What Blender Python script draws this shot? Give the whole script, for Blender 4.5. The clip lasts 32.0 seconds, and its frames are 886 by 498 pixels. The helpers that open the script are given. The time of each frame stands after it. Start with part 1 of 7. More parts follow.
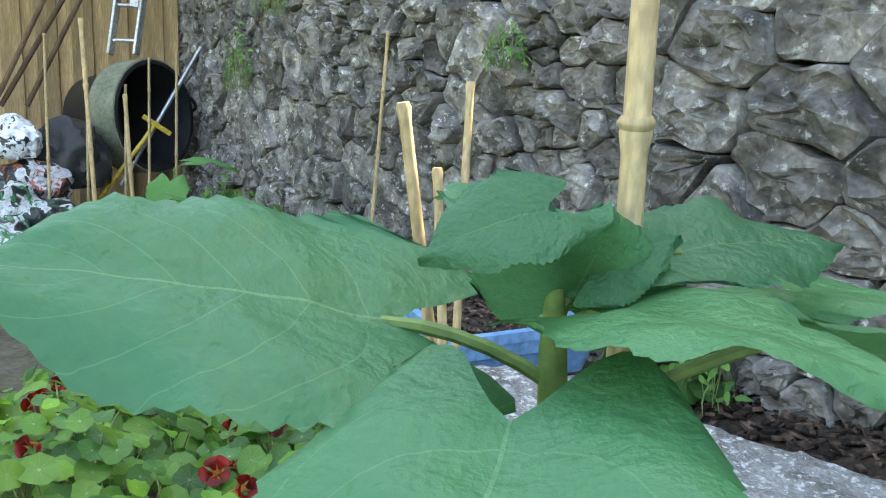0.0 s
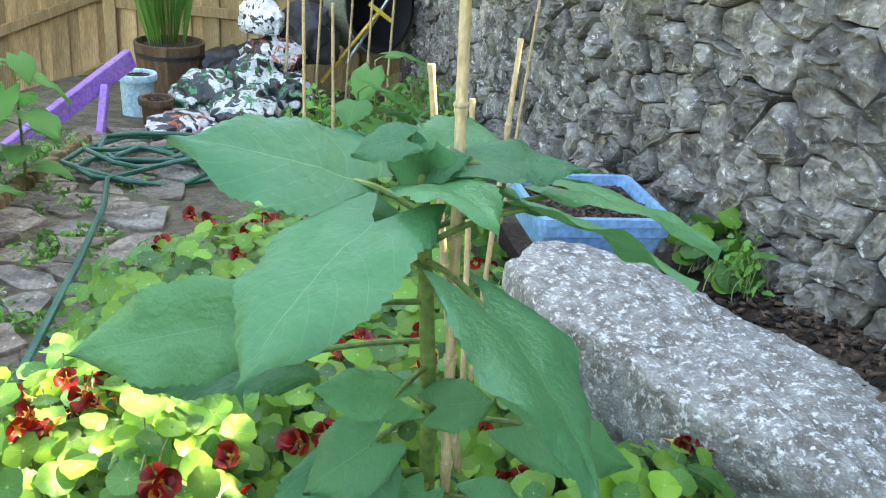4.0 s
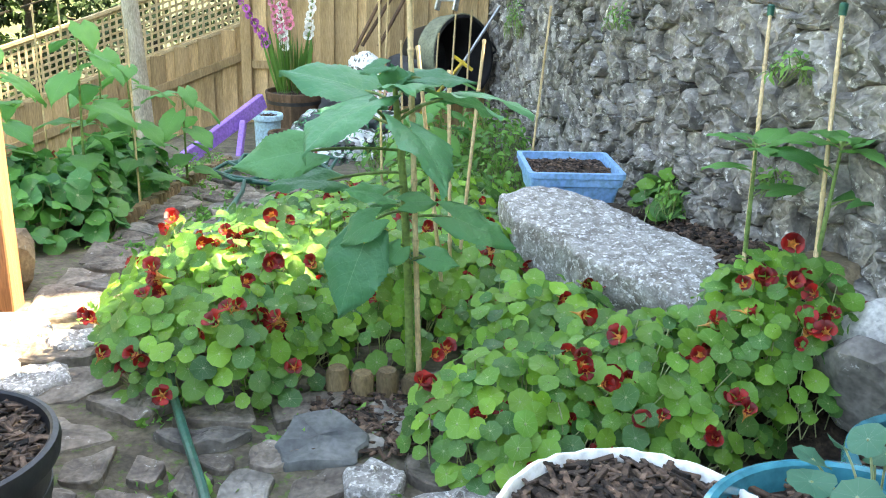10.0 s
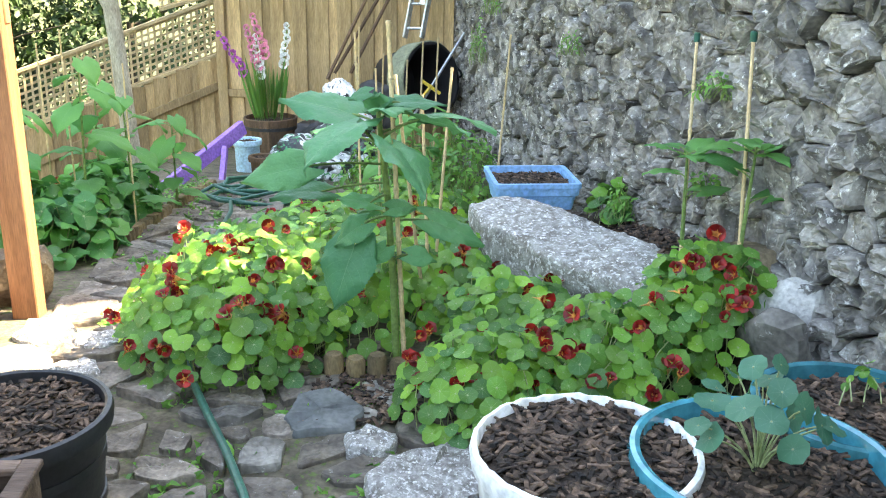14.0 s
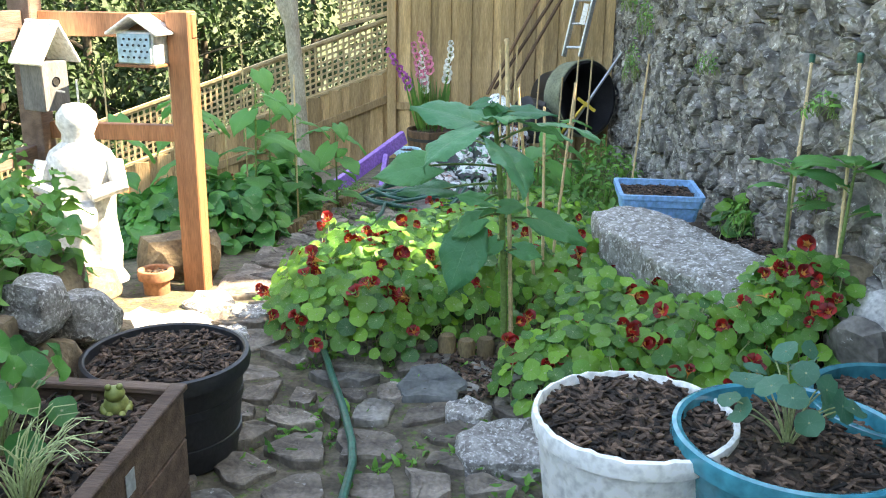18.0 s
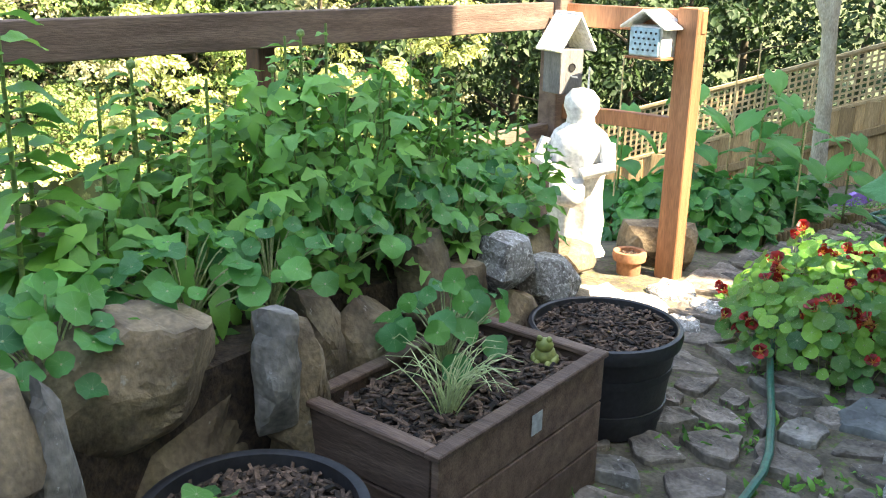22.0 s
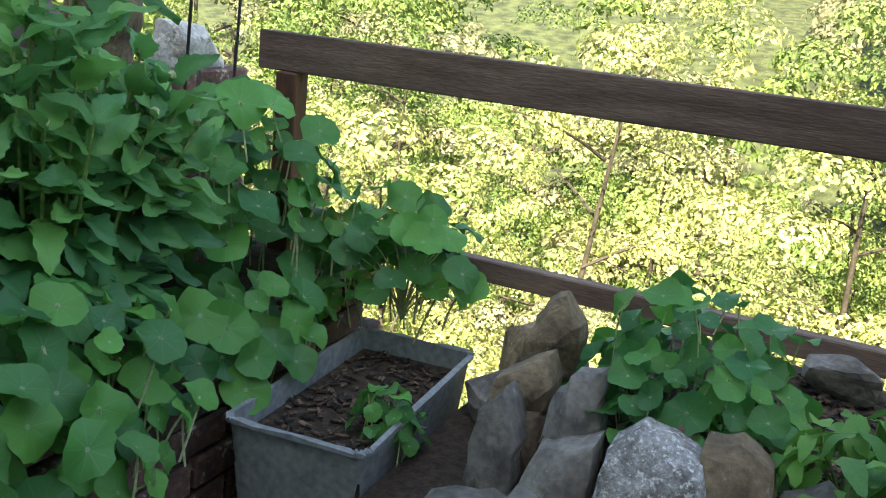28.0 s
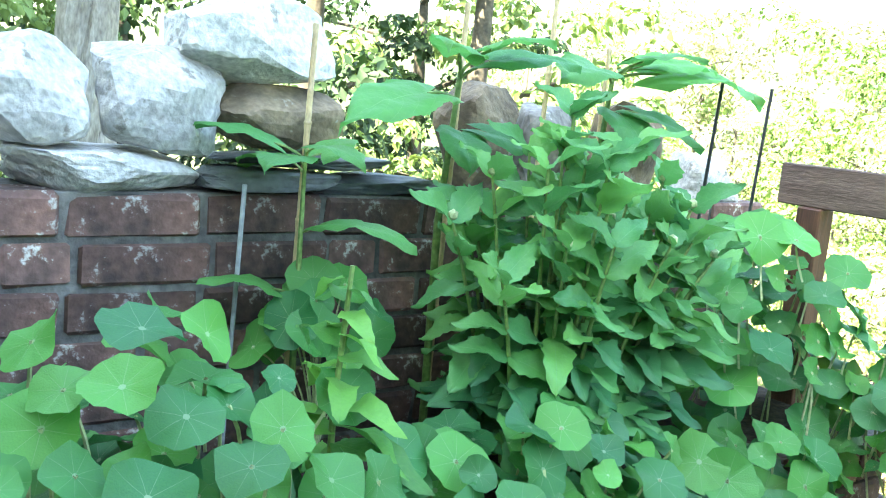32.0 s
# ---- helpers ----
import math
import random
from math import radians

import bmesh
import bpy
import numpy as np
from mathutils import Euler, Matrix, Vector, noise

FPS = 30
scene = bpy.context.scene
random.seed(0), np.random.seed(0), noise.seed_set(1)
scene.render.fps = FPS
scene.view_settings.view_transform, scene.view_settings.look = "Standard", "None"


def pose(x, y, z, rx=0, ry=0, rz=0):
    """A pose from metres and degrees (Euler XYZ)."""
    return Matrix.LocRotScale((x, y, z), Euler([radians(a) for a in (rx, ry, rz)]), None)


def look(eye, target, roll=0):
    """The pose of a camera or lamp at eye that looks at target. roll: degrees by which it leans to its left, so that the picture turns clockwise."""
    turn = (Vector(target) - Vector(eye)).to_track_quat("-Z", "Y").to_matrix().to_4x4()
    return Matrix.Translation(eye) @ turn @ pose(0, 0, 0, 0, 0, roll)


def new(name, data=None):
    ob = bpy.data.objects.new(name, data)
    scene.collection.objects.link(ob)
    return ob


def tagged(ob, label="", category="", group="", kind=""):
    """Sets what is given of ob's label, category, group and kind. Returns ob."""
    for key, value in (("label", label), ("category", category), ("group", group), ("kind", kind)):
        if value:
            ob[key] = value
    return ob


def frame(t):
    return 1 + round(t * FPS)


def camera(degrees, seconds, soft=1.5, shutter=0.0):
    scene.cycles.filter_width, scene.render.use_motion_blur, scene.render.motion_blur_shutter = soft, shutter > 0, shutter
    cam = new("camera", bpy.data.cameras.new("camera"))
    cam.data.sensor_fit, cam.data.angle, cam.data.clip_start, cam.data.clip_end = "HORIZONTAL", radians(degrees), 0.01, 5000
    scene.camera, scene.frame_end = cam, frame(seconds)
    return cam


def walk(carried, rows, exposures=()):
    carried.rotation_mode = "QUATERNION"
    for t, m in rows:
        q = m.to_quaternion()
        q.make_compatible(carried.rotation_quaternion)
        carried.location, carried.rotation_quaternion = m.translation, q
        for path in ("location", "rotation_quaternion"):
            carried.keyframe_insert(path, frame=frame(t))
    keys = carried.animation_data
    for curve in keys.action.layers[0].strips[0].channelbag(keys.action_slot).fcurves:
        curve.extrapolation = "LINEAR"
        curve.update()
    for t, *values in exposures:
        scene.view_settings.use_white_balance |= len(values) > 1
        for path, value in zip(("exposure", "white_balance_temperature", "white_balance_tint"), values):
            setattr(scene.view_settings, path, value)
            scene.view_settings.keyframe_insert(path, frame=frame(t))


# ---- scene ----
cam = camera(51.3, 32.0, 1.1)
PATH = [
    (0, (-0.556, 2.095, 1.046), (0.291, 3.829, 0.519), 3.0),
    (0.5, (-0.551, 2.058, 1.085), (0.283, 3.743, 0.401), 4.8),
    (1, (-0.562, 2.012, 1.142), (0.178, 3.694, 0.352), 4.1),
    (1.5, (-0.565, 1.946, 1.165), (0.052, 3.644, 0.308), 4.1),
    (2, (-0.565, 1.828, 1.212), (-0.073, 3.523, 0.270), 1.8),
    (2.5, (-0.548, 1.720, 1.242), (-0.136, 3.464, 0.353), 1.7),
    (3, (-0.533, 1.605, 1.249), (-0.203, 3.396, 0.422), 2.0),
    (3.5, (-0.509, 1.521, 1.252), (-0.167, 3.323, 0.456), 3.4),
    (4, (-0.484, 1.441, 1.260), (-0.102, 3.239, 0.471), 4.9),
    (4.5, (-0.426, 1.333, 1.252), (-0.068, 3.137, 0.467), 5.4),
    (6.5, (-0.369, 0.842, 1.279), (-0.132, 2.705, 0.593), 3.0),
    (7, (-0.333, 0.708, 1.276), (-0.093, 2.572, 0.591), 3.3),
    (7.5, (-0.315, 0.589, 1.292), (-0.103, 2.459, 0.613), 3.1),
    (8, (-0.32, 0.497, 1.303), (-0.146, 2.378, 0.647), 2.8),
    (8.5, (-0.366, 0.377, 1.301), (-0.216, 2.268, 0.667), 2.3),
    (9, (-0.387, 0.251, 1.301), (-0.25, 2.148, 0.683), 1.9),
    (9.5, (-0.365, 0.172, 1.293), (-0.234, 2.059, 0.643), 1.7),
    (10, (-0.31, 0.084, 1.292), (-0.187, 1.967, 0.63), 2.0),
    (10.5, (-0.274, 0.02, 1.299), (-0.156, 1.902, 0.632), 2.1),
    (11, (-0.269, -0.03, 1.302), (-0.152, 1.849, 0.628), 1.3),
    (11.5, (-0.276, -0.062, 1.31), (-0.159, 1.815, 0.63), 1.1),
    (12, (-0.278, -0.11, 1.321), (-0.159, 1.768, 0.645), 1.1),
    (12.5, (-0.305, -0.17, 1.335), (-0.174, 1.711, 0.67), 1.0),
    (13, (-0.341, -0.232, 1.346), (-0.183, 1.654, 0.7), 1.0),
    (13.5, (-0.365, -0.29, 1.353), (-0.182, 1.599, 0.722), 1.1),
    (15.5, (-0.288, -0.478, 1.368), (-0.104, 1.431, 0.802), 0.7),
    (16, (-0.218, -0.54, 1.369), (-0.161, 1.378, 0.807), 0.3),
    (16.5, (-0.175, -0.595, 1.376), (-0.183, 1.325, 0.814), 0.5),
    (17, (-0.148, -0.614, 1.378), (-0.222, 1.303, 0.811), 0.3),
    (17.5, (-0.165, -0.633, 1.377), (-0.286, 1.279, 0.802), 0.2),
    (18, (-0.166, -0.677, 1.382), (-0.347, 1.228, 0.8), 0.8),
    (18.5, (-0.176, -0.713, 1.388), (-0.459, 1.178, 0.799), 1.2),
    (19, (-0.189, -0.751, 1.398), (-0.635, 1.108, 0.813), 1.5),
    (19.5, (-0.197, -0.776, 1.392), (-0.751, 1.058, 0.819), 1.8),
    (20, (-0.187, -0.795, 1.4), (-0.853, 1.002, 0.826), 1.8),
    (20.5, (-0.123, -0.773, 1.394), (-0.896, 0.979, 0.816), 2.0),
    (21, (-0.038, -0.754, 1.398), (-0.948, 0.927, 0.81), 2.3),
    (21.5, (0.02, -0.731, 1.392), (-1.016, 0.871, 0.791), 2.1),
    (22, (0.051, -0.714, 1.378), (-1.126, 0.787, 0.777), 1.2),
    (22.5, (0.045, -0.713, 1.376), (-1.248, 0.688, 0.769), 1.3),
    (23, (0.023, -0.745, 1.378), (-1.379, 0.541, 0.761), 1.8),
    (23.5, (-0.004, -0.777, 1.391), (-1.49, 0.406, 0.765), 2.3),
    (24, (-0.008, -0.811, 1.389), (-1.519, 0.353, 0.787), 3.1),
    (24.5, (-0.05, -0.803, 1.409), (-1.626, 0.271, 0.805), 3.7),
    (26.5, (-0.064, -0.752, 1.376), (-1.987, -0.664, 0.835), 2.5),
    (27, (-0.12, -0.847, 1.373), (-2.033, -1.079, 0.838), 3.6),
    (27.5, (-0.165, -0.92, 1.315), (-2.036, -1.421, 0.817), 4.5),
    (28, (-0.186, -0.999, 1.318), (-1.977, -1.734, 0.813), 6.0),
    (28.5, (-0.197, -1.1, 1.297), (-1.903, -2.022, 0.808), 7.0),
    (29, (-0.187, -1.159, 1.289), (-1.772, -2.285, 0.823), 6.2),
    (29.5, (-0.154, -1.194, 1.294), (-1.648, -2.442, 0.838), 6.7),
    (30, (-0.157, -1.185, 1.302), (-1.558, -2.544, 0.867), 6.2),
    (30.5, (-0.181, -1.179, 1.311), (-1.487, -2.63, 0.876), 6.4),
    (31, (-0.255, -1.13, 1.315), (-1.45, -2.673, 0.874), 5.6),
    (31.5, (-0.286, -1.108, 1.294), (-1.433, -2.685, 0.853), 5.3),
    (32, (-0.246, -1.131, 1.268), (-1.445, -2.702, 0.961), 5.3),
]
walk(cam, [(t, look(eye, target, roll)) for t, eye, target, roll in PATH],
     exposures=[(0, 2.9, 8650, 10), (4, 3.2, 8950, 10), (7, 3.36, 8950, 10), (13, 3.4, 8950, 10), (16, 3.4, 8750, 10), (19, 2.72, 8450, 10), (21, 2.7, 8250, 10), (24.5, 3.05, 7950, 9), (26.5, 2.1, 7850, 9), (28, 2.05, 7750, 8), (29, 2.6, 7550, 5), (30, 3.45, 7150, 2), (32, 3.85, 7150, 2)])

# ---- world, sun, exposure ----
world = bpy.data.worlds.new("sky")
scene.world = world
world.use_nodes = True
wn = world.node_tree
sky = wn.nodes.new("ShaderNodeTexSky")
sky.sky_type = "NISHITA"
sky.sun_disc = False
SUN_EL, SUN_AZ = radians(48), radians(80)
sky.sun_elevation, sky.sun_rotation = SUN_EL, SUN_AZ
wn.links.new(sky.outputs[0], wn.nodes["Background"].inputs[0])
wn.nodes["Background"].inputs[1].default_value = 0.15
sun = new("sun", bpy.data.lights.new("sun", "SUN"))
sun.data.energy, sun.data.angle, sun.data.color = 5.0, radians(0.5), (1.0, 0.93, 0.8)
toward = Vector((math.sin(SUN_AZ) * math.cos(SUN_EL), math.cos(SUN_AZ) * math.cos(SUN_EL), math.sin(SUN_EL)))
sun.matrix_world = look(toward * 30, (0, 0, 0))


# ---- materials ----
def mat(name, c1, c2, scale=8.0, rough=0.8, bump=0.3, fine=60.0, c3=None, spots=0.0, metal=0.0, stretch=(1, 1, 1),
        vary=0.12, island=False, through_light=0.0, coat=0.0):
    """A two-scale mottled material: large patches from c1 to c2, fine grain, spots of c3, and a bump."""
    m = bpy.data.materials.new(name)
    m.use_nodes = True
    nt = m.node_tree
    N, L = nt.nodes.new, nt.links.new
    bsdf = nt.nodes["Principled BSDF"]
    tc, mp = N("ShaderNodeTexCoord"), N("ShaderNodeMapping")
    mp.inputs["Scale"].default_value = stretch
    L(tc.outputs["Object"], mp.inputs[0])
    big, small = N("ShaderNodeTexNoise"), N("ShaderNodeTexNoise")
    for n, s, d in ((big, scale, 4), (small, fine, 6)):
        n.inputs["Scale"].default_value, n.inputs["Detail"].default_value = s, d
        L(mp.outputs[0], n.inputs["Vector"])
    ramp = N("ShaderNodeMapRange")
    ramp.inputs[1].default_value, ramp.inputs[2].default_value = 0.35, 0.65
    L(big.outputs[0], ramp.inputs[0])
    mix = N("ShaderNodeMix")
    mix.data_type = "RGBA"
    mix.inputs[6].default_value, mix.inputs[7].default_value = (*c1, 1), (*c2, 1)
    L(ramp.outputs[0], mix.inputs[0])
    colour = mix.outputs[2]
    if c3:
        r3 = N("ShaderNodeMapRange")
        r3.inputs[1].default_value, r3.inputs[2].default_value = 0.62 - spots, 0.68 - spots
        n3 = N("ShaderNodeTexNoise")
        n3.inputs["Scale"].default_value, n3.inputs["Detail"].default_value = scale * 2.7, 8
        n3.inputs["Roughness"].default_value = 0.7
        L(mp.outputs[0], n3.inputs["Vector"])
        L(n3.outputs[0], r3.inputs[0])
        m3 = N("ShaderNodeMix")
        m3.data_type = "RGBA"
        m3.inputs[7].default_value = (*c3, 1)
        L(r3.outputs[0], m3.inputs[0])
        L(colour, m3.inputs[6])
        colour = m3.outputs[2]
    hsv = N("ShaderNodeHueSaturation")
    L(colour, hsv.inputs["Color"])
    if island:
        rnd = N("ShaderNodeNewGeometry").outputs["Random Per Island"]
    else:
        rnd = N("ShaderNodeObjectInfo").outputs["Random"]
    a, b = N("ShaderNodeMapRange"), N("ShaderNodeMath")
    a.inputs[3].default_value, a.inputs[4].default_value = 1 - vary * 2, 1 + vary * 2
    L(rnd, a.inputs[0])
    g = N("ShaderNodeMapRange")
    g.inputs[1].default_value, g.inputs[2].default_value = 0.3, 0.7
    g.inputs[3].default_value, g.inputs[4].default_value = 0.72, 1.28
    L(small.outputs[0], g.inputs[0])
    b.operation = "MULTIPLY"
    L(a.outputs[0], b.inputs[0])
    L(g.outputs[0], b.inputs[1])
    L(b.outputs[0], hsv.inputs["Value"])
    L(hsv.outputs[0], bsdf.inputs["Base Color"])
    bsdf.inputs["Roughness"].default_value, bsdf.inputs["Metallic"].default_value = rough, metal
    if coat:
        bsdf.inputs["Coat Weight"].default_value = coat
    if bump:
        bp = N("ShaderNodeBump")
        bp.inputs["Strength"].default_value, bp.inputs["Distance"].default_value = bump, 0.01
        ad = N("ShaderNodeMath")
        ad.operation = "MULTIPLY_ADD"
        ad.inputs[1].default_value = 0.5
        L(small.outputs[0], ad.inputs[0])
        L(big.outputs[0], ad.inputs[2])
        L(ad.outputs[0], bp.inputs["Height"])
        L(bp.outputs[0], bsdf.inputs["Normal"])
    if through_light:
        out = nt.nodes["Material Output"]
        tr, ms = N("ShaderNodeBsdfTranslucent"), N("ShaderNodeMixShader")
        L(hsv.outputs[0], tr.inputs[0])
        ms.inputs[0].default_value = through_light
        L(bsdf.outputs[0], ms.inputs[1])
        L(tr.outputs[0], ms.inputs[2])
        L(ms.outputs[0], out.inputs[0])
    return m


def leaf_mat(name, c1, c2, vein, radial=9.0, width=0.1, island=True, rough=0.45, vary=0.16, strength=0.6, midrib=False, relief=.25, clump=0.0, thin=.35):
    """A leaf: mottled green, pale veins drawn by the leaf's own coordinates (from its centre, or along its midrib), some light through it."""
    m = bpy.data.materials.new(name)
    m.use_nodes = True
    nt = m.node_tree
    N, L = nt.nodes.new, nt.links.new

    def math_(op, a, b=None, c=None):
        n = N("ShaderNodeMath")
        n.operation = op
        for i, v in enumerate((a, b, c)):
            if v is None:
                continue
            if isinstance(v, (int, float)):
                n.inputs[i].default_value = v
            else:
                L(v, n.inputs[i])
        return n.outputs[0]
    bsdf, out = nt.nodes["Principled BSDF"], nt.nodes["Material Output"]
    uv, sep = N("ShaderNodeUVMap"), N("ShaderNodeSeparateXYZ")
    L(uv.outputs[0], sep.inputs[0])
    u, v = sep.outputs[0], sep.outputs[1]
    if midrib:
        # u runs across (-1..1), v along (0..1)
        mid = math_("LESS_THAN", math_("ABSOLUTE", u), width * 0.35)
        k = math_("FRACT", math_("MULTIPLY", math_("SUBTRACT", v, math_("MULTIPLY", math_("ABSOLUTE", u), 0.35)), radial))
        side = math_("LESS_THAN", math_("ABSOLUTE", math_("SUBTRACT", k, 0.5)), width * 0.5)
        mask = math_("MAXIMUM", mid, math_("MULTIPLY", side, 0.6))
    else:
        ang, r = math_("ARCTAN2", v, u), math_("SQRT", math_("ADD", math_("MULTIPLY", u, u), math_("MULTIPLY", v, v)))
        k = math_("ABSOLUTE", math_("SINE", math_("MULTIPLY", ang, radial / 2)))
        near = math_("LESS_THAN", math_("MULTIPLY", k, r), width * 0.5)
        mask = math_("MAXIMUM", math_("MULTIPLY", near, math_("SUBTRACT", 1.0, math_("MULTIPLY", r, 0.6))), math_("LESS_THAN", r, 0.09))
    tc, nz = N("ShaderNodeTexCoord"), N("ShaderNodeTexNoise")
    nz.inputs["Scale"].default_value, nz.inputs["Detail"].default_value = clump or 22, 4
    L(tc.outputs["Object"], nz.inputs["Vector"])
    rnd = (N("ShaderNodeNewGeometry").outputs["Random Per Island"] if island else N("ShaderNodeObjectInfo").outputs["Random"])
    mix, mv, hsv = N("ShaderNodeMix"), N("ShaderNodeMix"), N("ShaderNodeHueSaturation")
    mix.data_type = mv.data_type = "RGBA"
    mix.inputs[6].default_value, mix.inputs[7].default_value = (*c1, 1), (*c2, 1)
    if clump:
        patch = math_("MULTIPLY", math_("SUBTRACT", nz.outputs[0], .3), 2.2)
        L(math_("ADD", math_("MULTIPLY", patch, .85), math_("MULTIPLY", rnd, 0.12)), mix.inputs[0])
    else:
        L(math_("ADD", math_("MULTIPLY", nz.outputs[0], 0.3), math_("MULTIPLY", rnd, 0.75)), mix.inputs[0])
    L(mix.outputs[2], mv.inputs[6])
    mv.inputs[7].default_value = (*vein, 1)
    L(math_("MULTIPLY", mask, strength), mv.inputs[0])
    L(mv.outputs[2], hsv.inputs["Color"])
    rn2 = math_("FRACT", math_("MULTIPLY", rnd, 17.3))
    L(math_("ADD", math_("MULTIPLY", rn2, vary * 2), 1 - vary), hsv.inputs["Value"])
    L(hsv.outputs[0], bsdf.inputs["Base Color"])
    bsdf.inputs["Roughness"].default_value = rough
    bp = N("ShaderNodeBump")
    bp.inputs["Strength"].default_value, bp.inputs["Distance"].default_value = relief, 0.006
    L(math_("SUBTRACT", nz.outputs[0], mask), bp.inputs["Height"])
    L(bp.outputs[0], bsdf.inputs["Normal"])
    tr, ms = N("ShaderNodeBsdfTranslucent"), N("ShaderNodeMixShader")
    L(hsv.outputs[0], tr.inputs[0])
    ms.inputs[0].default_value = thin
    L(bsdf.outputs[0], ms.inputs[1])
    L(tr.outputs[0], ms.inputs[2])
    L(ms.outputs[0], out.inputs[0])
    return m


STONE = mat("wall_stone", (0.095, 0.088, 0.082), (0.35, 0.325, 0.295), 10, 0.95, 1.0, 75, (0.56, 0.55, 0.52), 0.05, vary=0.2)
STONE_FAR = mat("wall_stone_far", (0.095, 0.088, 0.082), (0.35, 0.325, 0.295), 10, 0.95, 1.0, 75, (0.56, 0.55, 0.52), 0.05, vary=0.2, island=True)
MORTAR = mat("wall_core", (0.13, 0.12, 0.107), (0.26, 0.24, 0.218), 9, 1.0, 0.8, 50)
GRANITE = mat("granite", (0.18, 0.165, 0.15), (0.40, 0.385, 0.37), 30, 0.85, 1.0, 130, (0.66, 0.65, 0.64), 0.09, vary=0.08)
BOULDERM = mat("boulder_granite", (0.19, 0.172, 0.148), (0.40, 0.385, 0.36), 20, 0.85, 1.0, 140, (0.70, 0.69, 0.68), 0.09, vary=0.03)
PALEROCK = mat("pale_coping_rock", (0.40, 0.385, 0.36), (0.60, 0.585, 0.555), 7, 0.9, 1.0, 70, (0.27, 0.245, 0.21), 0.03, vary=0.08)
GREENROCK = mat("grey_green_rock", (0.10, 0.105, 0.09), (0.23, 0.24, 0.205), 8, 0.9, 1.0, 60, (0.42, 0.42, 0.38), 0.0, vary=0.05)
ROCKB = mat("brown_rock", (0.10, 0.072, 0.047), (0.29, 0.22, 0.14), 7, 0.9, 1.0, 70, (0.36, 0.33, 0.28), 0.0, vary=0.14)
ROCKG = mat("grey_rock", (0.11, 0.1, 0.088), (0.26, 0.24, 0.215), 6, 0.9, 0.8, 50, (0.55, 0.54, 0.52), 0.0, vary=0.14)
SLATE = mat("slate", (0.075, 0.083, 0.085), (0.15, 0.158, 0.155), 6, 0.7, 0.5, 40, vary=0.12)
PAVE = mat("paving_stone", (0.115, 0.095, 0.078), (0.26, 0.222, 0.186), 9, 0.9, 0.9, 65, (0.46, 0.44, 0.41), -0.01, vary=0.14)
SOIL = mat("path_soil", (0.06, 0.05, 0.036), (0.14, 0.118, 0.085), 10, 1.0, 1.0, 60, (0.075, 0.115, 0.03), 0.07)
GRASS_SOIL = mat("hill_ground", (0.02, 0.03, 0.01), (0.08, 0.10, 0.035), 1.1, 1.0, 0.8, 7, (0.15, 0.17, 0.07), 0.02)
CHIP = mat("bark_chip", (0.018, 0.011, 0.008), (0.125, 0.078, 0.054), 30, 0.9, 0.5, 120, (0.27, 0.19, 0.13), -.02, island=True, vary=0.47)
CHIPBED = mat("bark_bed", (0.024, 0.016, 0.011), (0.06, 0.04, 0.027), 40, 1.0, 1.0, 120)
FENCE = mat("fence_board", (0.34, 0.225, 0.11), (0.47, 0.325, 0.175), 3, 0.8, 0.4, 30, stretch=(6, 6, 0.6), vary=0.17)
LATTICE = mat("lattice_wood", (0.4, 0.3, 0.17), (0.52, 0.4, 0.24), 3, 0.85, 0.3, 30, stretch=(4, 4, 4), vary=0.08, island=True)
RAILW = mat("stained_rail", (0.10, 0.064, 0.05), (0.18, 0.12, 0.095), 4, 0.75, 0.5, 40, stretch=(6, 0.5, 6), vary=0.08)
POSTW = mat("orange_post", (0.22, 0.095, 0.045), (0.31, 0.14, 0.07), 4, 0.6, 0.35, 40, stretch=(6, 6, 0.5), vary=0.05)
# Darker copy of POSTW: the shade on the rail posts is in the colour.
POSTD = mat("shade_dark_red_post", (0.075, 0.032, 0.018), (0.15, 0.065, 0.035), 4, 0.7, 0.35, 40, stretch=(6, 6, 0.5), vary=0.05)
BOXW = mat("box_wood", (0.095, 0.057, 0.042), (0.165, 0.107, 0.08), 5, 0.8, 0.5, 45, stretch=(5, 0.7, 5), vary=0.1)
BAMBOO = mat("bamboo", (0.5, 0.36, 0.19), (0.62, 0.47, 0.27), 6, 0.55, 0.2, 60, (0.3, 0.2, 0.1), -0.04, stretch=(3, 3, 1), vary=0.1)
BRICK = mat("old_brick", (0.07, 0.045, 0.04), (0.2, 0.108, 0.086), 9, 0.95, 1.0, 50, (0.36, 0.34, 0.31), 0.05, vary=0.24)
BMORTAR = mat("brick_mortar", (0.075, 0.07, 0.065), (0.2, 0.19, 0.175), 9, 1.0, 1.0, 60)
WHITEP = mat("white_tub_plastic", (0.78, 0.78, 0.75), (0.84, 0.84, 0.82), 5, 0.55, 0.15, 40, (0.55, 0.52, 0.45), -0.06)
BLUEG = mat("blue_glaze", (0.02, 0.28, 0.38), (0.05, 0.4, 0.5), 4, 0.15, 0.05, 30, coat=0.5)
TEALG = mat("dark_teal_glaze", (0.015, 0.12, 0.15), (0.03, 0.2, 0.24), 4, 0.15, 0.05, 30, coat=0.5)
BLACKP = mat("black_plastic", (0.018, 0.018, 0.02), (0.03, 0.03, 0.034), 6, 0.45, 0.2, 60, (0.06, 0.06, 0.06), -0.08)
BLUEP = mat("blue_plastic", (0.16, 0.38, 0.68), (0.22, 0.45, 0.74), 5, 0.5, 0.15, 50, (0.35, 0.5, 0.65), -0.05)
PALEBLUE = mat("pale_blue_plastic", (0.36, 0.58, 0.72), (0.45, 0.65, 0.76), 5, 0.5, 0.1, 50)
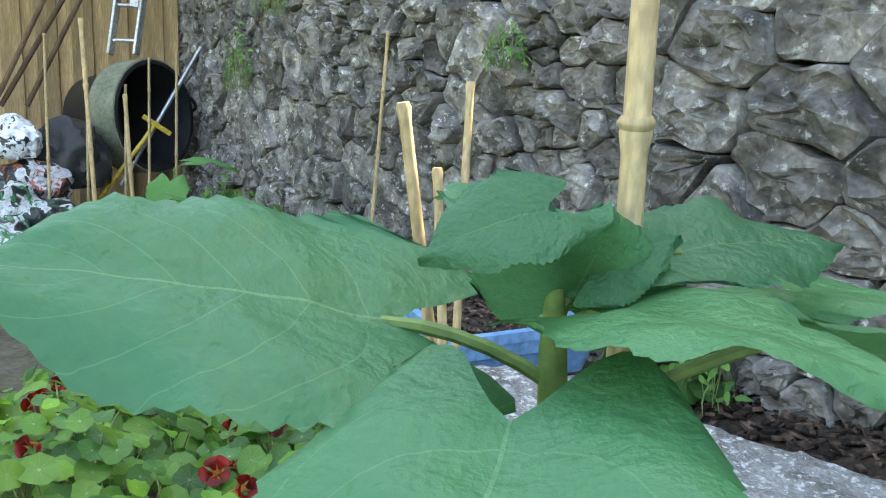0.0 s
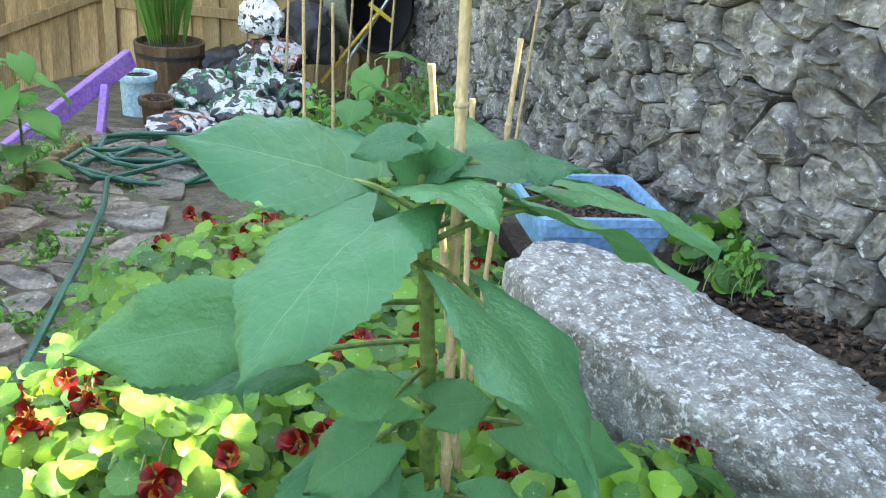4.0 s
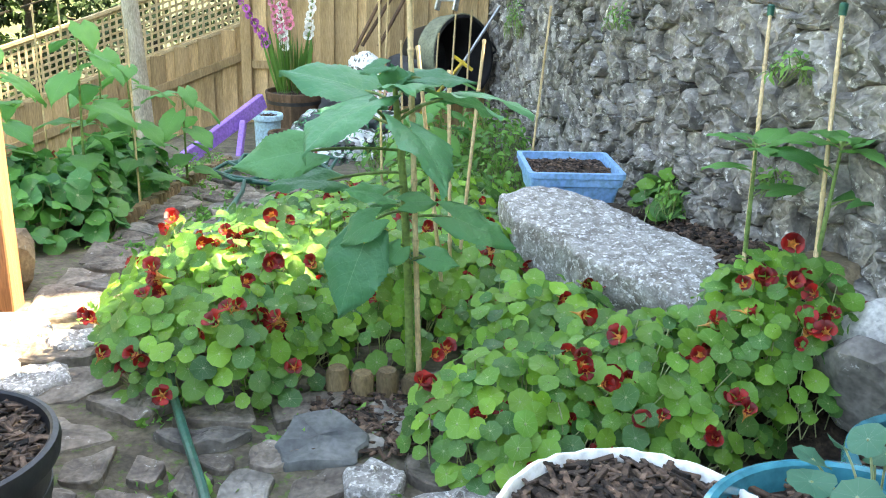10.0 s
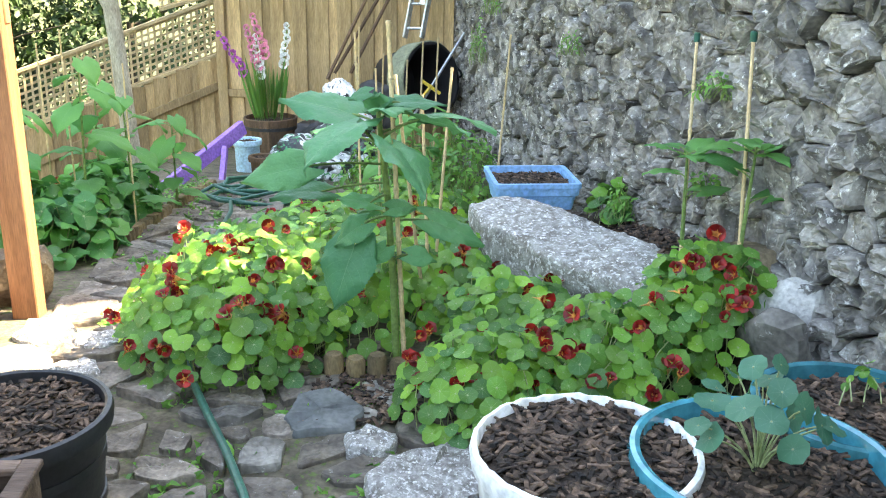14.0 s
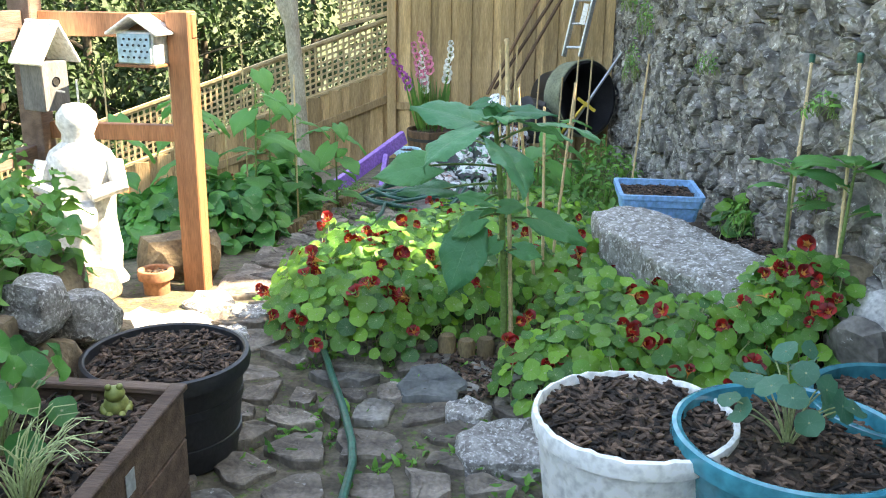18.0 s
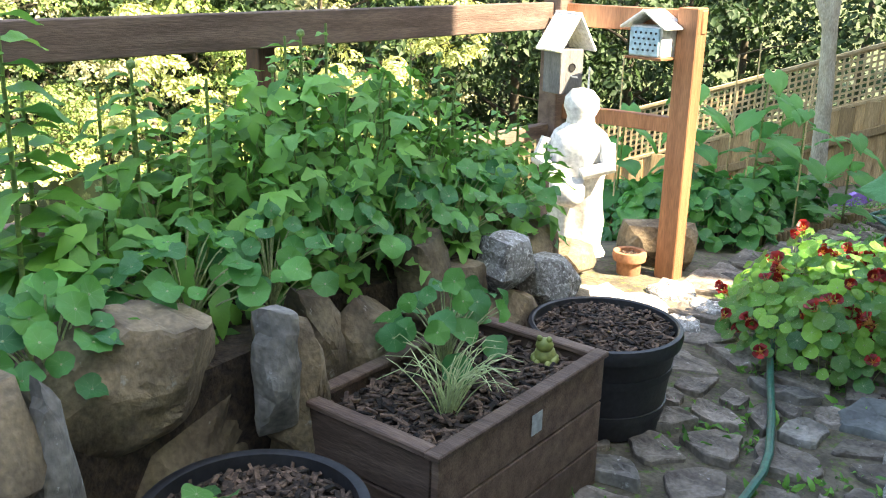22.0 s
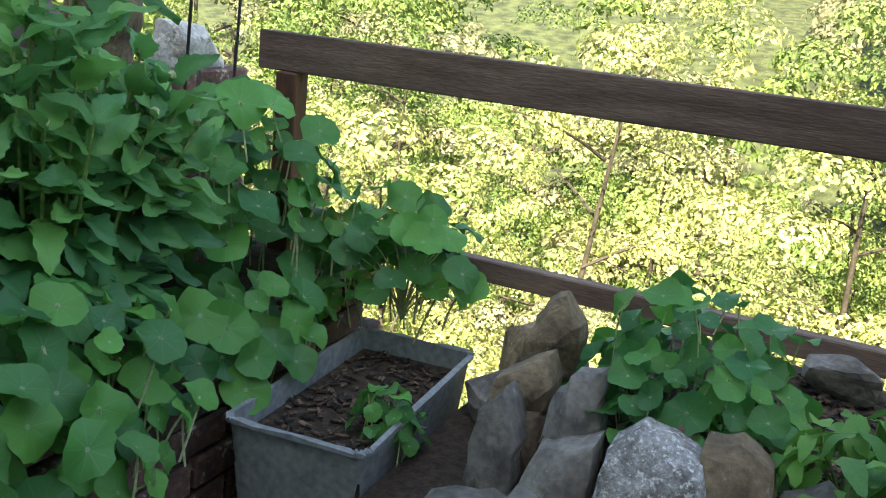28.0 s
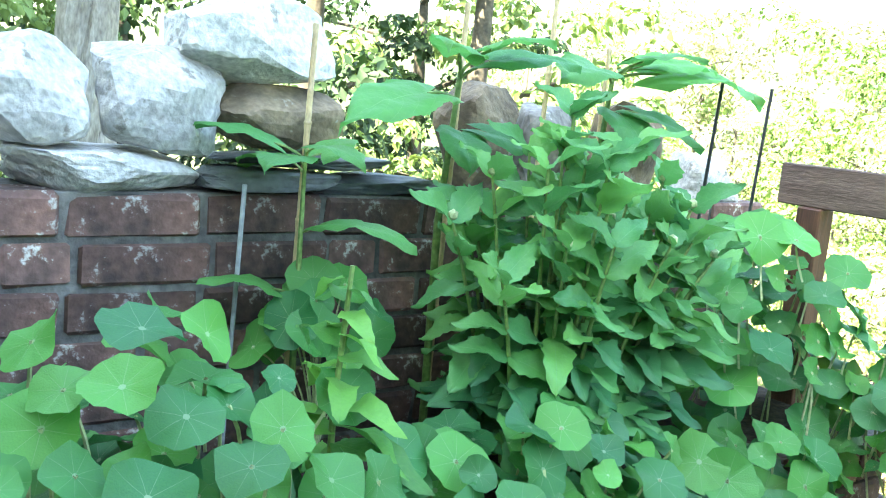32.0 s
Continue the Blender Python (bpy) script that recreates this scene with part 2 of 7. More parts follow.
PURPLE = mat("purple_paint", (0.26, 0.13, 0.5), (0.34, 0.19, 0.6), 5, 0.6, 0.2, 50, vary=0.05)
WHITEST = mat("white_statue_paint", (0.74, 0.73, 0.7), (0.82, 0.81, 0.79), 8, 0.6, 0.2, 60)
GREYP = mat("grey_trough", (0.27, 0.29, 0.305), (0.37, 0.395, 0.41), 4, 0.6, 0.3, 50, (0.25, 0.26, 0.26), -0.04)
HOSEM = mat("green_hose", (0.01, 0.08, 0.06), (0.02, 0.12, 0.085), 10, 0.4, 0.1, 60)
STEM = mat("green_stem", (0.12, 0.2, 0.05), (0.18, 0.27, 0.08), 20, 0.6, 0.2, 80, island=True)
PALESTEM = mat("pale_stem", (0.3, 0.36, 0.16), (0.42, 0.46, 0.24), 20, 0.6, 0.1, 80, island=True)
TREEBARK = mat("valley_bark", (0.05, 0.042, 0.03), (0.11, 0.09, 0.065), 5, 0.95, 0.6, 40)
BARK = mat("tree_bark", (0.3, 0.26, 0.2), (0.48, 0.44, 0.36), 5, 0.95, 0.8, 40, (0.15, 0.13, 0.1), 0.0, stretch=(3, 3, 1))
NAST = leaf_mat("nasturtium_leaf", (0.02, 0.125, 0.045), (0.25, 0.51, 0.05), (0.46, 0.56, 0.28), 9, 0.06, vary=.3)
NASTP = leaf_mat("nasturtium_leaf_single", (0.02, 0.13, 0.05), (0.22, 0.50, 0.055), (0.46, 0.56, 0.32), 9, 0.06, island=False, vary=.3)
SUNF = leaf_mat("sunflower_leaf", (0.034, 0.178, 0.092), (0.105, 0.33, 0.122), (0.19, 0.39, 0.19), 7, 0.03, island=False, midrib=True, strength=0.5, rough=.42, relief=.6, thin=.3)
SUNB = leaf_mat("young_sunflower_leaf", (0.06, 0.24, 0.075), (0.15, 0.42, 0.095), (0.24, 0.48, 0.18), 7, 0.03, island=False, midrib=True, strength=0.4, rough=.5, relief=.4, thin=.45)
NASTBLUE = leaf_mat("blue_green_nasturtium_leaf", (0.04, 0.17, 0.11), (0.09, 0.27, 0.16), (0.4, 0.52, 0.4), 9, 0.04, island=False, strength=.5)
SHOOT = mat("pale_shoot", (0.36, 0.45, 0.2), (0.5, 0.56, 0.3), 20, 0.6, 0.1, 80)
BUSH = leaf_mat("bush_leaf", (0.05, 0.2, 0.045), (0.22, 0.50, 0.09), (0.18, 0.36, 0.1), 6, 0.08, midrib=True, strength=0.35, rough=.55)
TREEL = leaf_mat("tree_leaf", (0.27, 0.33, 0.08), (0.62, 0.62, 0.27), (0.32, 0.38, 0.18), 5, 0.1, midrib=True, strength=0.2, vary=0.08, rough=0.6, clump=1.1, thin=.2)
NASTB = leaf_mat("large_nasturtium_leaf", (0.022, 0.14, 0.055), (0.115, 0.38, 0.07), (0.42, 0.55, 0.34), 9, 0.04, strength=.5)
NASTBP = leaf_mat("large_nasturtium_leaf_single", (0.022, 0.14, 0.055), (0.13, 0.40, 0.07), (0.42, 0.55, 0.34), 9, 0.04, island=False, strength=.5)
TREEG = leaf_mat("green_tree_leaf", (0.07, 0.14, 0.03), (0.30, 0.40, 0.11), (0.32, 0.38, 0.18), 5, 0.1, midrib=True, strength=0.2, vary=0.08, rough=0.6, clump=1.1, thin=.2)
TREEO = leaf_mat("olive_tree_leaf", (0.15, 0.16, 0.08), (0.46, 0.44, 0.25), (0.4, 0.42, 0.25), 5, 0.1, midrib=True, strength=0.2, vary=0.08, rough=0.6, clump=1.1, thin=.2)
# Near-black copy of the tree leaf: shade is put into its colour.
DARKL = leaf_mat("shade_toned_leaf", (0.012, 0.035, 0.01), (0.04, 0.085, 0.02), (0.05, 0.1, 0.03), 5, 0.1, midrib=True, strength=0.2, vary=0.08, rough=0.6, clump=1.1, thin=.2)
REDF = mat("red_petal", (0.13, 0.002, 0.003), (0.36, 0.01, 0.006), 30, 0.5, 0.1, 80, through_light=0.25, island=True)
ORANGEF = mat("orange_throat", (0.7, 0.28, 0.06), (0.75, 0.4, 0.12), 30, 0.5, 0.1, 80, through_light=0.2, island=True)


# ---- mesh tools ----
class Geo:
    """Gathers vertices, faces and leaf coordinates of one mesh."""

    def __init__(self):
        self.v, self.f, self.uv, self.n = [], [], [], 0

    def add(self, verts, faces, uv=None):
        verts = np.asarray(verts, float)
        self.v.append(verts)
        self.f.extend([[i + self.n for i in f] for f in faces])
        self.uv.append(np.zeros((len(verts), 2)) if uv is None else np.asarray(uv, float))
        self.n += len(verts)
        return self

    def mesh(self, name, material, smooth=True):
        me = bpy.data.meshes.new(name)
        v = np.vstack(self.v)
        me.from_pydata(v.tolist(), [], self.f)
        uv = np.vstack(self.uv)
        if np.any(uv):
            lay = me.uv_layers.new(name="leaf")
            idx = np.empty(len(me.loops), dtype=np.int32)
            me.loops.foreach_get("vertex_index", idx)
            lay.data.foreach_set("uv", uv[idx].ravel())
        me.materials.append(material)
        if smooth:
            me.polygons.foreach_set("use_smooth", [True] * len(me.polygons))
            if not np.any(uv) and len(me.polygons) < 20000:
                me.set_sharp_from_angle(angle=radians(38))
        me.update()
        return me


def part(name, geo, material, parent=None, label="", smooth=True, m=None):
    me = geo if isinstance(geo, bpy.types.Mesh) else geo.mesh(name, material, smooth)
    ob = new(name, me)
    if parent is not None:
        ob.parent = parent
    if m is not None:
        ob.matrix_basis = m
    if label:
        ob["label"] = label
    return ob


def empty(name, m=None, label="", category="", group="", kind=""):
    ob = new(name)
    ob.empty_display_size = 0.1
    if m is not None:
        ob.matrix_basis = m
    return tagged(ob, label, category, group, kind)


def xf(m, v):
    v = np.asarray(v, float)
    a = np.array(m)
    return v @ a[:3, :3].T + a[:3, 3]


def box(size, bevel=0.004, m=None):
    """A chamfered box round the origin: vertices and faces."""
    hx, hy, hz = (s / 2 for s in size)
    b = min(bevel, hx * 0.9, hy * 0.9, hz * 0.9)
    v, idx = [], {}
    for sx in (-1, 1):
        for sy in (-1, 1):
            for sz in (-1, 1):
                for ax in range(3):
                    p = [sx * hx, sy * hy, sz * hz]
                    for o in range(3):
                        if o != ax:
                            p[o] -= (sx, sy, sz)[o] * b
                    idx[(sx, sy, sz, ax)] = len(v)
                    v.append(p)
    f = []
    for ax in range(3):
        o1, o2 = [o for o in range(3) if o != ax]
        for s in (-1, 1):
            q = []
            for a, c in ((-1, -1), (1, -1), (1, 1), (-1, 1)):
                k = [0, 0, 0]
                k[ax], k[o1], k[o2] = s, a, c
                q.append(idx[(*k, ax)])
            f.append(q if (s > 0) == (ax != 1) else q[::-1])
        for a in (-1, 1):
            for c in (-1, 1):
                k1, k2 = [0, 0, 0], [0, 0, 0]
                k1[ax], k2[ax] = -1, 1
                k1[o1] = k2[o1] = a
                k1[o2] = k2[o2] = c
                f.append([idx[(*k1, o1)], idx[(*k2, o1)], idx[(*k2, o2)], idx[(*k1, o2)]])
    for sx in (-1, 1):
        for sy in (-1, 1):
            for sz in (-1, 1):
                f.append([idx[(sx, sy, sz, a)] for a in range(3)])
    v = np.array(v)
    return (xf(m, v) if m is not None else v), f


def beam(p, q, w, h, bevel=0.004, up=(0, 0, 1)):
    """A chamfered timber from p to q, w wide and h high."""
    p, q = Vector(p), Vector(q)
    d = q - p
    x = d.normalized()
    y = Vector(up).cross(x).normalized()
    z = x.cross(y)
    m = Matrix((x, y, z)).transposed().to_4x4()
    m.translation = (p + q) / 2
    return box((d.length, w, h), bevel, m)


def tube(pts, radii, n=8, cap=True):
    """A round tube along points."""
    pts = [Vector(p) for p in pts]
    if isinstance(radii, (int, float)):
        radii = [radii] * len(pts)
    v, f = [], []
    ref = None
    for i, p in enumerate(pts):
        d = (pts[min(i + 1, len(pts) - 1)] - pts[max(i - 1, 0)]).normalized()
        if ref is None:
            ref = Vector((1, 0, 0)) if abs(d.x) < 0.8 else Vector((0, 1, 0))
        a = (ref - d * ref.dot(d)).normalized()
        ref = a
        b = d.cross(a)
        for k in range(n):
            t = 2 * math.pi * k / n
            v.append(p + (a * math.cos(t) + b * math.sin(t)) * radii[i])
    for i in range(len(pts) - 1):
        for k in range(n):
            f.append([i * n + k, i * n + (k + 1) % n, (i + 1) * n + (k + 1) % n, (i + 1) * n + k])
    if cap:
        f.append(list(range(n))[::-1])
        f.append([(len(pts) - 1) * n + k for k in range(n)])
    return [tuple(p) for p in v], f


def lathe(profile, n=40, m=None):
    """A turned shape from (radius, height) pairs."""
    v, f = [], []
    for r, z in profile:
        for k in range(n):
            t = 2 * math.pi * k / n
            v.append((r * math.cos(t), r * math.sin(t), z))
    for i in range(len(profile) - 1):
        for k in range(n):
            f.append([i * n + k, i * n + (k + 1) % n, (i + 1) * n + (k + 1) % n, (i + 1) * n + k])
    v = np.array(v)
    return (xf(m, v) if m is not None else v), f


def bez(a, b, c, n=6):
    a, b, c = Vector(a), Vector(b), Vector(c)
    return [(a * (1 - t) ** 2 + b * 2 * t * (1 - t) + c * t * t) for t in (i / n for i in range(n + 1))]


_ico = {}


def ico(sub):
    if sub not in _ico:
        bm = bmesh.new()
        bmesh.ops.create_icosphere(bm, subdivisions=sub, radius=1)
        _ico[sub] = (np.array([v.co[:] for v in bm.verts]), [[v.index for v in f.verts] for f in bm.faces])
        bm.free()
    return _ico[sub]


def rock(seed, size, sub=3, cuts=9, rough=0.05, flat=0.0):
    """An angular stone: a ball cut by random planes, then roughened. Sizes are full widths."""
    rng = np.random.RandomState(seed)
    v, f = ico(sub)
    v = v / (np.abs(v).max(axis=1, keepdims=True) ** .72)
    for _ in range(cuts):
        n = rng.normal(size=3)
        n /= np.linalg.norm(n)
        d = rng.uniform(0.62, 0.95)
        over = np.maximum(v @ n - d, 0)
        v -= np.outer(over, n) * 0.97
    v /= np.abs(v).max(axis=0)
    for i, p in enumerate(v):
        q = Vector(p) * 1.6 + Vector((seed * 3.1, seed * 1.7, 0))
        v[i] *= 1 + rough * (noise.noise(q) + 0.6 * noise.noise(q * 3) + .35 * noise.noise(q * 7))
    return v * (np.array(size) / 2), f


def cells(sites, bounds, gap, aspect=1.0):
    """Voronoi cells of the sites within bounds, each drawn in by the gap: lists of corner points."""
    s = np.array(sites) * (1, aspect)
    x0, y0, x1, y1 = bounds
    y0, y1 = y0 * aspect, y1 * aspect
    made = []
    for i, p in enumerate(s):
        poly = [(x0, y0), (x1, y0), (x1, y1), (x0, y1)]
        d = np.hypot(*(s - p).T)
        for j in np.argsort(d)[1:18]:
            n = s[j] - p
            L = np.linalg.norm(n)
            if L < 1e-9:
                continue
            n = n / L
            lim = L / 2 - gap / 2
            out = []
            for k in range(len(poly)):
                a, b = np.array(poly[k]), np.array(poly[(k + 1) % len(poly)])
                da, db = (a - p) @ n - lim, (b - p) @ n - lim
                if da <= 0:
                    out.append(tuple(a))
                if (da < 0) != (db < 0) and abs(da - db) > 1e-12:
                    out.append(tuple(a + (b - a) * da / (da - db)))
            poly = out
            if len(poly) < 3:
                break
        made.append([(x, y / aspect) for x, y in poly] if len(poly) >= 3 else None)
    return made


def stone_from(poly, depth, rng, bulge=0.35, back=0.0, crisp=False):
    """A stone with the outline poly (in its own plane, z outward), a rounded rough edge and an uneven face."""
    c = np.mean(poly, axis=0)
    pts = []
    k = len(poly)
    for i in range(k):
        a, b = np.array(poly[i]), np.array(poly[(i + 1) % k])
        L = np.linalg.norm(b - a)
        e = min(.2, .012 / max(L, 1e-6))
        pts += [a * (1 - e) + b * e]
        if L > .07:
            nn = np.array((b - a)[::-1]) * (1, -1) / L
            pts += [a + (b - a) * q + nn * rng.normal() * .035 * L for q in ((.5,) if L < .16 else (.33, .67))]
        pts += [a * e + b * (1 - e)]
    pts = np.array(pts)
    n = len(pts)
    v, f = [], []
    tilt = rng.normal(size=2) * 0.25
    span = max(np.ptp(pts[:, 0]), np.ptp(pts[:, 1])) + 1e-6
    rings = ((1.0, back), (1.0, depth * 0.6), (0.94, depth * 0.9), (0.74, depth * 1.0), (0.38, depth * (1 + bulge * 0.2)))
    if crisp:
        rings = ((1.0, back), (1.0, depth * 0.72), (0.97, depth * 0.93), (0.86, depth), (0.70, depth), (0.52, depth), (0.34, depth), (0.17, depth))
    rough_ = .05 if crisp else .13
    ph = (rng.uniform(0, 90), rng.uniform(0, 90)) if crisp else (0, 0)
    for r, (s, z) in enumerate(rings):
        for p in pts:
            q = c + (p - c) * s
            zz = z if r == 0 else z + (tilt @ ((q - c) / span)) * depth * (.75 if crisp else .7) + rng.normal() * depth * rough_
            if crisp and r > 1:
                w = Vector((q[0] * 13 + ph[0], q[1] * 13 + ph[1], 0))
                zz += depth * (.34 * noise.noise(w) + .28 * noise.noise(w * 2.7) - .3 * abs(noise.noise(w * .8 + Vector((9, 0, 0)))))
            v.append((q[0], q[1], zz))
    v.append((c[0], c[1], np.mean([p[2] for p in v[-n:]])))
    top = len(rings) - 1
    for r in range(top):
        for i in range(n):
            f.append([r * n + i, r * n + (i + 1) % n, (r + 1) * n + (i + 1) % n, (r + 1) * n + i])
    for i in range(n):
        f.append([top * n + i, top * n + (i + 1) % n, (top + 1) * n])
    return np.array(v), f


# leaf shapes, in their own plane: x to the side, y forward, z up
def round_leaf(rng, n=27, rings=3, wavy=1.0):
    """A nasturtium leaf: a waved disc about its centre, radius 1, with nine soft lobes between its veins."""
    v, uv, f = [(0, 0, -0.05)], [(0.0001, 0.0001)], []
    ph, ph2, ph3 = rng.uniform(0, 6.28), rng.uniform(0, 6.28), rng.uniform(0, 6.28)
    cup, fold = rng.uniform(-.04, .12) * wavy, rng.uniform(.04, .15) * wavy
    for r in range(1, rings + 1):
        q = r / rings
        for k in range(n):
            t = 2 * math.pi * k / n
            lobe = .035 * math.cos(9 * t) + .05 * math.cos(2 * t + ph3) + .035 * math.cos(5 * t + ph)
            rad = q * (1 + lobe * q)
            z = (fold * math.sin(2 * t + ph) + .07 * wavy * math.sin(3 * t + ph2) + .04 * math.sin(9 * t + ph3)) * q * q + cup * q * q
            v.append((rad * math.cos(t), rad * math.sin(t), z))
            uv.append((rad * math.cos(t), rad * math.sin(t)))
    for k in range(n):
        f.append([0, 1 + k, 1 + (k + 1) % n])
        for r in range(rings - 1):
            a = 1 + r * n
            f.append([a + k, a + n + k, a + n + (k + 1) % n, a + (k + 1) % n])
    return np.array(v), f, np.array(uv)


def heart_leaf(rng, width=.8, n=26, cols=6, teeth=.03, lobe=.27):
    """A sunflower leaf of length 1 from the notch at its stalk along y: two round lobes, toothed edge, drawn-out tip, quilted between the veins."""
    v, uv, f = [], [], []
    m = 2 * cols + 1
    ph = rng.uniform(0, 6.28, 4)
    for i in range(n + 1):
        t = i / n
        w = 1 - .22 * (1 - t / .2) ** 2 if t < .2 else math.cos((t - .2) / .8 * math.pi / 2) ** 1.15 + .10 * math.sin((t - .2) / .8 * math.pi) ** 2
        w = max(w, .002) * width / 2
        for c in range(-cols, cols + 1):
            sd = c / cols
            a = abs(sd)
            edge = 1 + (teeth * (1 if (i + (c > 0)) % 2 else -1) + .02 * math.sin(t * 21 + ph[0] + (c > 0) * 2)) * (a > .99) * (0 < i < n)
            back = lobe * math.sin(math.pi * a ** 1.5) * (1 - t) ** 3
            z = .10 * a * w * 2 - .10 * a ** 3 * width
            z += (.035 * math.sin(t * 8 + ph[1] + (c > 0) * 2.2) + .018 * math.sin(t * 19 + ph[2] + (c > 0))) * a * a
            z += .012 * math.cos(2 * math.pi * 7 * (t - .35 * a)) * a * (1.25 - a) * (1 - .5 * t)
            v.append((sd * w * edge, t - back, z))
            uv.append((sd if c else .0001, t + .001))
    for i in range(n):
        for c in range(m - 1):
            q = i * m + c
            f.append([q, q + 1, q + m + 1, q + m])
    return np.array(v), f, np.array(uv)


def trifoliate(rng):
    """A leaf of three pointed leaflets, length 1."""
    g = Geo()
    for a, L in ((0, .78), (.95, .62), (-.95, .62)):
        v, f, uv = blade(rng, .46, 6, 1, .10, .03, rng.uniform(.1, .5), .14, .06, .38)
        m = Matrix.Translation((0, .22, 0)) @ Matrix.Rotation(a + rng.uniform(-.15, .15), 4, "Z") @ Matrix.Scale(L, 4)
        g.add(xf(m, v), f, uv)
    g.add([(-.012, 0, 0), (.012, 0, 0), (.012, .24, 0), (-.012, .24, 0)], [[0, 1, 2, 3]], [(.001, .01), (.001, .01), (.001, .2), (.001, .2)])
    return np.vstack(g.v), g.f, np.vstack(g.uv)


def blade(rng, width=0.5, n=8, cols=2, serrate=0.0, heart=0.0, droop=0.3, fold=0.15, wave=0.05, widest=0.35):
    """A pointed leaf of length 1 from its stalk at the origin along y."""
    v, uv, f = [], [], []
    m = 2 * cols + 1
    for i in range(n + 1):
        t = i / n
        if t < widest:
            w = math.sin(t / widest * math.pi / 2) ** 0.6
        else:
            w = math.cos((t - widest) / (1 - widest) * math.pi / 2) ** 0.9
        w = max(w, 0.0) * width / 2
        if 0 < i < n and serrate:
            w *= 1 + serrate * (1 if i % 2 else -1)
        for c in range(-cols, cols + 1):
            s = c / cols
            y = t - heart * abs(s) ** 1.5 * (1 - t) ** 2
            z = -droop * t * t + fold * abs(s) * w * 2 + wave * math.sin(t * 9 + s * 3 + rng.uniform(0, 0.6)) * abs(s)
            v.append((s * w, y, z))
            uv.append((s if abs(s) > 0 else 0.0001, t + 0.001))
    for i in range(n):
        for c in range(m - 1):
            a = i * m + c
            f.append([a, a + 1, a + m + 1, a + m])
    return np.array(v), f, np.array(uv)


def turned(normal, spin, scale, at):
    """A pose whose z is the normal, spun about it."""
    q = Vector(normal).normalized().to_track_quat("Z", "Y").to_matrix().to_4x4()
    return Matrix.Translation(at) @ q @ Matrix.Rotation(spin, 4, "Z") @ Matrix.Scale(scale, 4)


def many(geo, shape, normals, spins, scales, places):
    """Adds one leaf shape many times over: normals, spins, scales and places are arrays."""
    v, f, uv = shape
    k = len(places)
    if not k:
        return
    n = normals / np.linalg.norm(normals, axis=1, keepdims=True)
    ref = np.where(np.abs(n[:, 2:3]) < .9, np.array([[0, 0, 1.0]]), np.array([[1.0, 0, 0]]))
    a = np.cross(ref, n)
    a /= np.linalg.norm(a, axis=1, keepdims=True)
    b = np.cross(n, a)
    c, s = np.cos(spins)[:, None], np.sin(spins)[:, None]
    x, y = a * c + b * s, b * c - a * s
    out = (v[None, :, 0:1] * x[:, None] + v[None, :, 1:2] * y[:, None] + v[None, :, 2:3] * n[:, None]) * scales[:, None, None] + places[:, None]
    offs = np.arange(k) * len(v)
    faces = []
    for q in f:
        faces.extend((np.array(q)[None] + offs[:, None]).tolist())
    geo.add(out.reshape(-1, 3), faces, np.tile(uv, (k, 1)))


# ---- ground ----
def smooth(a, b, x):
    t = min(max((x - a) / (b - a), 0.0), 1.0)
    return t * t * (3 - 2 * t)


def rail_x(y):
    return -2.30 - 0.07 * (3.06 - y)


def wall_x(y):
    """The face of the old stone wall."""
    return 1.14 - 0.075 * y + .045 * max(y - 5, 0)


def ground_z(x, y):
    """The garden: level near the pots, falling gently to the back, and dropping into the valley past the rail and the fence."""
    z = -0.105 * max(y - 3.0, 0.0) if y < 9.5 else -0.68
    z -= 0.30 * max(-x - 2.0, 0.0) * smooth(2.8, 4.5, y)
    edge = rail_x(min(y, 3.0)) - 0.25
    if y < 3.2:
        z -= 0.75 * max(edge - x, 0.0)
    if x < -16:
        z += 0.75 * min(-16 - x, 6) + 0.95 * max(-22 - x, 0)
    return max(z, -16.0) if x > -30 else z


g = Geo()
xs = np.concatenate([-np.geomspace(1200, 4, 40), np.linspace(-3.9, 2.0, 60), np.geomspace(2.2, 1200, 20)])
ys = np.concatenate([-np.geomspace(1200, 4, 25), np.linspace(-3.8, 10, 90), np.geomspace(10.4, 1200, 25)])
gv = []
for yy in ys:
    for xx in xs:
        z = ground_z(xx, yy)
        if abs(xx) < 6 and -6 < yy < 12:
            z += 0.02 * noise.noise(Vector((xx * 3, yy * 3, 0)))
        if xx > 1.3:
            z += 1.9 * smooth(1.3, 1.5, xx)
        if xx < -60:
            z = min(z, 28 + 3 * noise.noise(Vector((xx * .02, yy * .02, 0))))
        gv.append((xx, yy, z))
nx = len(xs)
gf = [[j * nx + i, j * nx + i + 1, (j + 1) * nx + i + 1, (j + 1) * nx + i] for j in range(len(ys) - 1) for i in range(nx - 1)]
g.add(gv, gf)
ground = tagged(part("ground", g, SOIL), "dark trodden garden soil with moss, falling away into a valley", "ground", kind="structure")
ground.data.materials.append(GRASS_SOIL)
for p in ground.data.polygons:
    c = p.center
    if c.x < rail_x(min(c.y, 3)) - .3 or c.y > 9.8 or c.y < -3.3 or c.x > 1.4:
        p.material_index = 1


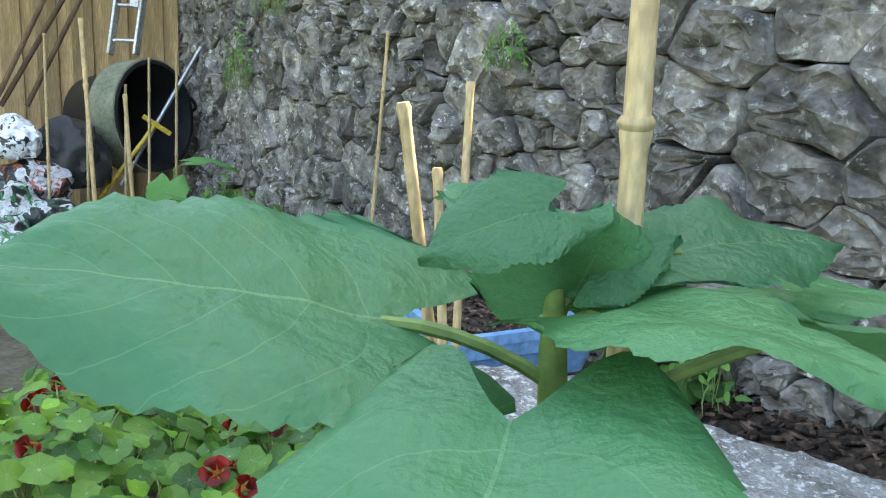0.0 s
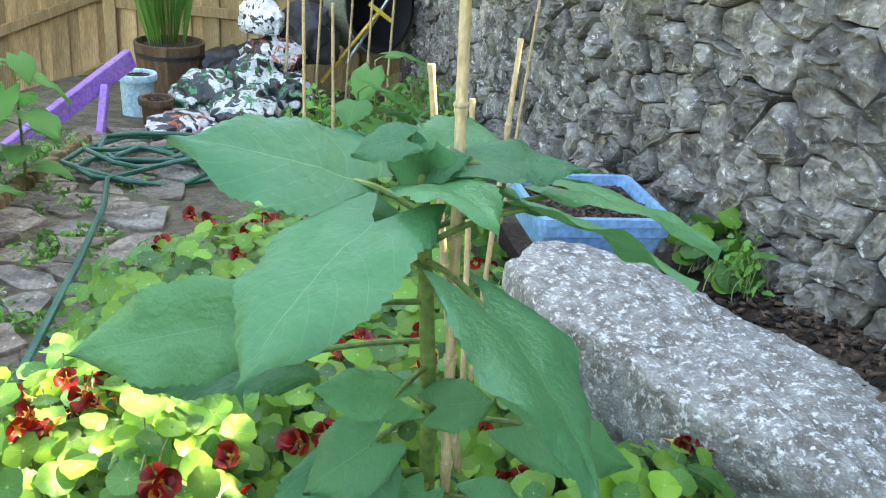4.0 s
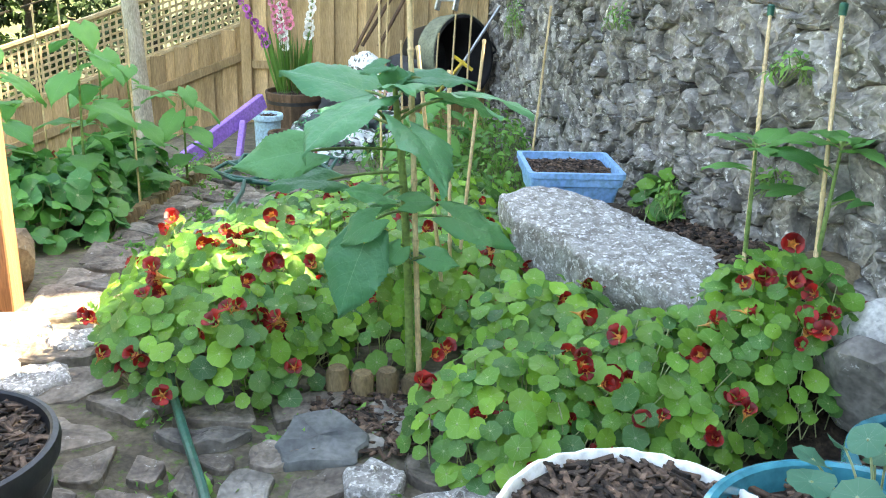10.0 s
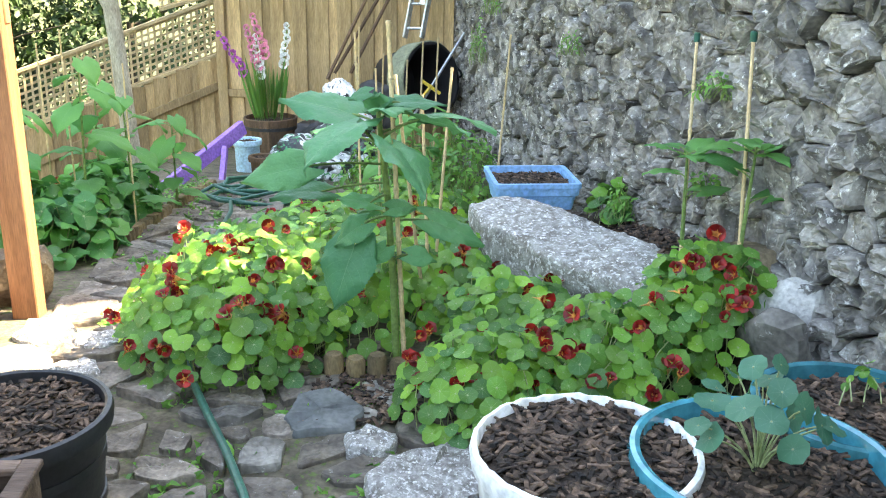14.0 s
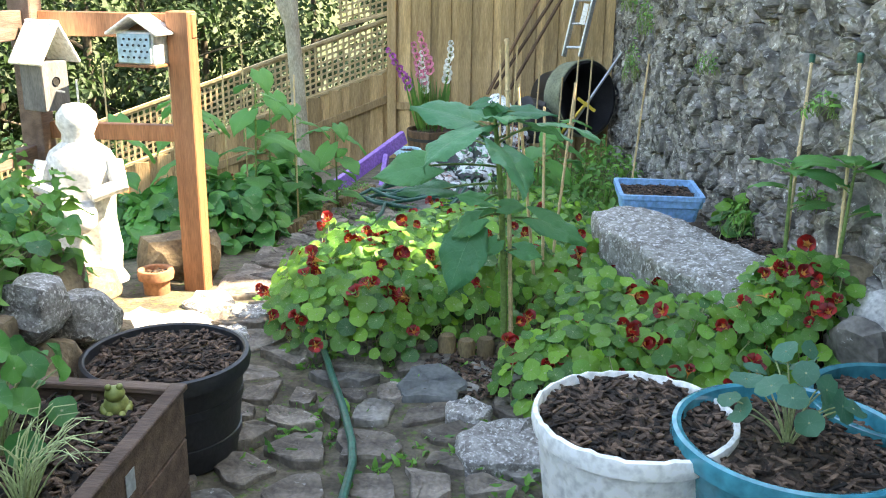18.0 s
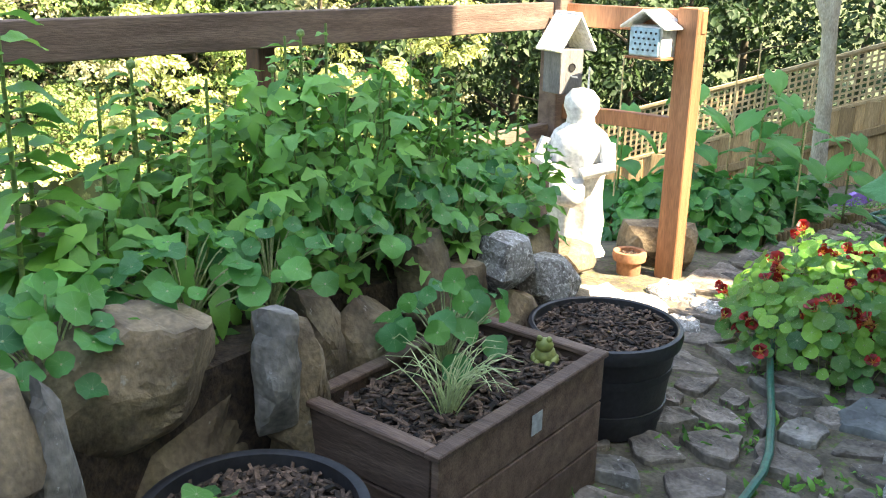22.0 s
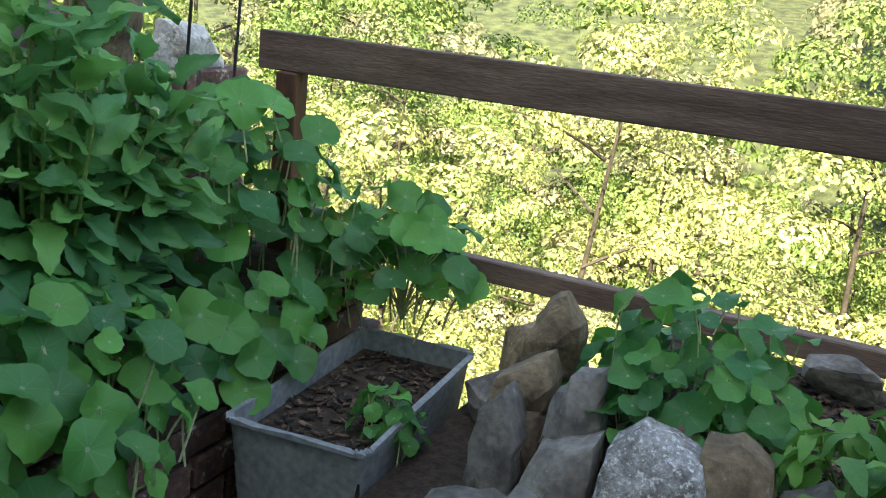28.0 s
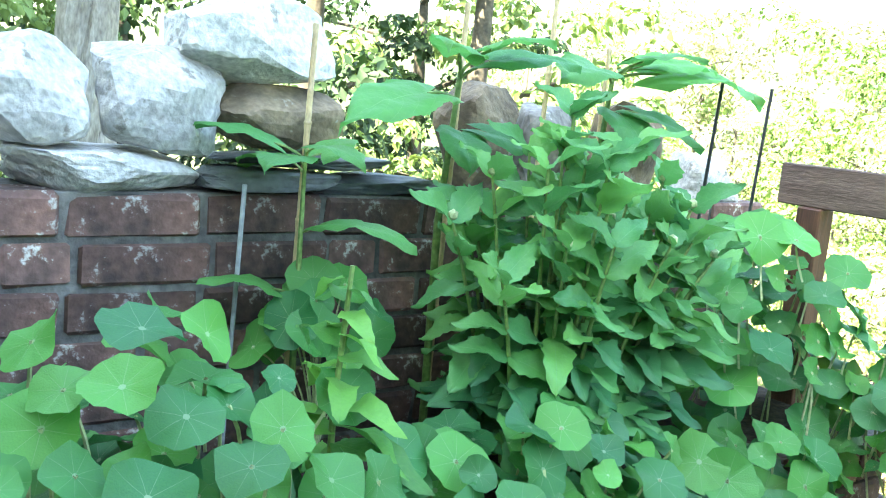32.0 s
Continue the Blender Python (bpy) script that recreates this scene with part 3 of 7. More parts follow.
# ---- the old stone wall ----
wall = empty("wall_stone", label="tall old dry-stone retaining wall of grey weathered rubble", category="wall", kind="structure")
g = Geo()
WT = 1.9
y0, y1 = -3.4, 9.6
g.add([(wall_x(y0) + .05, y0, -.9), (wall_x(y1) + .05, y1, -.9), (wall_x(y1) + .05, y1, WT), (wall_x(y0) + .05, y0, WT),
       (wall_x(y0) + .75, y0, -.9), (wall_x(y1) + .75, y1, -.9), (wall_x(y1) + .75, y1, WT), (wall_x(y0) + .75, y0, WT)],
      [[0, 1, 2, 3], [5, 4, 7, 6], [3, 2, 6, 7], [1, 5, 6, 2], [4, 0, 3, 7]])
part("core", g, MORTAR, wall, smooth=False)
rng = np.random.RandomState(5)
sites = []
known = np.zeros((1500, 2))
tries = 0
while len(sites) < 1500 and tries < 16000:
    tries += 1
    p = (rng.uniform(y0, y1), rng.uniform(-.6, WT))
    big = noise.noise(Vector((p[0] * 1.7, p[1] * 1.7, 4.0))) + .5 * noise.noise(Vector((p[0] * 5, p[1] * 5, 9.0)))
    need = min(max(.065, .125 + .17 * big), .185) * (1 if 1.2 < p[0] < 6 and p[1] > -.1 else 1.35)
    if not sites or np.min(np.hypot(known[:len(sites), 0] - p[0], (known[:len(sites), 1] - p[1]) * 1.35)) > need:
        known[len(sites)] = p
        sites.append(p)
polys = cells(sites, (y0, -.85, y1, WT + .02), 0.007, 1.35)
far_stones = Geo()
count = 0
for s, poly in sorted(zip(sites, polys), key=lambda q: abs(q[0][0] - 3.4)):
    if poly is None:
        continue
    rel = [(-(a - s[0]), b - s[1]) for a, b in poly][::-1]
    v, f = stone_from(rel, rng.uniform(.045, .10), rng, .1, back=-.06, crisp=True)
    # own plane (along the wall, up, outward) to the garden
    t = Vector((-wall_x(1) + wall_x(0), -1, 0)).normalized()
    out = Vector((-1, -0.075, 0)).normalized()
    m = Matrix((t, (0, 0, 1), out)).transposed().to_4x4()
    m.translation = (wall_x(s[0]) + .078, s[0], s[1])
    if count < 300:
        part("stone", Geo().add(v, f), STONE, wall, m=m, smooth=False)
    else:
        far_stones.add(xf(m, v), f)
    count += 1
tagged(part("far_stones", far_stones, STONE_FAR, wall, smooth=False), "more grey rubble stones", kind="stuff")

# ---- unseen blocks and a tree, added above the wall to shade the garden ----
# Unseen boxes that block the sun; white so they bounce some light back.
g = Geo()
g.add(*box((6, 14.7, 4.4), .02, pose(1.45 + 3, 2.92 - 7.35, 1.9 + 2.2)))
house = tagged(part("house", g, WHITEST), "unseen white block added above the garden to shade it", "house", kind="structure")
# Added edge piece that keeps the sun off the tall sunflower's upper leaf.
part("eaves", Geo().add(*box((.5, .11, 3.8), .01, pose(1.45 + .25, 2.92 + .057, 2.5 + 1.9))), WHITEST, house)
# Second unseen box: closes the far side of the sun gap.
g = Geo()
g.add(*box((.5, 9, 4.2), .02, pose(2.1, 3.88 + 4.5, 1.9 + 2.1)))
tagged(part("upper_garden_wall", g, WHITEST), "unseen white upper block added to shade the far garden", "wall", kind="structure")

# Unseen tree, added in the gap to break the sunlight into flecks.
dappler = empty("dapple_tree", pose(2.0, 3.35, 1.9), "unseen leafy tree added above the stone wall to dapple the sun", "tree")
part("trunk", Geo().add(*tube([(0, 0, -.1), (.02, .01, .8), (0, .03, 1.8)], [.022, .018, .006], 8)), TREEBARK, dappler)
rng = np.random.RandomState(91)
cr = Geo()
u_ = rng.normal(size=(290, 3))
u_ = u_ / np.linalg.norm(u_, axis=1, keepdims=True) * (rng.uniform(.1, 1, (290, 1)) ** .5)
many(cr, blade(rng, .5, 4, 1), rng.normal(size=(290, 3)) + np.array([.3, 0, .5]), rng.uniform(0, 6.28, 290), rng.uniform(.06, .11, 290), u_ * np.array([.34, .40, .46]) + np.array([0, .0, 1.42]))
tagged(part("crown", cr, DARKL, dappler), "loose crown of small leaves", kind="stuff")

# ---- wooden fence at the back ----
fence = empty("wooden_fence", label="new golden softwood board fence with a lattice top", category="fence", kind="structure")
FA, FC, FL = Vector((.62, 8.9, 0)), Vector((-1.75, 9.6, 0)), Vector((-9.0, 6.6, 0))


def board_run(a, b, top_a, top_b, low_a, low_b, pitch=.115):
    d = b - a
    n = int(d.length / pitch)
    ang = math.degrees(math.atan2(d.y, d.x))
    for i in range(n):
        t = (i + .5) / n
        p = a + d * t
        top, low = top_a + (top_b - top_a) * t, low_a + (low_b - low_a) * t
        back = d.normalized().cross(Vector((0, 0, 1))) * (-.019 if i % 2 else 0)
        part("board", Geo().add(*box((pitch + (.03 if i % 2 else -.012), .018, top - low), .003)), FENCE, fence,
             m=pose(p.x + back.x, p.y + back.y, (top + low) / 2, 0, 0, ang + random.uniform(-1, 1)))
    for h in (.25, .75):
        za, zb = low_a + (top_a - low_a) * h, low_b + (top_b - low_b) * h
        off = d.normalized().cross(Vector((0, 0, 1))) * -.04
        part("rail", Geo().add(*beam((a.x + off.x, a.y + off.y, za), (b.x + off.x, b.y + off.y, zb), .04, .08)), FENCE, fence)


board_run(FA, FC, 1.9, 1.9, -.75, -.75)
board_run(FC, FL, .30, -2.35, -.9, -4.2)


def lattice(a, b, za, zb, h):
    """A square lattice panel that slopes with the fence."""
    d = b - a
    g = Geo()
    L = d.length
    u = d.normalized()
    n = int(L / .062)
    for i in range(n):
        t = (i + .5) / n
        p = a + d * t
        z = za + (zb - za) * t
        g.add(*beam((p.x, p.y, z), (p.x, p.y, z + h), .008, .022, .001, up=u))
    off = u.cross(Vector((0, 0, 1))) * .009
    for j in range(int(h / .062) + 1):
        g.add(*beam((a.x + off.x, a.y + off.y, za + j * .062), (b.x + off.x, b.y + off.y, zb + j * .062), .008, .022, .001))
    tagged(part("lattice", g, LATTICE, fence, "square wooden lattice panel"), kind="stuff")
    for z in (-.02, h + .01):
        part("lattice_rail", Geo().add(*beam((a.x, a.y, za + z), (b.x, b.y, zb + z), .05, .035)), LATTICE, fence)


lattice(FC, FL, .33, -2.3, .52)
lattice(FC, FC + (FL - FC) * .075, .93, .78, .65)
part("post", Geo().add(*box((.1, .1, 3.0), .006)), FENCE, fence, m=pose(FC.x + .02, FC.y - .05, .55))

# ---- rail along the drop ----
railing = empty("timber_railing", label="dark brown stained timber post-and-rail along the drop", category="railing", kind="structure")
RT = 1.195
part("top_rail", Geo().add(*beam((rail_x(3.12), 3.12, RT - .06), (rail_x(-2.72), -2.72, RT - .06), .045, .12)), RAILW, railing)
part("lower_rail", Geo().add(*beam((rail_x(3.06), 3.06, .60), (rail_x(-2.72), -2.72, .59), .045, .065)), RAILW, railing)
for yy in (1.46, -.47, -2.6):
    part("post", Geo().add(*box((.075, .075, 1.5), .005)), POSTD, railing, m=pose(rail_x(yy) - .07 * (yy > 1), yy, RT - .12 - .75))
part("corner_post", Geo().add(*box((.1, .1, 1.9), .005)), RAILW, railing, m=pose(-2.29, 3.10, .4))
part("end_post", Geo().add(*box((.095, .1, 1.65), .005)), POSTW, railing, "orange-brown timber post", m=pose(-1.628, 3.12, .375))
part("top_rail", Geo().add(*beam((-2.34, 3.13, 1.14), (-1.575, 3.13, 1.14), .05, .10)), POSTW, railing)
part("lower_rail", Geo().add(*beam((-2.30, 3.13, .69), (-1.68, 3.13, .69), .045, .07)), POSTW, railing)

# ---- brick wall ----
brickwall = empty("brick_wall", label="old dark red brick garden wall with grey joints", category="wall", kind="structure")
BY = -2.88
g = Geo()
g.add(*box((4.2, .2, 2.0), .004, pose(-.75, BY - .1065, .05)))
part("core", g, BMORTAR, brickwall)
bricks_ = []
for k in range(7):
    v, f = box((.258 if k < 5 else .122, .1, .0815), .007)
    v = v + np.random.RandomState(k).normal(size=v.shape) * .0022
    bricks_.append(Geo().add(v, f).mesh("brick", BRICK))
bm_ = bricks_[0]
for r in range(12):
    x = -2.86 + (r % 2) * .12
    while x < 1.25:
        half = random.random() < .12
        w = .122 if half else .258
        z = 1.005 - r * .0935 + random.uniform(-.003, .003)
        part("brick", bricks_[random.choice((5, 6)) if half else random.randrange(5)], BRICK, brickwall,
             m=pose(x + w / 2, BY - .05 + random.uniform(-.002, .005), z, random.uniform(-1.5, 1.5), random.uniform(-1, 1), random.uniform(-1, 1)))
        x += w + random.uniform(.009, .016)

# ---- boulder ----
def boulder():
    """A flat-topped slab with a crisp broken edge and a steep rough front."""
    corners = [(.13, 3.54), (.26, 3.68), (.56, 3.68), (.70, 3.44), (.76, 3.20), (.91, 2.92), (.96, 2.74), (.82, 2.63), (.62, 2.62), (.36, 2.90), (.30, 3.08), (.155, 3.30)]
    pts = []
    for a, b in zip(corners, corners[1:] + corners[:1]):
        m = max(3, int(math.hypot(b[0] - a[0], b[1] - a[1]) / .018))
        for k in range(m):
            t = k / m
            pts.append((a[0] + (b[0] - a[0]) * t, a[1] + (b[1] - a[1]) * t))
    c = np.mean(pts, axis=0)
    pts = np.array(pts) - c
    rings = [(.84, -.06), (.88, -.01), (.91, .04), (.935, .09), (.955, .13), (.975, .17), (.99, .205), (1.0, .235), (.996, .252), (.975, .264), (.94, .270), (.88, .274)]
    rings += [(q, .276) for q in (.8, .7, .6, .5, .4, .3, .2, .1)]
    v = []
    for s, z in rings:
        for p in pts:
            x, y = p[0] * s, p[1] * s
            q = Vector((x * 4, y * 4, z * 7))
            k = 1 + .035 * noise.noise(q) + .02 * noise.noise(q * 2.6) + .012 * noise.noise(q * 6)
            # the back corner has broken away in a step; the near end rises to a low hump
            step = smooth(-.02, .05, x * .80 + y * .55 - .17) * smooth(-.25, -.05, y)
            hump = math.exp(-((x - .17) ** 2 + (y + .28) ** 2) / .035)
            flake = .016 * abs(noise.noise(Vector((x * 7 + y * 3, y * 6, 3)))) + .010 * noise.noise(q * 3.5) + .008 * noise.noise(q * 9) + .004 * noise.noise(q * 19)
            top = smooth(.1, .26, z)
            v.append((x * k, y * k, z + top * (.06 * p[1] * s - .05 * step + .035 * hump - .04 * x) + flake))
    v.append((0, 0, .276))
    n = len(pts)
    f = [[r * n + i, r * n + (i + 1) % n, (r + 1) * n + (i + 1) % n, (r + 1) * n + i] for r in range(len(rings) - 1) for i in range(n)]
    r = (len(rings) - 1) * n
    f += [[r + i, r + (i + 1) % n, len(v) - 1] for i in range(n)]
    f = [q[::-1] for q in f]
    ob = part("boulder", Geo().add(v, f), BOULDERM, m=pose(c[0], c[1], 0), smooth=False)
    return tagged(ob, "large flat-topped pale granite boulder among plants", "boulder")


boulder()


# ---- pots ----
def soil_disc(r, z, mound=.02, seed=0):
    g = Geo()
    g.add(*lathe([(0.001, z + mound), (r * .5, z + mound * .8), (r, z)], 32))
    return g


def chips(n, place, seed, size=.022):
    """Loose bark chips: place(rng) gives a point."""
    rng = np.random.RandomState(seed)
    g = Geo()
    for _ in range(n):
        x, y, z = place(rng)
        L, w = size * rng.uniform(.6, 1.9), size * rng.uniform(.25, .55)
        m = pose(x, y, z + .004, rng.uniform(-25, 25), rng.uniform(-25, 25), rng.uniform(0, 360))
        g.add(*box((L, w, size * rng.uniform(.1, .3)), .001, m))
    return g


def pot(name, label, at, top_r, base_r, h, material, profile=None, tilt=(0, 0), seed=1, lip=.018, group="", soil_drop=.04, n_chips=520, bands=(), rim=.022, chip=.027, wave=0.0):
    root = empty(name, pose(*at, tilt[0], tilt[1], 0), label, "plant pot", group)
    t = rim
    prof = profile or [(base_r * .9, 0), (base_r, .01), (top_r - lip, h - .06), (top_r - lip * .8, h - .05), (top_r, h - .045),
                       (top_r + .004, h - .02), (top_r, h - .003), (top_r - .01, h), (top_r - t, h - .004), (top_r - t - .01, h - .08)]
    bv, bf = lathe(prof, 72)
    if wave:
        ang = np.arctan2(bv[:, 1], bv[:, 0])
        high = bv[:, 2] > h - .03
        bv[:, 2] += high * wave * (np.sin(ang * 23) + .6 * np.sin(ang * 9 + 1) + .5 * np.sin(ang * 41))
        bv[:, :2] *= (1 + high * wave * .8 * np.sin(ang * 17 + 2))[:, None]
        groove = (bv[:, 2] < h - .05) * (np.arange(len(bv)) % 4 == 0)
        bv[:, :2] *= (1 - .022 * groove)[:, None]
    part("body", Geo().add(bv, bf), material, root)
    for z in bands:
        r = base_r + (top_r - lip - base_r) * z / h
        part("band", Geo().add(*lathe([(r - .002, z - .014), (r + .006, z - .012), (r + .007, z + .012), (r, z + .014)], 56)), material, root)
    zs = h - soil_drop
    part("soil", soil_disc(top_r - t - .003, zs), CHIPBED, root, "dark bark mulch")

    def place(r):
        a, q = r.uniform(0, 6.28), math.sqrt(r.uniform(0, 1)) * (top_r - t - .012)
        return q * math.cos(a), q * math.sin(a), zs + .02 * (1 - q / top_r) + r.uniform(0, .008)
    tagged(part("bark_mulch", chips(n_chips, place, seed, chip), CHIP, root, smooth=False), "brown bark chips", kind="stuff")
    return root


pot("black_barrel_pot", "black plastic half-barrel planter filled with bark mulch", (-1.185, 1.68, 0), .235, .19, .32, BLACKP, seed=2, bands=(.08, .20), rim=.016, soil_drop=.03)
pot("white_tub", "white plastic tub with a scalloped rim, full of bark mulch", (.10, 1.305, 0), .236, .185, .40, WHITEP, seed=3, rim=.013, soil_drop=.022, wave=.0022, lip=.012)
pot("blue_glazed_pot", "turquoise glazed ceramic pot full of bark mulch", (.435, 1.21, 0), .262, .18, .42, BLUEG, seed=4, bands=(.33,), rim=.02, soil_drop=.05)
pot("dark_teal_pot", "dark teal glazed pot full of bark mulch", (.76, 1.45, 0), .23, .17, .40, TEALG, seed=5)
pot("black_bowl_pot", "black plastic pot of bark mulch with a seedling", (-1.19, .29, 0), .228, .18, .355, BLACKP, seed=6)


def planter_box(name, label, at, rot, lx, ly, h, t=.022, rows=3, seed=7):
    root = empty(name, pose(*at, 0, 0, rot), label, "planter")
    for r in range(rows):
        z, hh = (r + .5) * h / rows, h / rows - .005
        for s in (-1, 1):
            part("board", Geo().add(*box((lx, t, hh), .003)), BOXW, root, m=pose(0, s * (ly / 2 - t / 2), z))
            part("board", Geo().add(*box((t, ly - 2 * t - .004, hh), .003)), BOXW, root, m=pose(s * (lx / 2 - t / 2), 0, z))
    for s in (-1, 1):
        part("cap", Geo().add(*box((lx + .02, .04, .016), .003)), BOXW, root, m=pose(0, s * (ly / 2 - .012), h + .006))
        part("cap", Geo().add(*box((.04, ly - .06, .016), .003)), BOXW, root, m=pose(s * (lx / 2 - .012), 0, h + .006))
    part("soil", Geo().add(*box((lx - 2 * t - .004, ly - 2 * t - .004, .05), .004, pose(0, 0, h - .06))), CHIPBED, root)
    tagged(part("bark_mulch", chips(int(2600 * lx * ly), lambda r: (r.uniform(-lx / 2 + .04, lx / 2 - .04), r.uniform(-ly / 2 + .04, ly / 2 - .04), h - .03 + r.uniform(0, .012)), seed, .027), CHIP, root, smooth=False), "brown bark chips", kind="stuff")
    return root


planter_box("wooden_planter_box", "brown-stained wooden planter box with bark mulch and plants", (-1.20, .965, 0), 90, .70, .42, .385)


def tray():
    root = empty("blue_trough_planter", pose(.475, 3.93, .215), "light blue plastic trough planter filled with bark mulch", "planter")
    lx, ly, h = .41, .40, .13
    prof = [(0.84, 0), (.86, .02), (.90, h * .5), (.95, h * .55), (.97, h * .8), (1.0, h * .82), (1.0, h), (.9, h), (.88, h - .05)]
    v, f = [], []
    for s, z in prof:
        for sx, sy in ((-1, -1), (1, -1), (1, 1), (-1, 1)):
            for k in range(3):
                a = (math.atan2(sy, sx) - radians(40) + k * radians(40))
                v.append((sx * (lx / 2 * s - .02) + .02 * math.cos(a), sy * (ly / 2 * s - .02) + .02 * math.sin(a), z))
    n = 12
    for i in range(len(prof) - 1):
        for k in range(n):
            f.append([i * n + k, i * n + (k + 1) % n, (i + 1) * n + (k + 1) % n, (i + 1) * n + k])
    f.append(list(range(n))[::-1])
    part("body", Geo().add(v, f), BLUEP, root, smooth=False)
    part("soil", Geo().add(*box((lx * .86, ly * .86, .06), .004, pose(0, 0, h - .06))), CHIPBED, root)
    tagged(part("bark_mulch", chips(350, lambda r: (r.uniform(-.165, .165), r.uniform(-.16, .16), h - .03), 9), CHIP, root, smooth=False), "brown bark chips", kind="stuff")


tray()


# ---- leaves and plants ----
def unit(rng):
    v = rng.normal(size=3)
    return v / np.linalg.norm(v)


LR = np.random.RandomState(3)
ROUND = [round_leaf(LR) for _ in range(6)]
ROUNDW = [round_leaf(LR, wavy=1.9) for _ in range(6)]
OVAL = [blade(LR, .42, 8, 1, .09, .03, .3, .14, .06, .36) for _ in range(5)]
HEART = [heart_leaf(LR, .84, 16, 3) for _ in range(6)]
for q_ in HEART:
    q_[0][:, 2] -= .3 * q_[0][:, 1] ** 2
TRI = [trifoliate(LR) for _ in range(5)]
ROUND_ME = [Geo().add(*q).mesh("nasturtium_leaf", NASTP) for q in ROUND]
BUSHP = leaf_mat("bush_leaf_single", (0.05, 0.2, 0.045), (0.22, 0.50, 0.09), (0.18, 0.36, 0.1), 6, 0.08, midrib=True, strength=0.35, island=False)
OVAL_ME = [Geo().add(*q).mesh("bush_leaf", BUSHP) for q in OVAL]
TRI_ME = [Geo().add(*q).mesh("bush_leaf", BUSHP) for q in TRI]
HEART_ME = [Geo().add(*q).mesh("sunflower_leaf", SUNB) for q in HEART]


def petals(n, r, cup, seed):
    """An open flower of broad ruffled petals, narrow at the throat."""
    rng = np.random.RandomState(seed)
    g = Geo()
    for k in range(n):
        a = 2 * math.pi * k / n + rng.uniform(-.12, .12)
        v, f = [], []
        for t, w, z in ((.12, .07, -.30), (.42, .2, -.08), (.72, .47, .04), (.93, .5, .02), (1.06, .3, -.06)):
            for s in (-1, 0, 1):
                v.append((s * w * rng.uniform(.92, 1.08), t, z - (.06 if s == 0 else 0) + rng.normal() * .035))
        for i in range(4):
            for c in range(2):
                q = i * 3 + c
                f.append([q, q + 1, q + 4, q + 3])
        m = Matrix.Rotation(a, 4, "Z") @ Matrix.Rotation(cup * rng.uniform(.5, 1.4), 4, "X") @ Matrix.Scale(r * rng.uniform(.9, 1.1), 4)
        g.add(xf(m, v), f)
    return g


FLOWER_ME = [petals(5, .0265, .35 + .28 * (s % 3), s).mesh("petals", REDF) for s in range(6)]
THROAT_ME = Geo().add(*lathe([(.0006, -.052), (.0016, -.04), (.0035, -.026), (.008, -.014), (.0135, -.004), (.009, -.006)], 8)).mesh("throat", ORANGEF)


def red_flower(parent, p, normal, spin, scale, i):
    fl = part("flower", FLOWER_ME[i % 6], REDF, parent, "dark red nasturtium flower", m=turned(normal, spin, scale, p))
    part("throat", THROAT_ME, ORANGEF, fl, "orange throat and spur")


class Dome:
    """A mound of leaves over an ellipse."""

    def __init__(self, cx, cy, rx, ry, base, h, low=.5):
        self.c, self.r, self.base, self.h, self.low = (cx, cy), (rx, ry), base, h, low

    def __call__(self, rng):
        a, q = rng.uniform(0, 2 * math.pi), math.sqrt(rng.uniform(0, 1))
        ux, uy = q * math.cos(a), q * math.sin(a)
        top = math.sqrt(max(1 - q ** 2.6, 0.0))
        wob = 1 + .3 * noise.noise(Vector((self.c[0] + ux * 2, self.c[1] + uy * 2, 1))) + .28 * noise.noise(Vector((self.c[0] + ux * 5, self.c[1] + uy * 5, 3)))
        z = self.base + self.h * (.18 + .82 * top * wob) * rng.uniform(1 - self.low, 1.0)
        n = Vector((ux * .6, uy * .6, .8))
        return (self.c[0] + ux * self.r[0], self.c[1] + uy * self.r[1], z), n


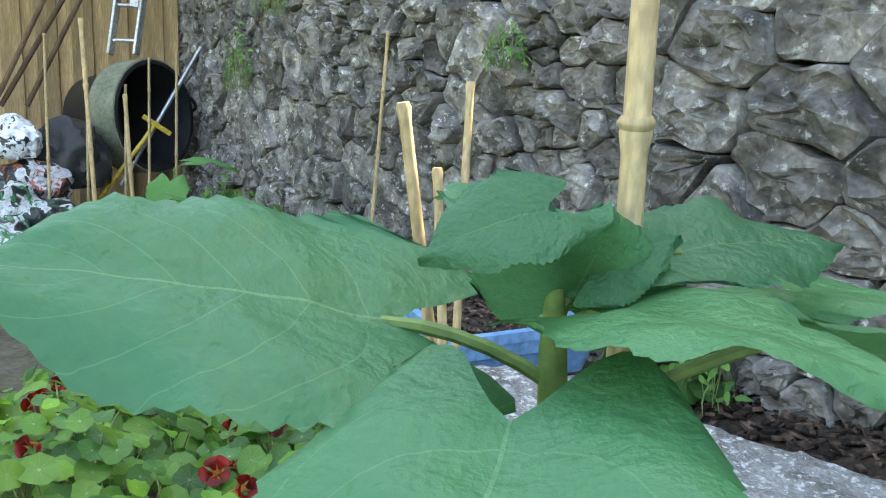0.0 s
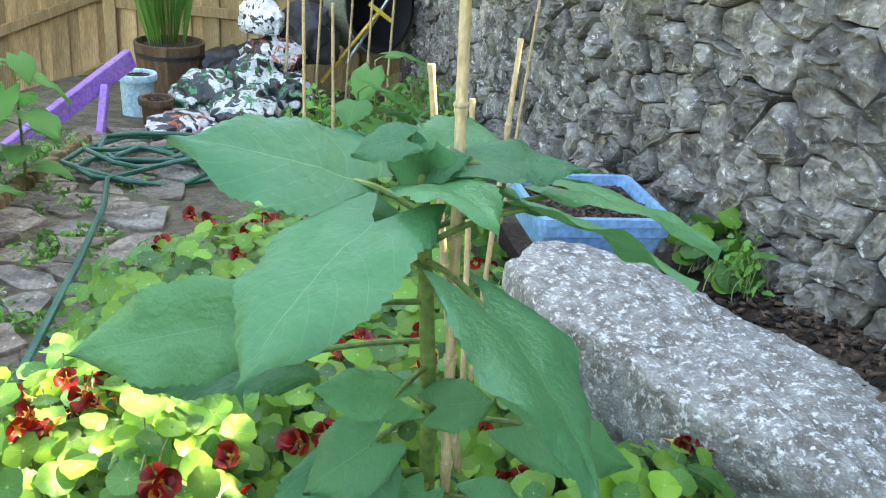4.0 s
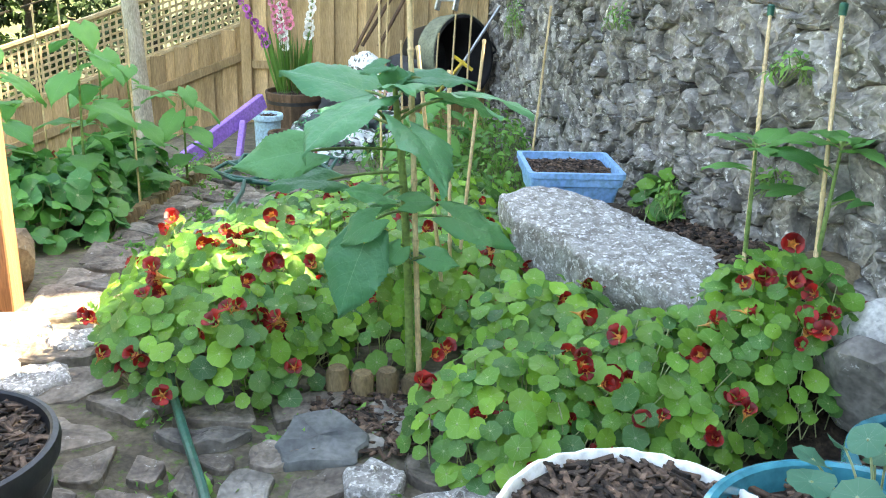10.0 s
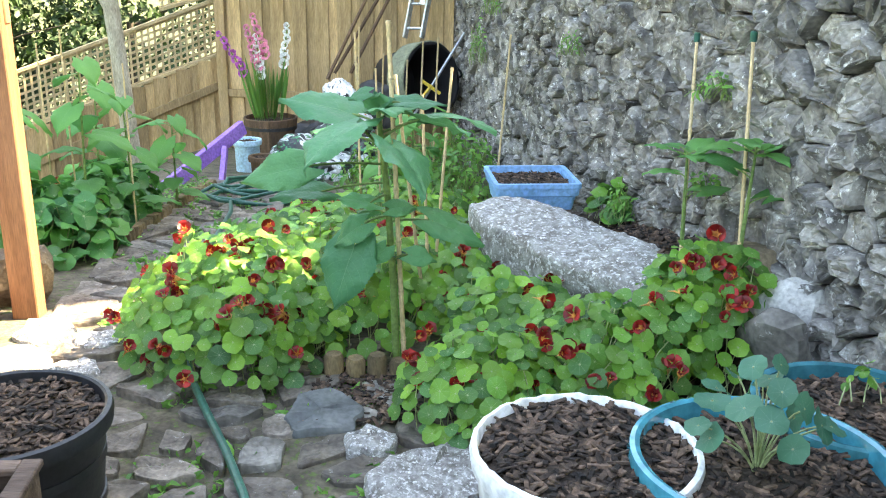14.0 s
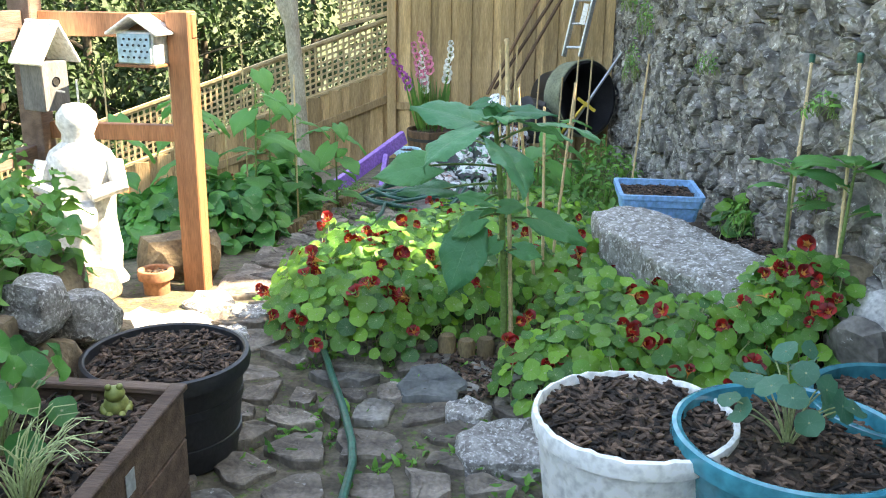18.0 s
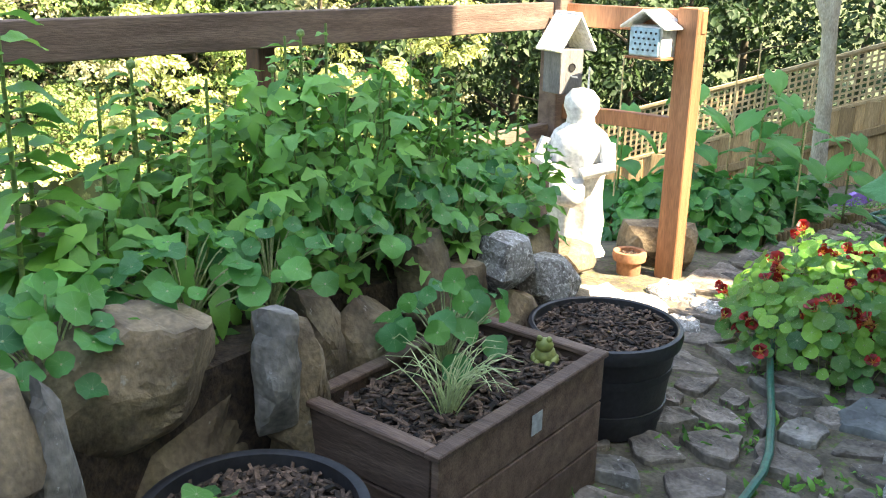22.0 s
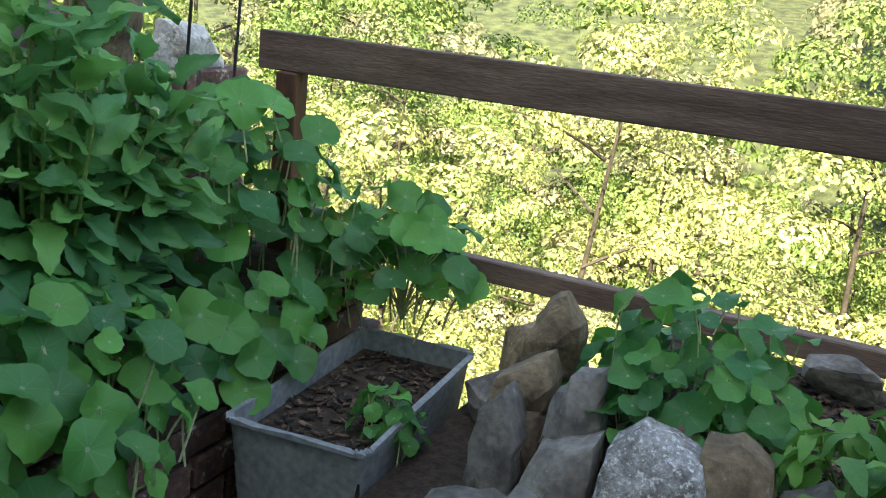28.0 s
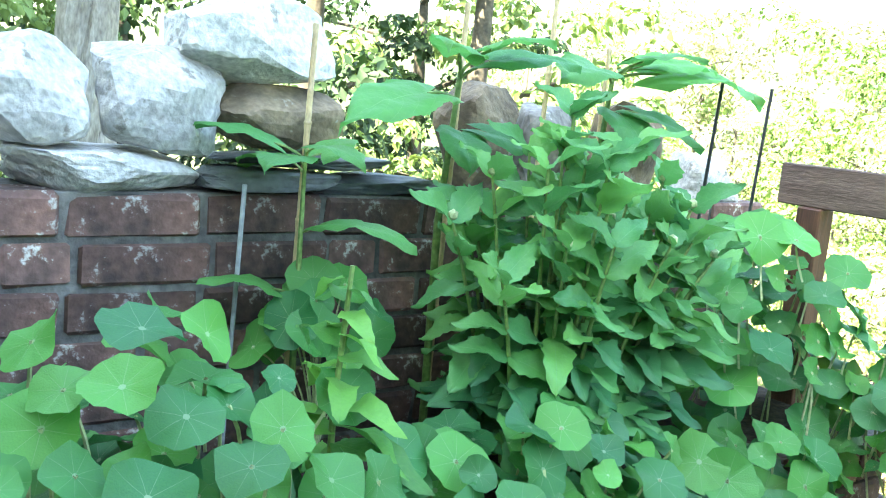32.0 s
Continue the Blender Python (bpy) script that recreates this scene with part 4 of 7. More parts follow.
def leafy(name, label, category, domes, n_parts, n_stuff, size, leafset, seed, flowers=0, group="", tilt=.55, lean=(0, 0, 0), stem_mat=None, hang=0.0, stems=True, spread=.62):
    """A plant made of leaves over domes: single leaves, a joined rest, stems and red flowers."""
    rng = np.random.RandomState(seed)
    shapes, meshes, pmat, jmat = leafset
    c0 = domes[0]
    root = empty(name, None, label, category, group)
    root.matrix_basis = pose(c0.c[0], c0.c[1], c0.base)
    inv = Vector((c0.c[0], c0.c[1], c0.base))
    weights = np.array([d.r[0] * d.r[1] * (1 + d.h) for d in domes])
    weights /= weights.sum()
    joined, stalks = Geo(), Geo()
    done = np.zeros((n_parts + n_stuff, 4))
    for i in range(n_parts + n_stuff):
        s = size * rng.uniform(.55, 1.25)
        best = None
        for _ in range(5):
            d = domes[rng.choice(len(domes), p=weights)]
            p, n = d(rng)
            room = np.min(np.linalg.norm(done[:i, :3] - p, axis=1) - spread * (done[:i, 3] + s)) if i else 1
            if best is None or room > best[0]:
                best = (room, p, n)
            if room > 0:
                break
        _, p, n = best
        done[i] = (*p, s)
        n = Vector(n) + Vector(unit(rng)) * tilt + Vector(lean)
        if n.z < .15:
            n.z = .15
        k = rng.randint(len(shapes))
        m = turned(n, rng.uniform(0, 6.28), s, Vector(p) - inv)
        if hang:
            m = m @ Matrix.Rotation(-hang * rng.uniform(.3, 1.2), 4, "X")
        if i < n_parts:
            part("leaf", meshes[k], pmat, root, m=m)
        else:
            v, f, uv = shapes[k]
            joined.add(xf(m, v), f, uv)
        if stems and i % 2 == 0:
            q = Vector(p) - inv
            foot = Vector((q.x * .85 + rng.uniform(-.04, .04), q.y * .85 + rng.uniform(-.04, .04), max(q.z - rng.uniform(.08, .25), 0)))
            stalks.add(*tube(bez(foot, (foot + q) / 2 + Vector((rng.uniform(-.02, .02), rng.uniform(-.02, .02), .02)), q, 3), .0018 if size < .045 else .0032, 4, False))
    if n_stuff:
        tagged(part("foliage", joined, jmat, root), "dense green leaves", kind="stuff")
    if stems:
        tagged(part("stalk_tangle", stalks, stem_mat or PALESTEM, root), "thin pale leaf stalks", kind="stuff")
    spot = None
    for i in range(flowers):
        if spot is None or rng.uniform() < .65:
            d = domes[rng.choice(len(domes), p=weights)]
            spot, n = d(rng)
        p = Vector(spot) + Vector((rng.uniform(-.035, .035), rng.uniform(-.035, .035), rng.uniform(-.015, .02)))
        nn = Vector((rng.uniform(-.9, .7), -.8 + rng.uniform(-.4, .5), rng.uniform(0, 1.3)))
        red_flower(root, p - inv + Vector((0, -.012, .032)), nn, rng.uniform(0, 6.28), rng.uniform(.75, 1.15), i)
    return root


ROUNDB_ME = [Geo().add(*q).mesh("nasturtium_leaf", NASTBP) for q in ROUNDW]
NASTSET = (ROUND, ROUND_ME, NASTP, NAST)
BIGSET = (ROUNDW, ROUNDB_ME, NASTBP, NASTB)
BUSHSET = (OVAL, OVAL_ME, BUSHP, BUSH)
TRISET = (TRI, TRI_ME, BUSHP, BUSH)
NLAB = "sprawling nasturtium plant with round green leaves and dark red flowers"
BED = "nasturtiums in the bed"
leafy("nasturtium_plant", NLAB, "plant", [Dome(-.80, 2.78, .40, .50, 0, .36)], 220, 520, .029, NASTSET, 21, 66, BED, tilt=.36, lean=(0, -.3, 0))
leafy("nasturtium_plant", NLAB, "plant", [Dome(-.42, 3.02, .46, .52, 0, .34)], 220, 520, .029, NASTSET, 22, 62, BED, tilt=.36, lean=(0, -.3, 0))
leafy("nasturtium_plant", NLAB, "plant", [Dome(-.55, 3.75, .48, .60, -.08, .30)], 160, 480, .029, NASTSET, 23, 30, BED, tilt=.36, lean=(0, -.3, 0))
leafy("nasturtium_plant", NLAB, "plant", [Dome(-.02, 3.45, .34, .60, -.04, .28)], 160, 380, .029, NASTSET, 24, 26, BED, tilt=.36, lean=(0, -.3, 0))
leafy("nasturtium_plant", NLAB, "plant", [Dome(-.12, 4.45, .50, .62, -.15, .30)], 80, 460, .029, NASTSET, 25, 8, BED, tilt=.36, lean=(0, -.3, 0))
leafy("nasturtium_plant", NLAB, "plant", [Dome(.06, 2.15, .32, .28, 0, .27), Dome(.40, 2.24, .34, .32, 0, .34)], 270, 430, .029, NASTSET, 26, 68, BED, tilt=.36, lean=(0, -.3, 0))
leafy("nasturtium_plant", NLAB, "plant", [Dome(.74, 2.32, .24, .26, .08, .42)], 150, 200, .029, NASTSET, 27, 24, BED, tilt=.36, lean=(0, -.3, 0))
leafy("nasturtium_plant", NLAB, "plant", [Dome(.20, 2.72, .27, .30, 0, .25)], 80, 200, .029, NASTSET, 29, 10, BED, tilt=.36, lean=(0, -.3, 0))
leafy("nasturtium_plant", "small nasturtium shoots growing beside the blue trough", "plant", [Dome(.82, 3.72, .09, .2, .18, .16)], 40, 0, .04, NASTSET, 28, 0, BED)


def grounded(place_box, base, seed, n, name, label):
    x0, y0, x1, y1 = place_box
    g = chips(n, lambda r: ((x := r.uniform(x0, x1)), (y := r.uniform(y0, y1)), base(x, y))[0:0] or (x, y, base(x, y)), seed, .03)
    tagged(part(name, g, CHIP, smooth=False), label, "bark mulch", kind="stuff")


def bed(name, label, x0, y0, x1, y1, top, floor=-.3, nx_=14, ny_=24, material=CHIPBED):
    """A raised bed of soil with an uneven top and straight sides."""
    g = Geo()
    v, f = [], []
    for j in range(ny_ + 1):
        for i in range(nx_ + 1):
            y = y0 + (y1 - y0) * j / ny_
            xa, xb = (x0(y) if callable(x0) else x0), (x1(y) if callable(x1) else x1)
            x = xa + (xb - xa) * i / nx_
            v.append((x, y, top(x, y) + .012 * noise.noise(Vector((x * 9, y * 9, 2)))))
    w = nx_ + 1
    f += [[j * w + i, j * w + i + 1, (j + 1) * w + i + 1, (j + 1) * w + i] for j in range(ny_) for i in range(nx_)]
    rim = [i for i in range(w)] + [j * w + nx_ for j in range(1, ny_ + 1)] + [ny_ * w + i for i in range(nx_ - 1, -1, -1)] + [j * w for j in range(ny_ - 1, 0, -1)]
    b = len(v)
    for i in rim:
        v.append((v[i][0], v[i][1], floor))
    k = len(rim)
    f += [[rim[i], b + i, b + (i + 1) % k, rim[(i + 1) % k]] for i in range(k)]
    g.add(v, f)
    return tagged(part(name, g, material), label, "flower bed", kind="structure")


def right_top(x, y):
    h = .40 - .19 * max(y - 2.5, 0)
    return -.02 + (h + .02) * smooth(1.95, 2.55, y) * smooth(.52, .86, x)


bed("soil_bed_right", "raised bed of dark bark mulch below the stone wall", lambda y: .40, 1.9, lambda y: wall_x(y) + .04, 4.6, right_top)
grounded((.66, 2.45, .98, 3.7), lambda x, y: right_top(x, y) + .006, 41, 900, "bark_mulch", "dark brown bark mulch on the raised bed")


def left_top(x, y):
    return -.05 + (.55 + .02 * math.sin(y * 3)) * (1 - smooth(1.75, 2.5, y))


bed("soil_bed_left", "raised bed of dark bark mulch behind a rockery", lambda y: rail_x(y) - .12, -1.42, lambda y: -1.80 + .20 * smooth(-1.0, -.8, y) + .12 * smooth(-.5, -.35, y) - .13 * smooth(.6, .8, y), 2.6, left_top, -1.2)
grounded((-2.62, -1.0, -1.5, .25), lambda x, y: left_top(x, y) + .006, 42, 1700, "bark_mulch", "brown bark mulch on the raised bed")
bed("soil_bed_corner", "low strip of dark soil beside the grey trough", lambda y: rail_x(y) - .12, -1.775, -1.76, -1.425, lambda x, y: .30, -1.2, 8, 6)
bed("soil_bed_back", "raised planting bed in front of the brick wall", -2.75, -2.84, .6, -2.32, lambda x, y: .50, 0)


# ---- rockery ----
def stone(name, label, at, size, rot, material, seed, sub=3, cuts=9, rough=.06, group="", smooth_=False):
    v, f = rock(seed, size, sub, cuts, rough)
    ob = part(name, Geo().add(v, f), material, m=pose(*at, *rot), smooth=smooth_)
    return tagged(ob, label, "rock", group)


def block(name, label, at, size, rot, material, seed, group=""):
    """A squared, roughly broken block of stone."""
    rng = np.random.RandomState(seed)
    v, f = ico(4)
    v = v / (np.sum(np.abs(v) ** 7, axis=1) ** (1 / 7))[:, None]
    skew = rng.uniform(-.10, .10, (3, 3))
    np.fill_diagonal(skew, 0)
    v = v + v @ skew
    for _ in range(14):
        n = rng.normal(size=3) * (1, 1, .8)
        n /= np.linalg.norm(n)
        over = np.maximum(v @ n - rng.uniform(.80, 1.02), 0)
        v = v - np.outer(over, n) * .95
    for i, p in enumerate(v):
        q = Vector(p) * 1.3 + Vector((seed, seed * 1.7, 0))
        v[i] *= 1 + .07 * noise.noise(q) + .045 * noise.noise(q * 2.7) + .02 * noise.noise(q * 7) + .01 * noise.noise(q * 15)
    v = v / np.abs(v).max(axis=0)
    ob = part(name, Geo().add(v * np.array(size) / 2, f), material, m=pose(*at, *rot), smooth=False)
    return tagged(ob, label, "rock", group)


RG = "stones of the rockery"
BR, GR, PL = "angular brown-grey rockery stone", "grey rough rockery stone", "pale grey rockery stone"
for at, size, rot, material, seed, lab in (
        ((-1.52, .98, .33), (.16, .26, .44), (0, 0, 10), ROCKB, 109, BR),
        ((-1.56, 2.10, .10), (.24, .22, .28), (0, 0, 12), ROCKB, 118, BR),
        ((-1.62, -1.10, .22), (.24, .40, .36), (0, 0, 0), ROCKB, 130, BR),
        ((-1.58, -.80, .20), (.24, .36, .36), (0, 0, 0), ROCKG, 131, GR),
        ((-1.46, -.46, .22), (.24, .34, .36), (0, 0, 0), ROCKB, 132, BR),
        ((-1.72, -1.50, .22), (.30, .24, .40), (0, 0, 0), ROCKG, 129, PL),
        ((-2.00, -1.52, .30), (.40, .20, .50), (0, 0, 0), ROCKB, 127, BR),
        ((-2.32, -1.52, .32), (.30, .20, .54), (0, 0, 0), ROCKG, 128, GR),
        ((-2.48, -1.62, .38), (.22, .22, .34), (0, 0, 20), ROCKB, 151, BR),
        ((-2.30, -1.66, .32), (.20, .18, .26), (0, 0, 50), ROCKG, 152, GR),
        ((-2.50, -.88, .56), (.12, .18, .12), (0, 0, 0), ROCKG, 133, GR),
        ((-2.45, .05, .58), (.10, .12, .20), (0, 0, 0), ROCKB, 134, BR),
        ((-2.50, -.15, .55), (.16, .26, .10), (0, 0, 0), ROCKG, 135, GR),
        ((-1.80, 3.34, .02), (.40, .34, .36), (0, 0, 40), ROCKB, 139, "dark mossy boulder beside the path"),
        ((-1.95, 2.72, .10), (.30, .30, .22), (0, 0, 0), ROCKB, 137, BR)):
    stone("rock", lab, at, size, rot, material, seed, group=RG)


def wedge(label, outline, x, thick, material, seed, lean=0, group=RG):
    """A slab of rock with a given outline across (y, z), its face towards the path."""
    rng = np.random.RandomState(seed)
    c = np.mean(outline, axis=0)
    pts = []
    k = len(outline)
    for i in range(k):
        a, b = np.array(outline[i]), np.array(outline[(i + 1) % k])
        m = max(2, int(np.linalg.norm(b - a) / .03))
        for j in range(m):
            pts.append(a + (b - a) * j / m + (rng.normal(size=2) * .005 if j else 0))
    pts = np.array(pts) - c
    n = len(pts)
    v, f = [], []
    tl = rng.normal(size=2) * .12
    rings = ((.86, -thick), (.97, -thick * .8), (1.0, -thick * .4), (1.0, -.02), (.98, -.005), (.92, .001), (.82, .004), (.7, .006), (.57, .008), (.44, .009), (.31, .010), (.18, .010), (.07, .010))
    for s, z in rings:
        for p in pts:
            q = Vector((p[0] * s * 9, p[1] * s * 9, z * 9 + seed))
            d = z + tl @ (p * s) + .018 * noise.noise(q * .8) + .009 * noise.noise(q * 2.2) + .005 * noise.noise(q * 5) - .010 * abs(noise.noise(q * 1.3 + Vector((7, 3, 0)))) + .0015 * math.sin((p[1] - p[0] * .4) * s * 70)
            v.append((x + d, c[0] + p[0] * s, c[1] + p[1] * s))
    v.append((x + .01, c[0], c[1]))
    for r in range(len(rings) - 1):
        for i in range(n):
            f.append([r * n + i, r * n + (i + 1) % n, (r + 1) * n + (i + 1) % n, (r + 1) * n + i])
    r = (len(rings) - 1) * n
    f += [[r + i, r + (i + 1) % n, len(v) - 1] for i in range(n)]
    v = np.array(v) - (x - thick / 2, c[0], c[1])
    for _ in range(9):
        n_ = np.array((1, rng.normal() * .5, rng.normal() * .5))
        n_ /= np.linalg.norm(n_)
        d = v @ n_
        lim = np.quantile(d, rng.uniform(.80, .96))
        v = v - np.outer(np.maximum(d - lim, 0), n_) * .85
    ob = part("rock", Geo().add(v, f), material, m=pose(x - thick / 2, c[0], c[1], 0, lean, 0), smooth=False)
    return tagged(ob, label, "rock", group)


wedge("upright triangular brown rockery stone", [(-.36, .60), (-.20, .86), (-.14, .81), (-.01, .64), (-.03, .58)], -1.40, .09, ROCKB, 1, 6)
wedge("long brown slab of the rockery", [(-.42, .60), (-.30, .635), (-.01, .66), (.005, .56), (-.05, .45), (-.30, .38), (-.40, .46)], -1.34, .24, ROCKB, 2)
wedge(BR, [(-.40, .42), (-.28, .375), (-.05, .44), (-.03, .20), (-.10, -.02), (-.42, -.02)], -1.32, .26, ROCKB, 3)
wedge("narrow upright grey stone", [(.005, .67), (.035, .62), (.06, .40), (.02, .2), (-.05, .2), (-.04, .42)], -1.35, .10, ROCKG, 4)
wedge("large brown boulder of the rockery", [(.05, .56), (.10, .64), (.22, .69), (.44, .635), (.49, .52), (.47, .47), (.30, .43), (.16, .37), (.11, .39)], -1.43, .22, ROCKB, 5, 8)
wedge(BR, [(.09, .36), (.30, .42), (.46, .46), (.58, .36), (.58, -.02), (.04, -.02)], -1.45, .26, ROCKB, 6)
wedge("narrow upright grey stone", [(.505, .65), (.565, .64), (.585, .33), (.505, .31)], -1.345, .09, ROCKG, 7, 5)
wedge(BR, [(.575, .60), (.66, .58), (.70, .40), (.66, .05), (.58, .05)], -1.37, .14, ROCKB, 8)
wedge("pointed grey-brown rockery stone", [(-1.60, .45), (-1.525, .712), (-1.48, .743), (-1.432, .675), (-1.43, .50)], -2.05, .12, ROCKB, 11)
wedge("pointed grey rockery stone", [(-1.438, .38), (-1.428, .581), (-1.376, .662), (-1.32, .675), (-1.311, .534), (-1.33, .38)], -1.80, .12, ROCKG, 12)
wedge(GR, [(-1.57, .30), (-1.55, .55), (-1.51, .60), (-1.456, .501), (-1.45, .30)], -1.76, .12, ROCKG, 13)
wedge(BR, [(-1.576, .40), (-1.555, .585), (-1.458, .645), (-1.438, .588), (-1.46, .40)], -1.90, .12, ROCKB, 14)
wedge("block of pale grey rough rockery stone", [(-1.285, .36), (-1.272, .579), (-1.223, .626), (-1.104, .601), (-1.069, .525), (-1.072, .36)], -1.66, .16, GRANITE, 15, 8)
wedge(GR, [(-1.44, .36), (-1.416, .526), (-1.295, .577), (-1.286, .42), (-1.33, .36)], -1.70, .14, ROCKG, 16)
wedge("pale flat rockery stone", [(-1.53, .30), (-1.43, .455), (-1.29, .46), (-1.281, .36), (-1.40, .28)], -1.62, .16, ROCKG, 17, 10)
wedge(BR, [(-1.117, .40), (-1.11, .637), (-1.051, .65), (-.988, .605), (-.987, .40)], -1.70, .13, ROCKB, 18)
wedge(GR, [(-.976, .36), (-.973, .575), (-.904, .617), (-.818, .555), (-.786, .447), (-.793, .36)], -1.66, .15, ROCKG, 19)
wedge("small upright brown stone", [(-1.181, .45), (-1.168, .621), (-1.137, .628), (-1.13, .45)], -1.78, .08, ROCKB, 20)
wedge("flat grey-green rockery stone", [(-.783, .45), (-.772, .60), (-.52, .63), (-.427, .625), (-.407, .45), (-.75, .40)], -1.48, .20, GREENROCK, 21, 6)
wedge("dark upright rockery stone", [(1.187, .30), (1.183, .606), (1.292, .631), (1.334, .472), (1.32, .30)], -1.50, .12, ROCKB, 22)
wedge(BR, [(1.336, .30), (1.321, .50), (1.46, .50), (1.53, .382), (1.50, .30)], -1.49, .14, ROCKB, 23)
wedge("pale quartz rockery stone", [(1.513, .44), (1.533, .555), (1.656, .55), (1.78, .45), (1.74, .35), (1.56, .36)], -1.45, .14, GRANITE, 24, 10)
wedge("pale grey rockery stone", [(1.78, .30), (1.785, .42), (1.93, .41), (2.02, .25), (1.90, .20)], -1.44, .15, GRANITE, 25)
wedge("dark upright rockery stone", [(1.86, .22), (1.90, .52), (2.05, .50), (2.15, .25)], -1.58, .14, ROCKB, 26)
wedge(BR, [(1.42, .05), (1.44, .34), (1.60, .38), (1.80, .28), (1.86, .05)], -1.44, .18, ROCKB, 27)
wedge(BR, [(1.16, .05), (1.18, .30), (1.38, .33), (1.42, .05)], -1.48, .16, ROCKB, 28)
wedge(BR, [(.70, .20), (.742, .60), (.843, .571), (.861, .30), (.83, .20)], -1.47, .14, ROCKB, 29)
wedge(BR, [(1.84, .02), (1.86, .22), (2.05, .22), (2.2, .08), (2.2, .0)], -1.46, .2, ROCKB, 30)
block("rock", "pale granite block beside the wall", (.97, 2.19, .26), (.19, .22, .36), (0, -8, 20), PALEROCK, 141)
stone("rock", "leaning blue-grey slab beside the wall", (.86, 2.10, .24), (.10, .26, .32), (0, -24, 40), ROCKG, 142)
stone("rock", "brown flat stone at the foot of the wall", (.92, 2.44, .40), (.18, .2, .1), (0, 0, 0), ROCKB, 143)


# ---- the tall sunflower ----
def cane(p, q, r=.006, label="bamboo cane stuck in the soil", cap=None, group="bamboo canes"):
    p, q = Vector(p), Vector(q)
    root = empty("bamboo_cane", pose(*p), label, "cane", group)
    n = max(3, int((q - p).length / .16))
    pts, rad = [], []
    for i in range(n):
        for t, s in ((i / n + .001, 1.0), ((i + .9) / n, .97), ((i + .97) / n, 1.22)):
            pts.append((q - p) * t)
            rad.append(r * s * (1.08 - .16 * t))
    pts.append(q - p)
    rad.append(r * .9)
    part("shaft", Geo().add(*tube(pts, rad, 10)), BAMBOO, root)
    d = (q - p).normalized()
    for i in range(1, n):
        at = (q - p) * (i / n)
        part("node", Geo().add(*tube([at - d * .004, at - d * .001, at + d * .001, at + d * .004], [r * 1.05, r * 1.3, r * 1.3, r * 1.05], 10)), BAMBOO, root)
    if cap:
        part("cap", Geo().add(*lathe([(.001, .0), (.011, 0), (.012, .03), (.008, .034), (.001, .034)], 12, Matrix.Translation(q - p - Vector((0, 0, .01))))), HOSEM, root, "green rubber cap")
    return root


def big_leaf(parent, base, tip, width, origin, rng, up=(0, 0, 1), droop=.22, stem_at=None, material=None):
    """A serrated heart-shaped leaf from base to tip, with its stalk from the stem."""
    base, tip = Vector(base), Vector(tip)
    d = tip - base
    y = d.normalized()
    x = y.cross(Vector(up)).normalized()
    z = x.cross(y)
    m = Matrix((x, y, z)).transposed().to_4x4() @ Matrix.Scale(d.length, 4)
    m.translation = base - Vector(origin)
    v, f, uv = heart_leaf(rng, width / d.length, 34, 7, .028)
    v[:, 2] += droop * v[:, 1] * (1 - np.clip(v[:, 1], -.3, 1)) * 1.2
    v[:, 2] += .02 * np.array([noise.noise(Vector((p[0] * 7, p[1] * 7, base.x * 9))) for p in v])
    lf = part("leaf", Geo().add(v, f, uv), material or SUNF, parent, m=m)
    if stem_at is not None:
        a = Vector(stem_at) - Vector(origin)
        b = base - Vector(origin)
        part("leaf_stalk", Geo().add(*tube(bez(a, (a + b) / 2 + Vector((0, 0, .015)), b + y * .01, 5), [.0042] * 5 + [.003], 7)), STEM, parent)
    return lf


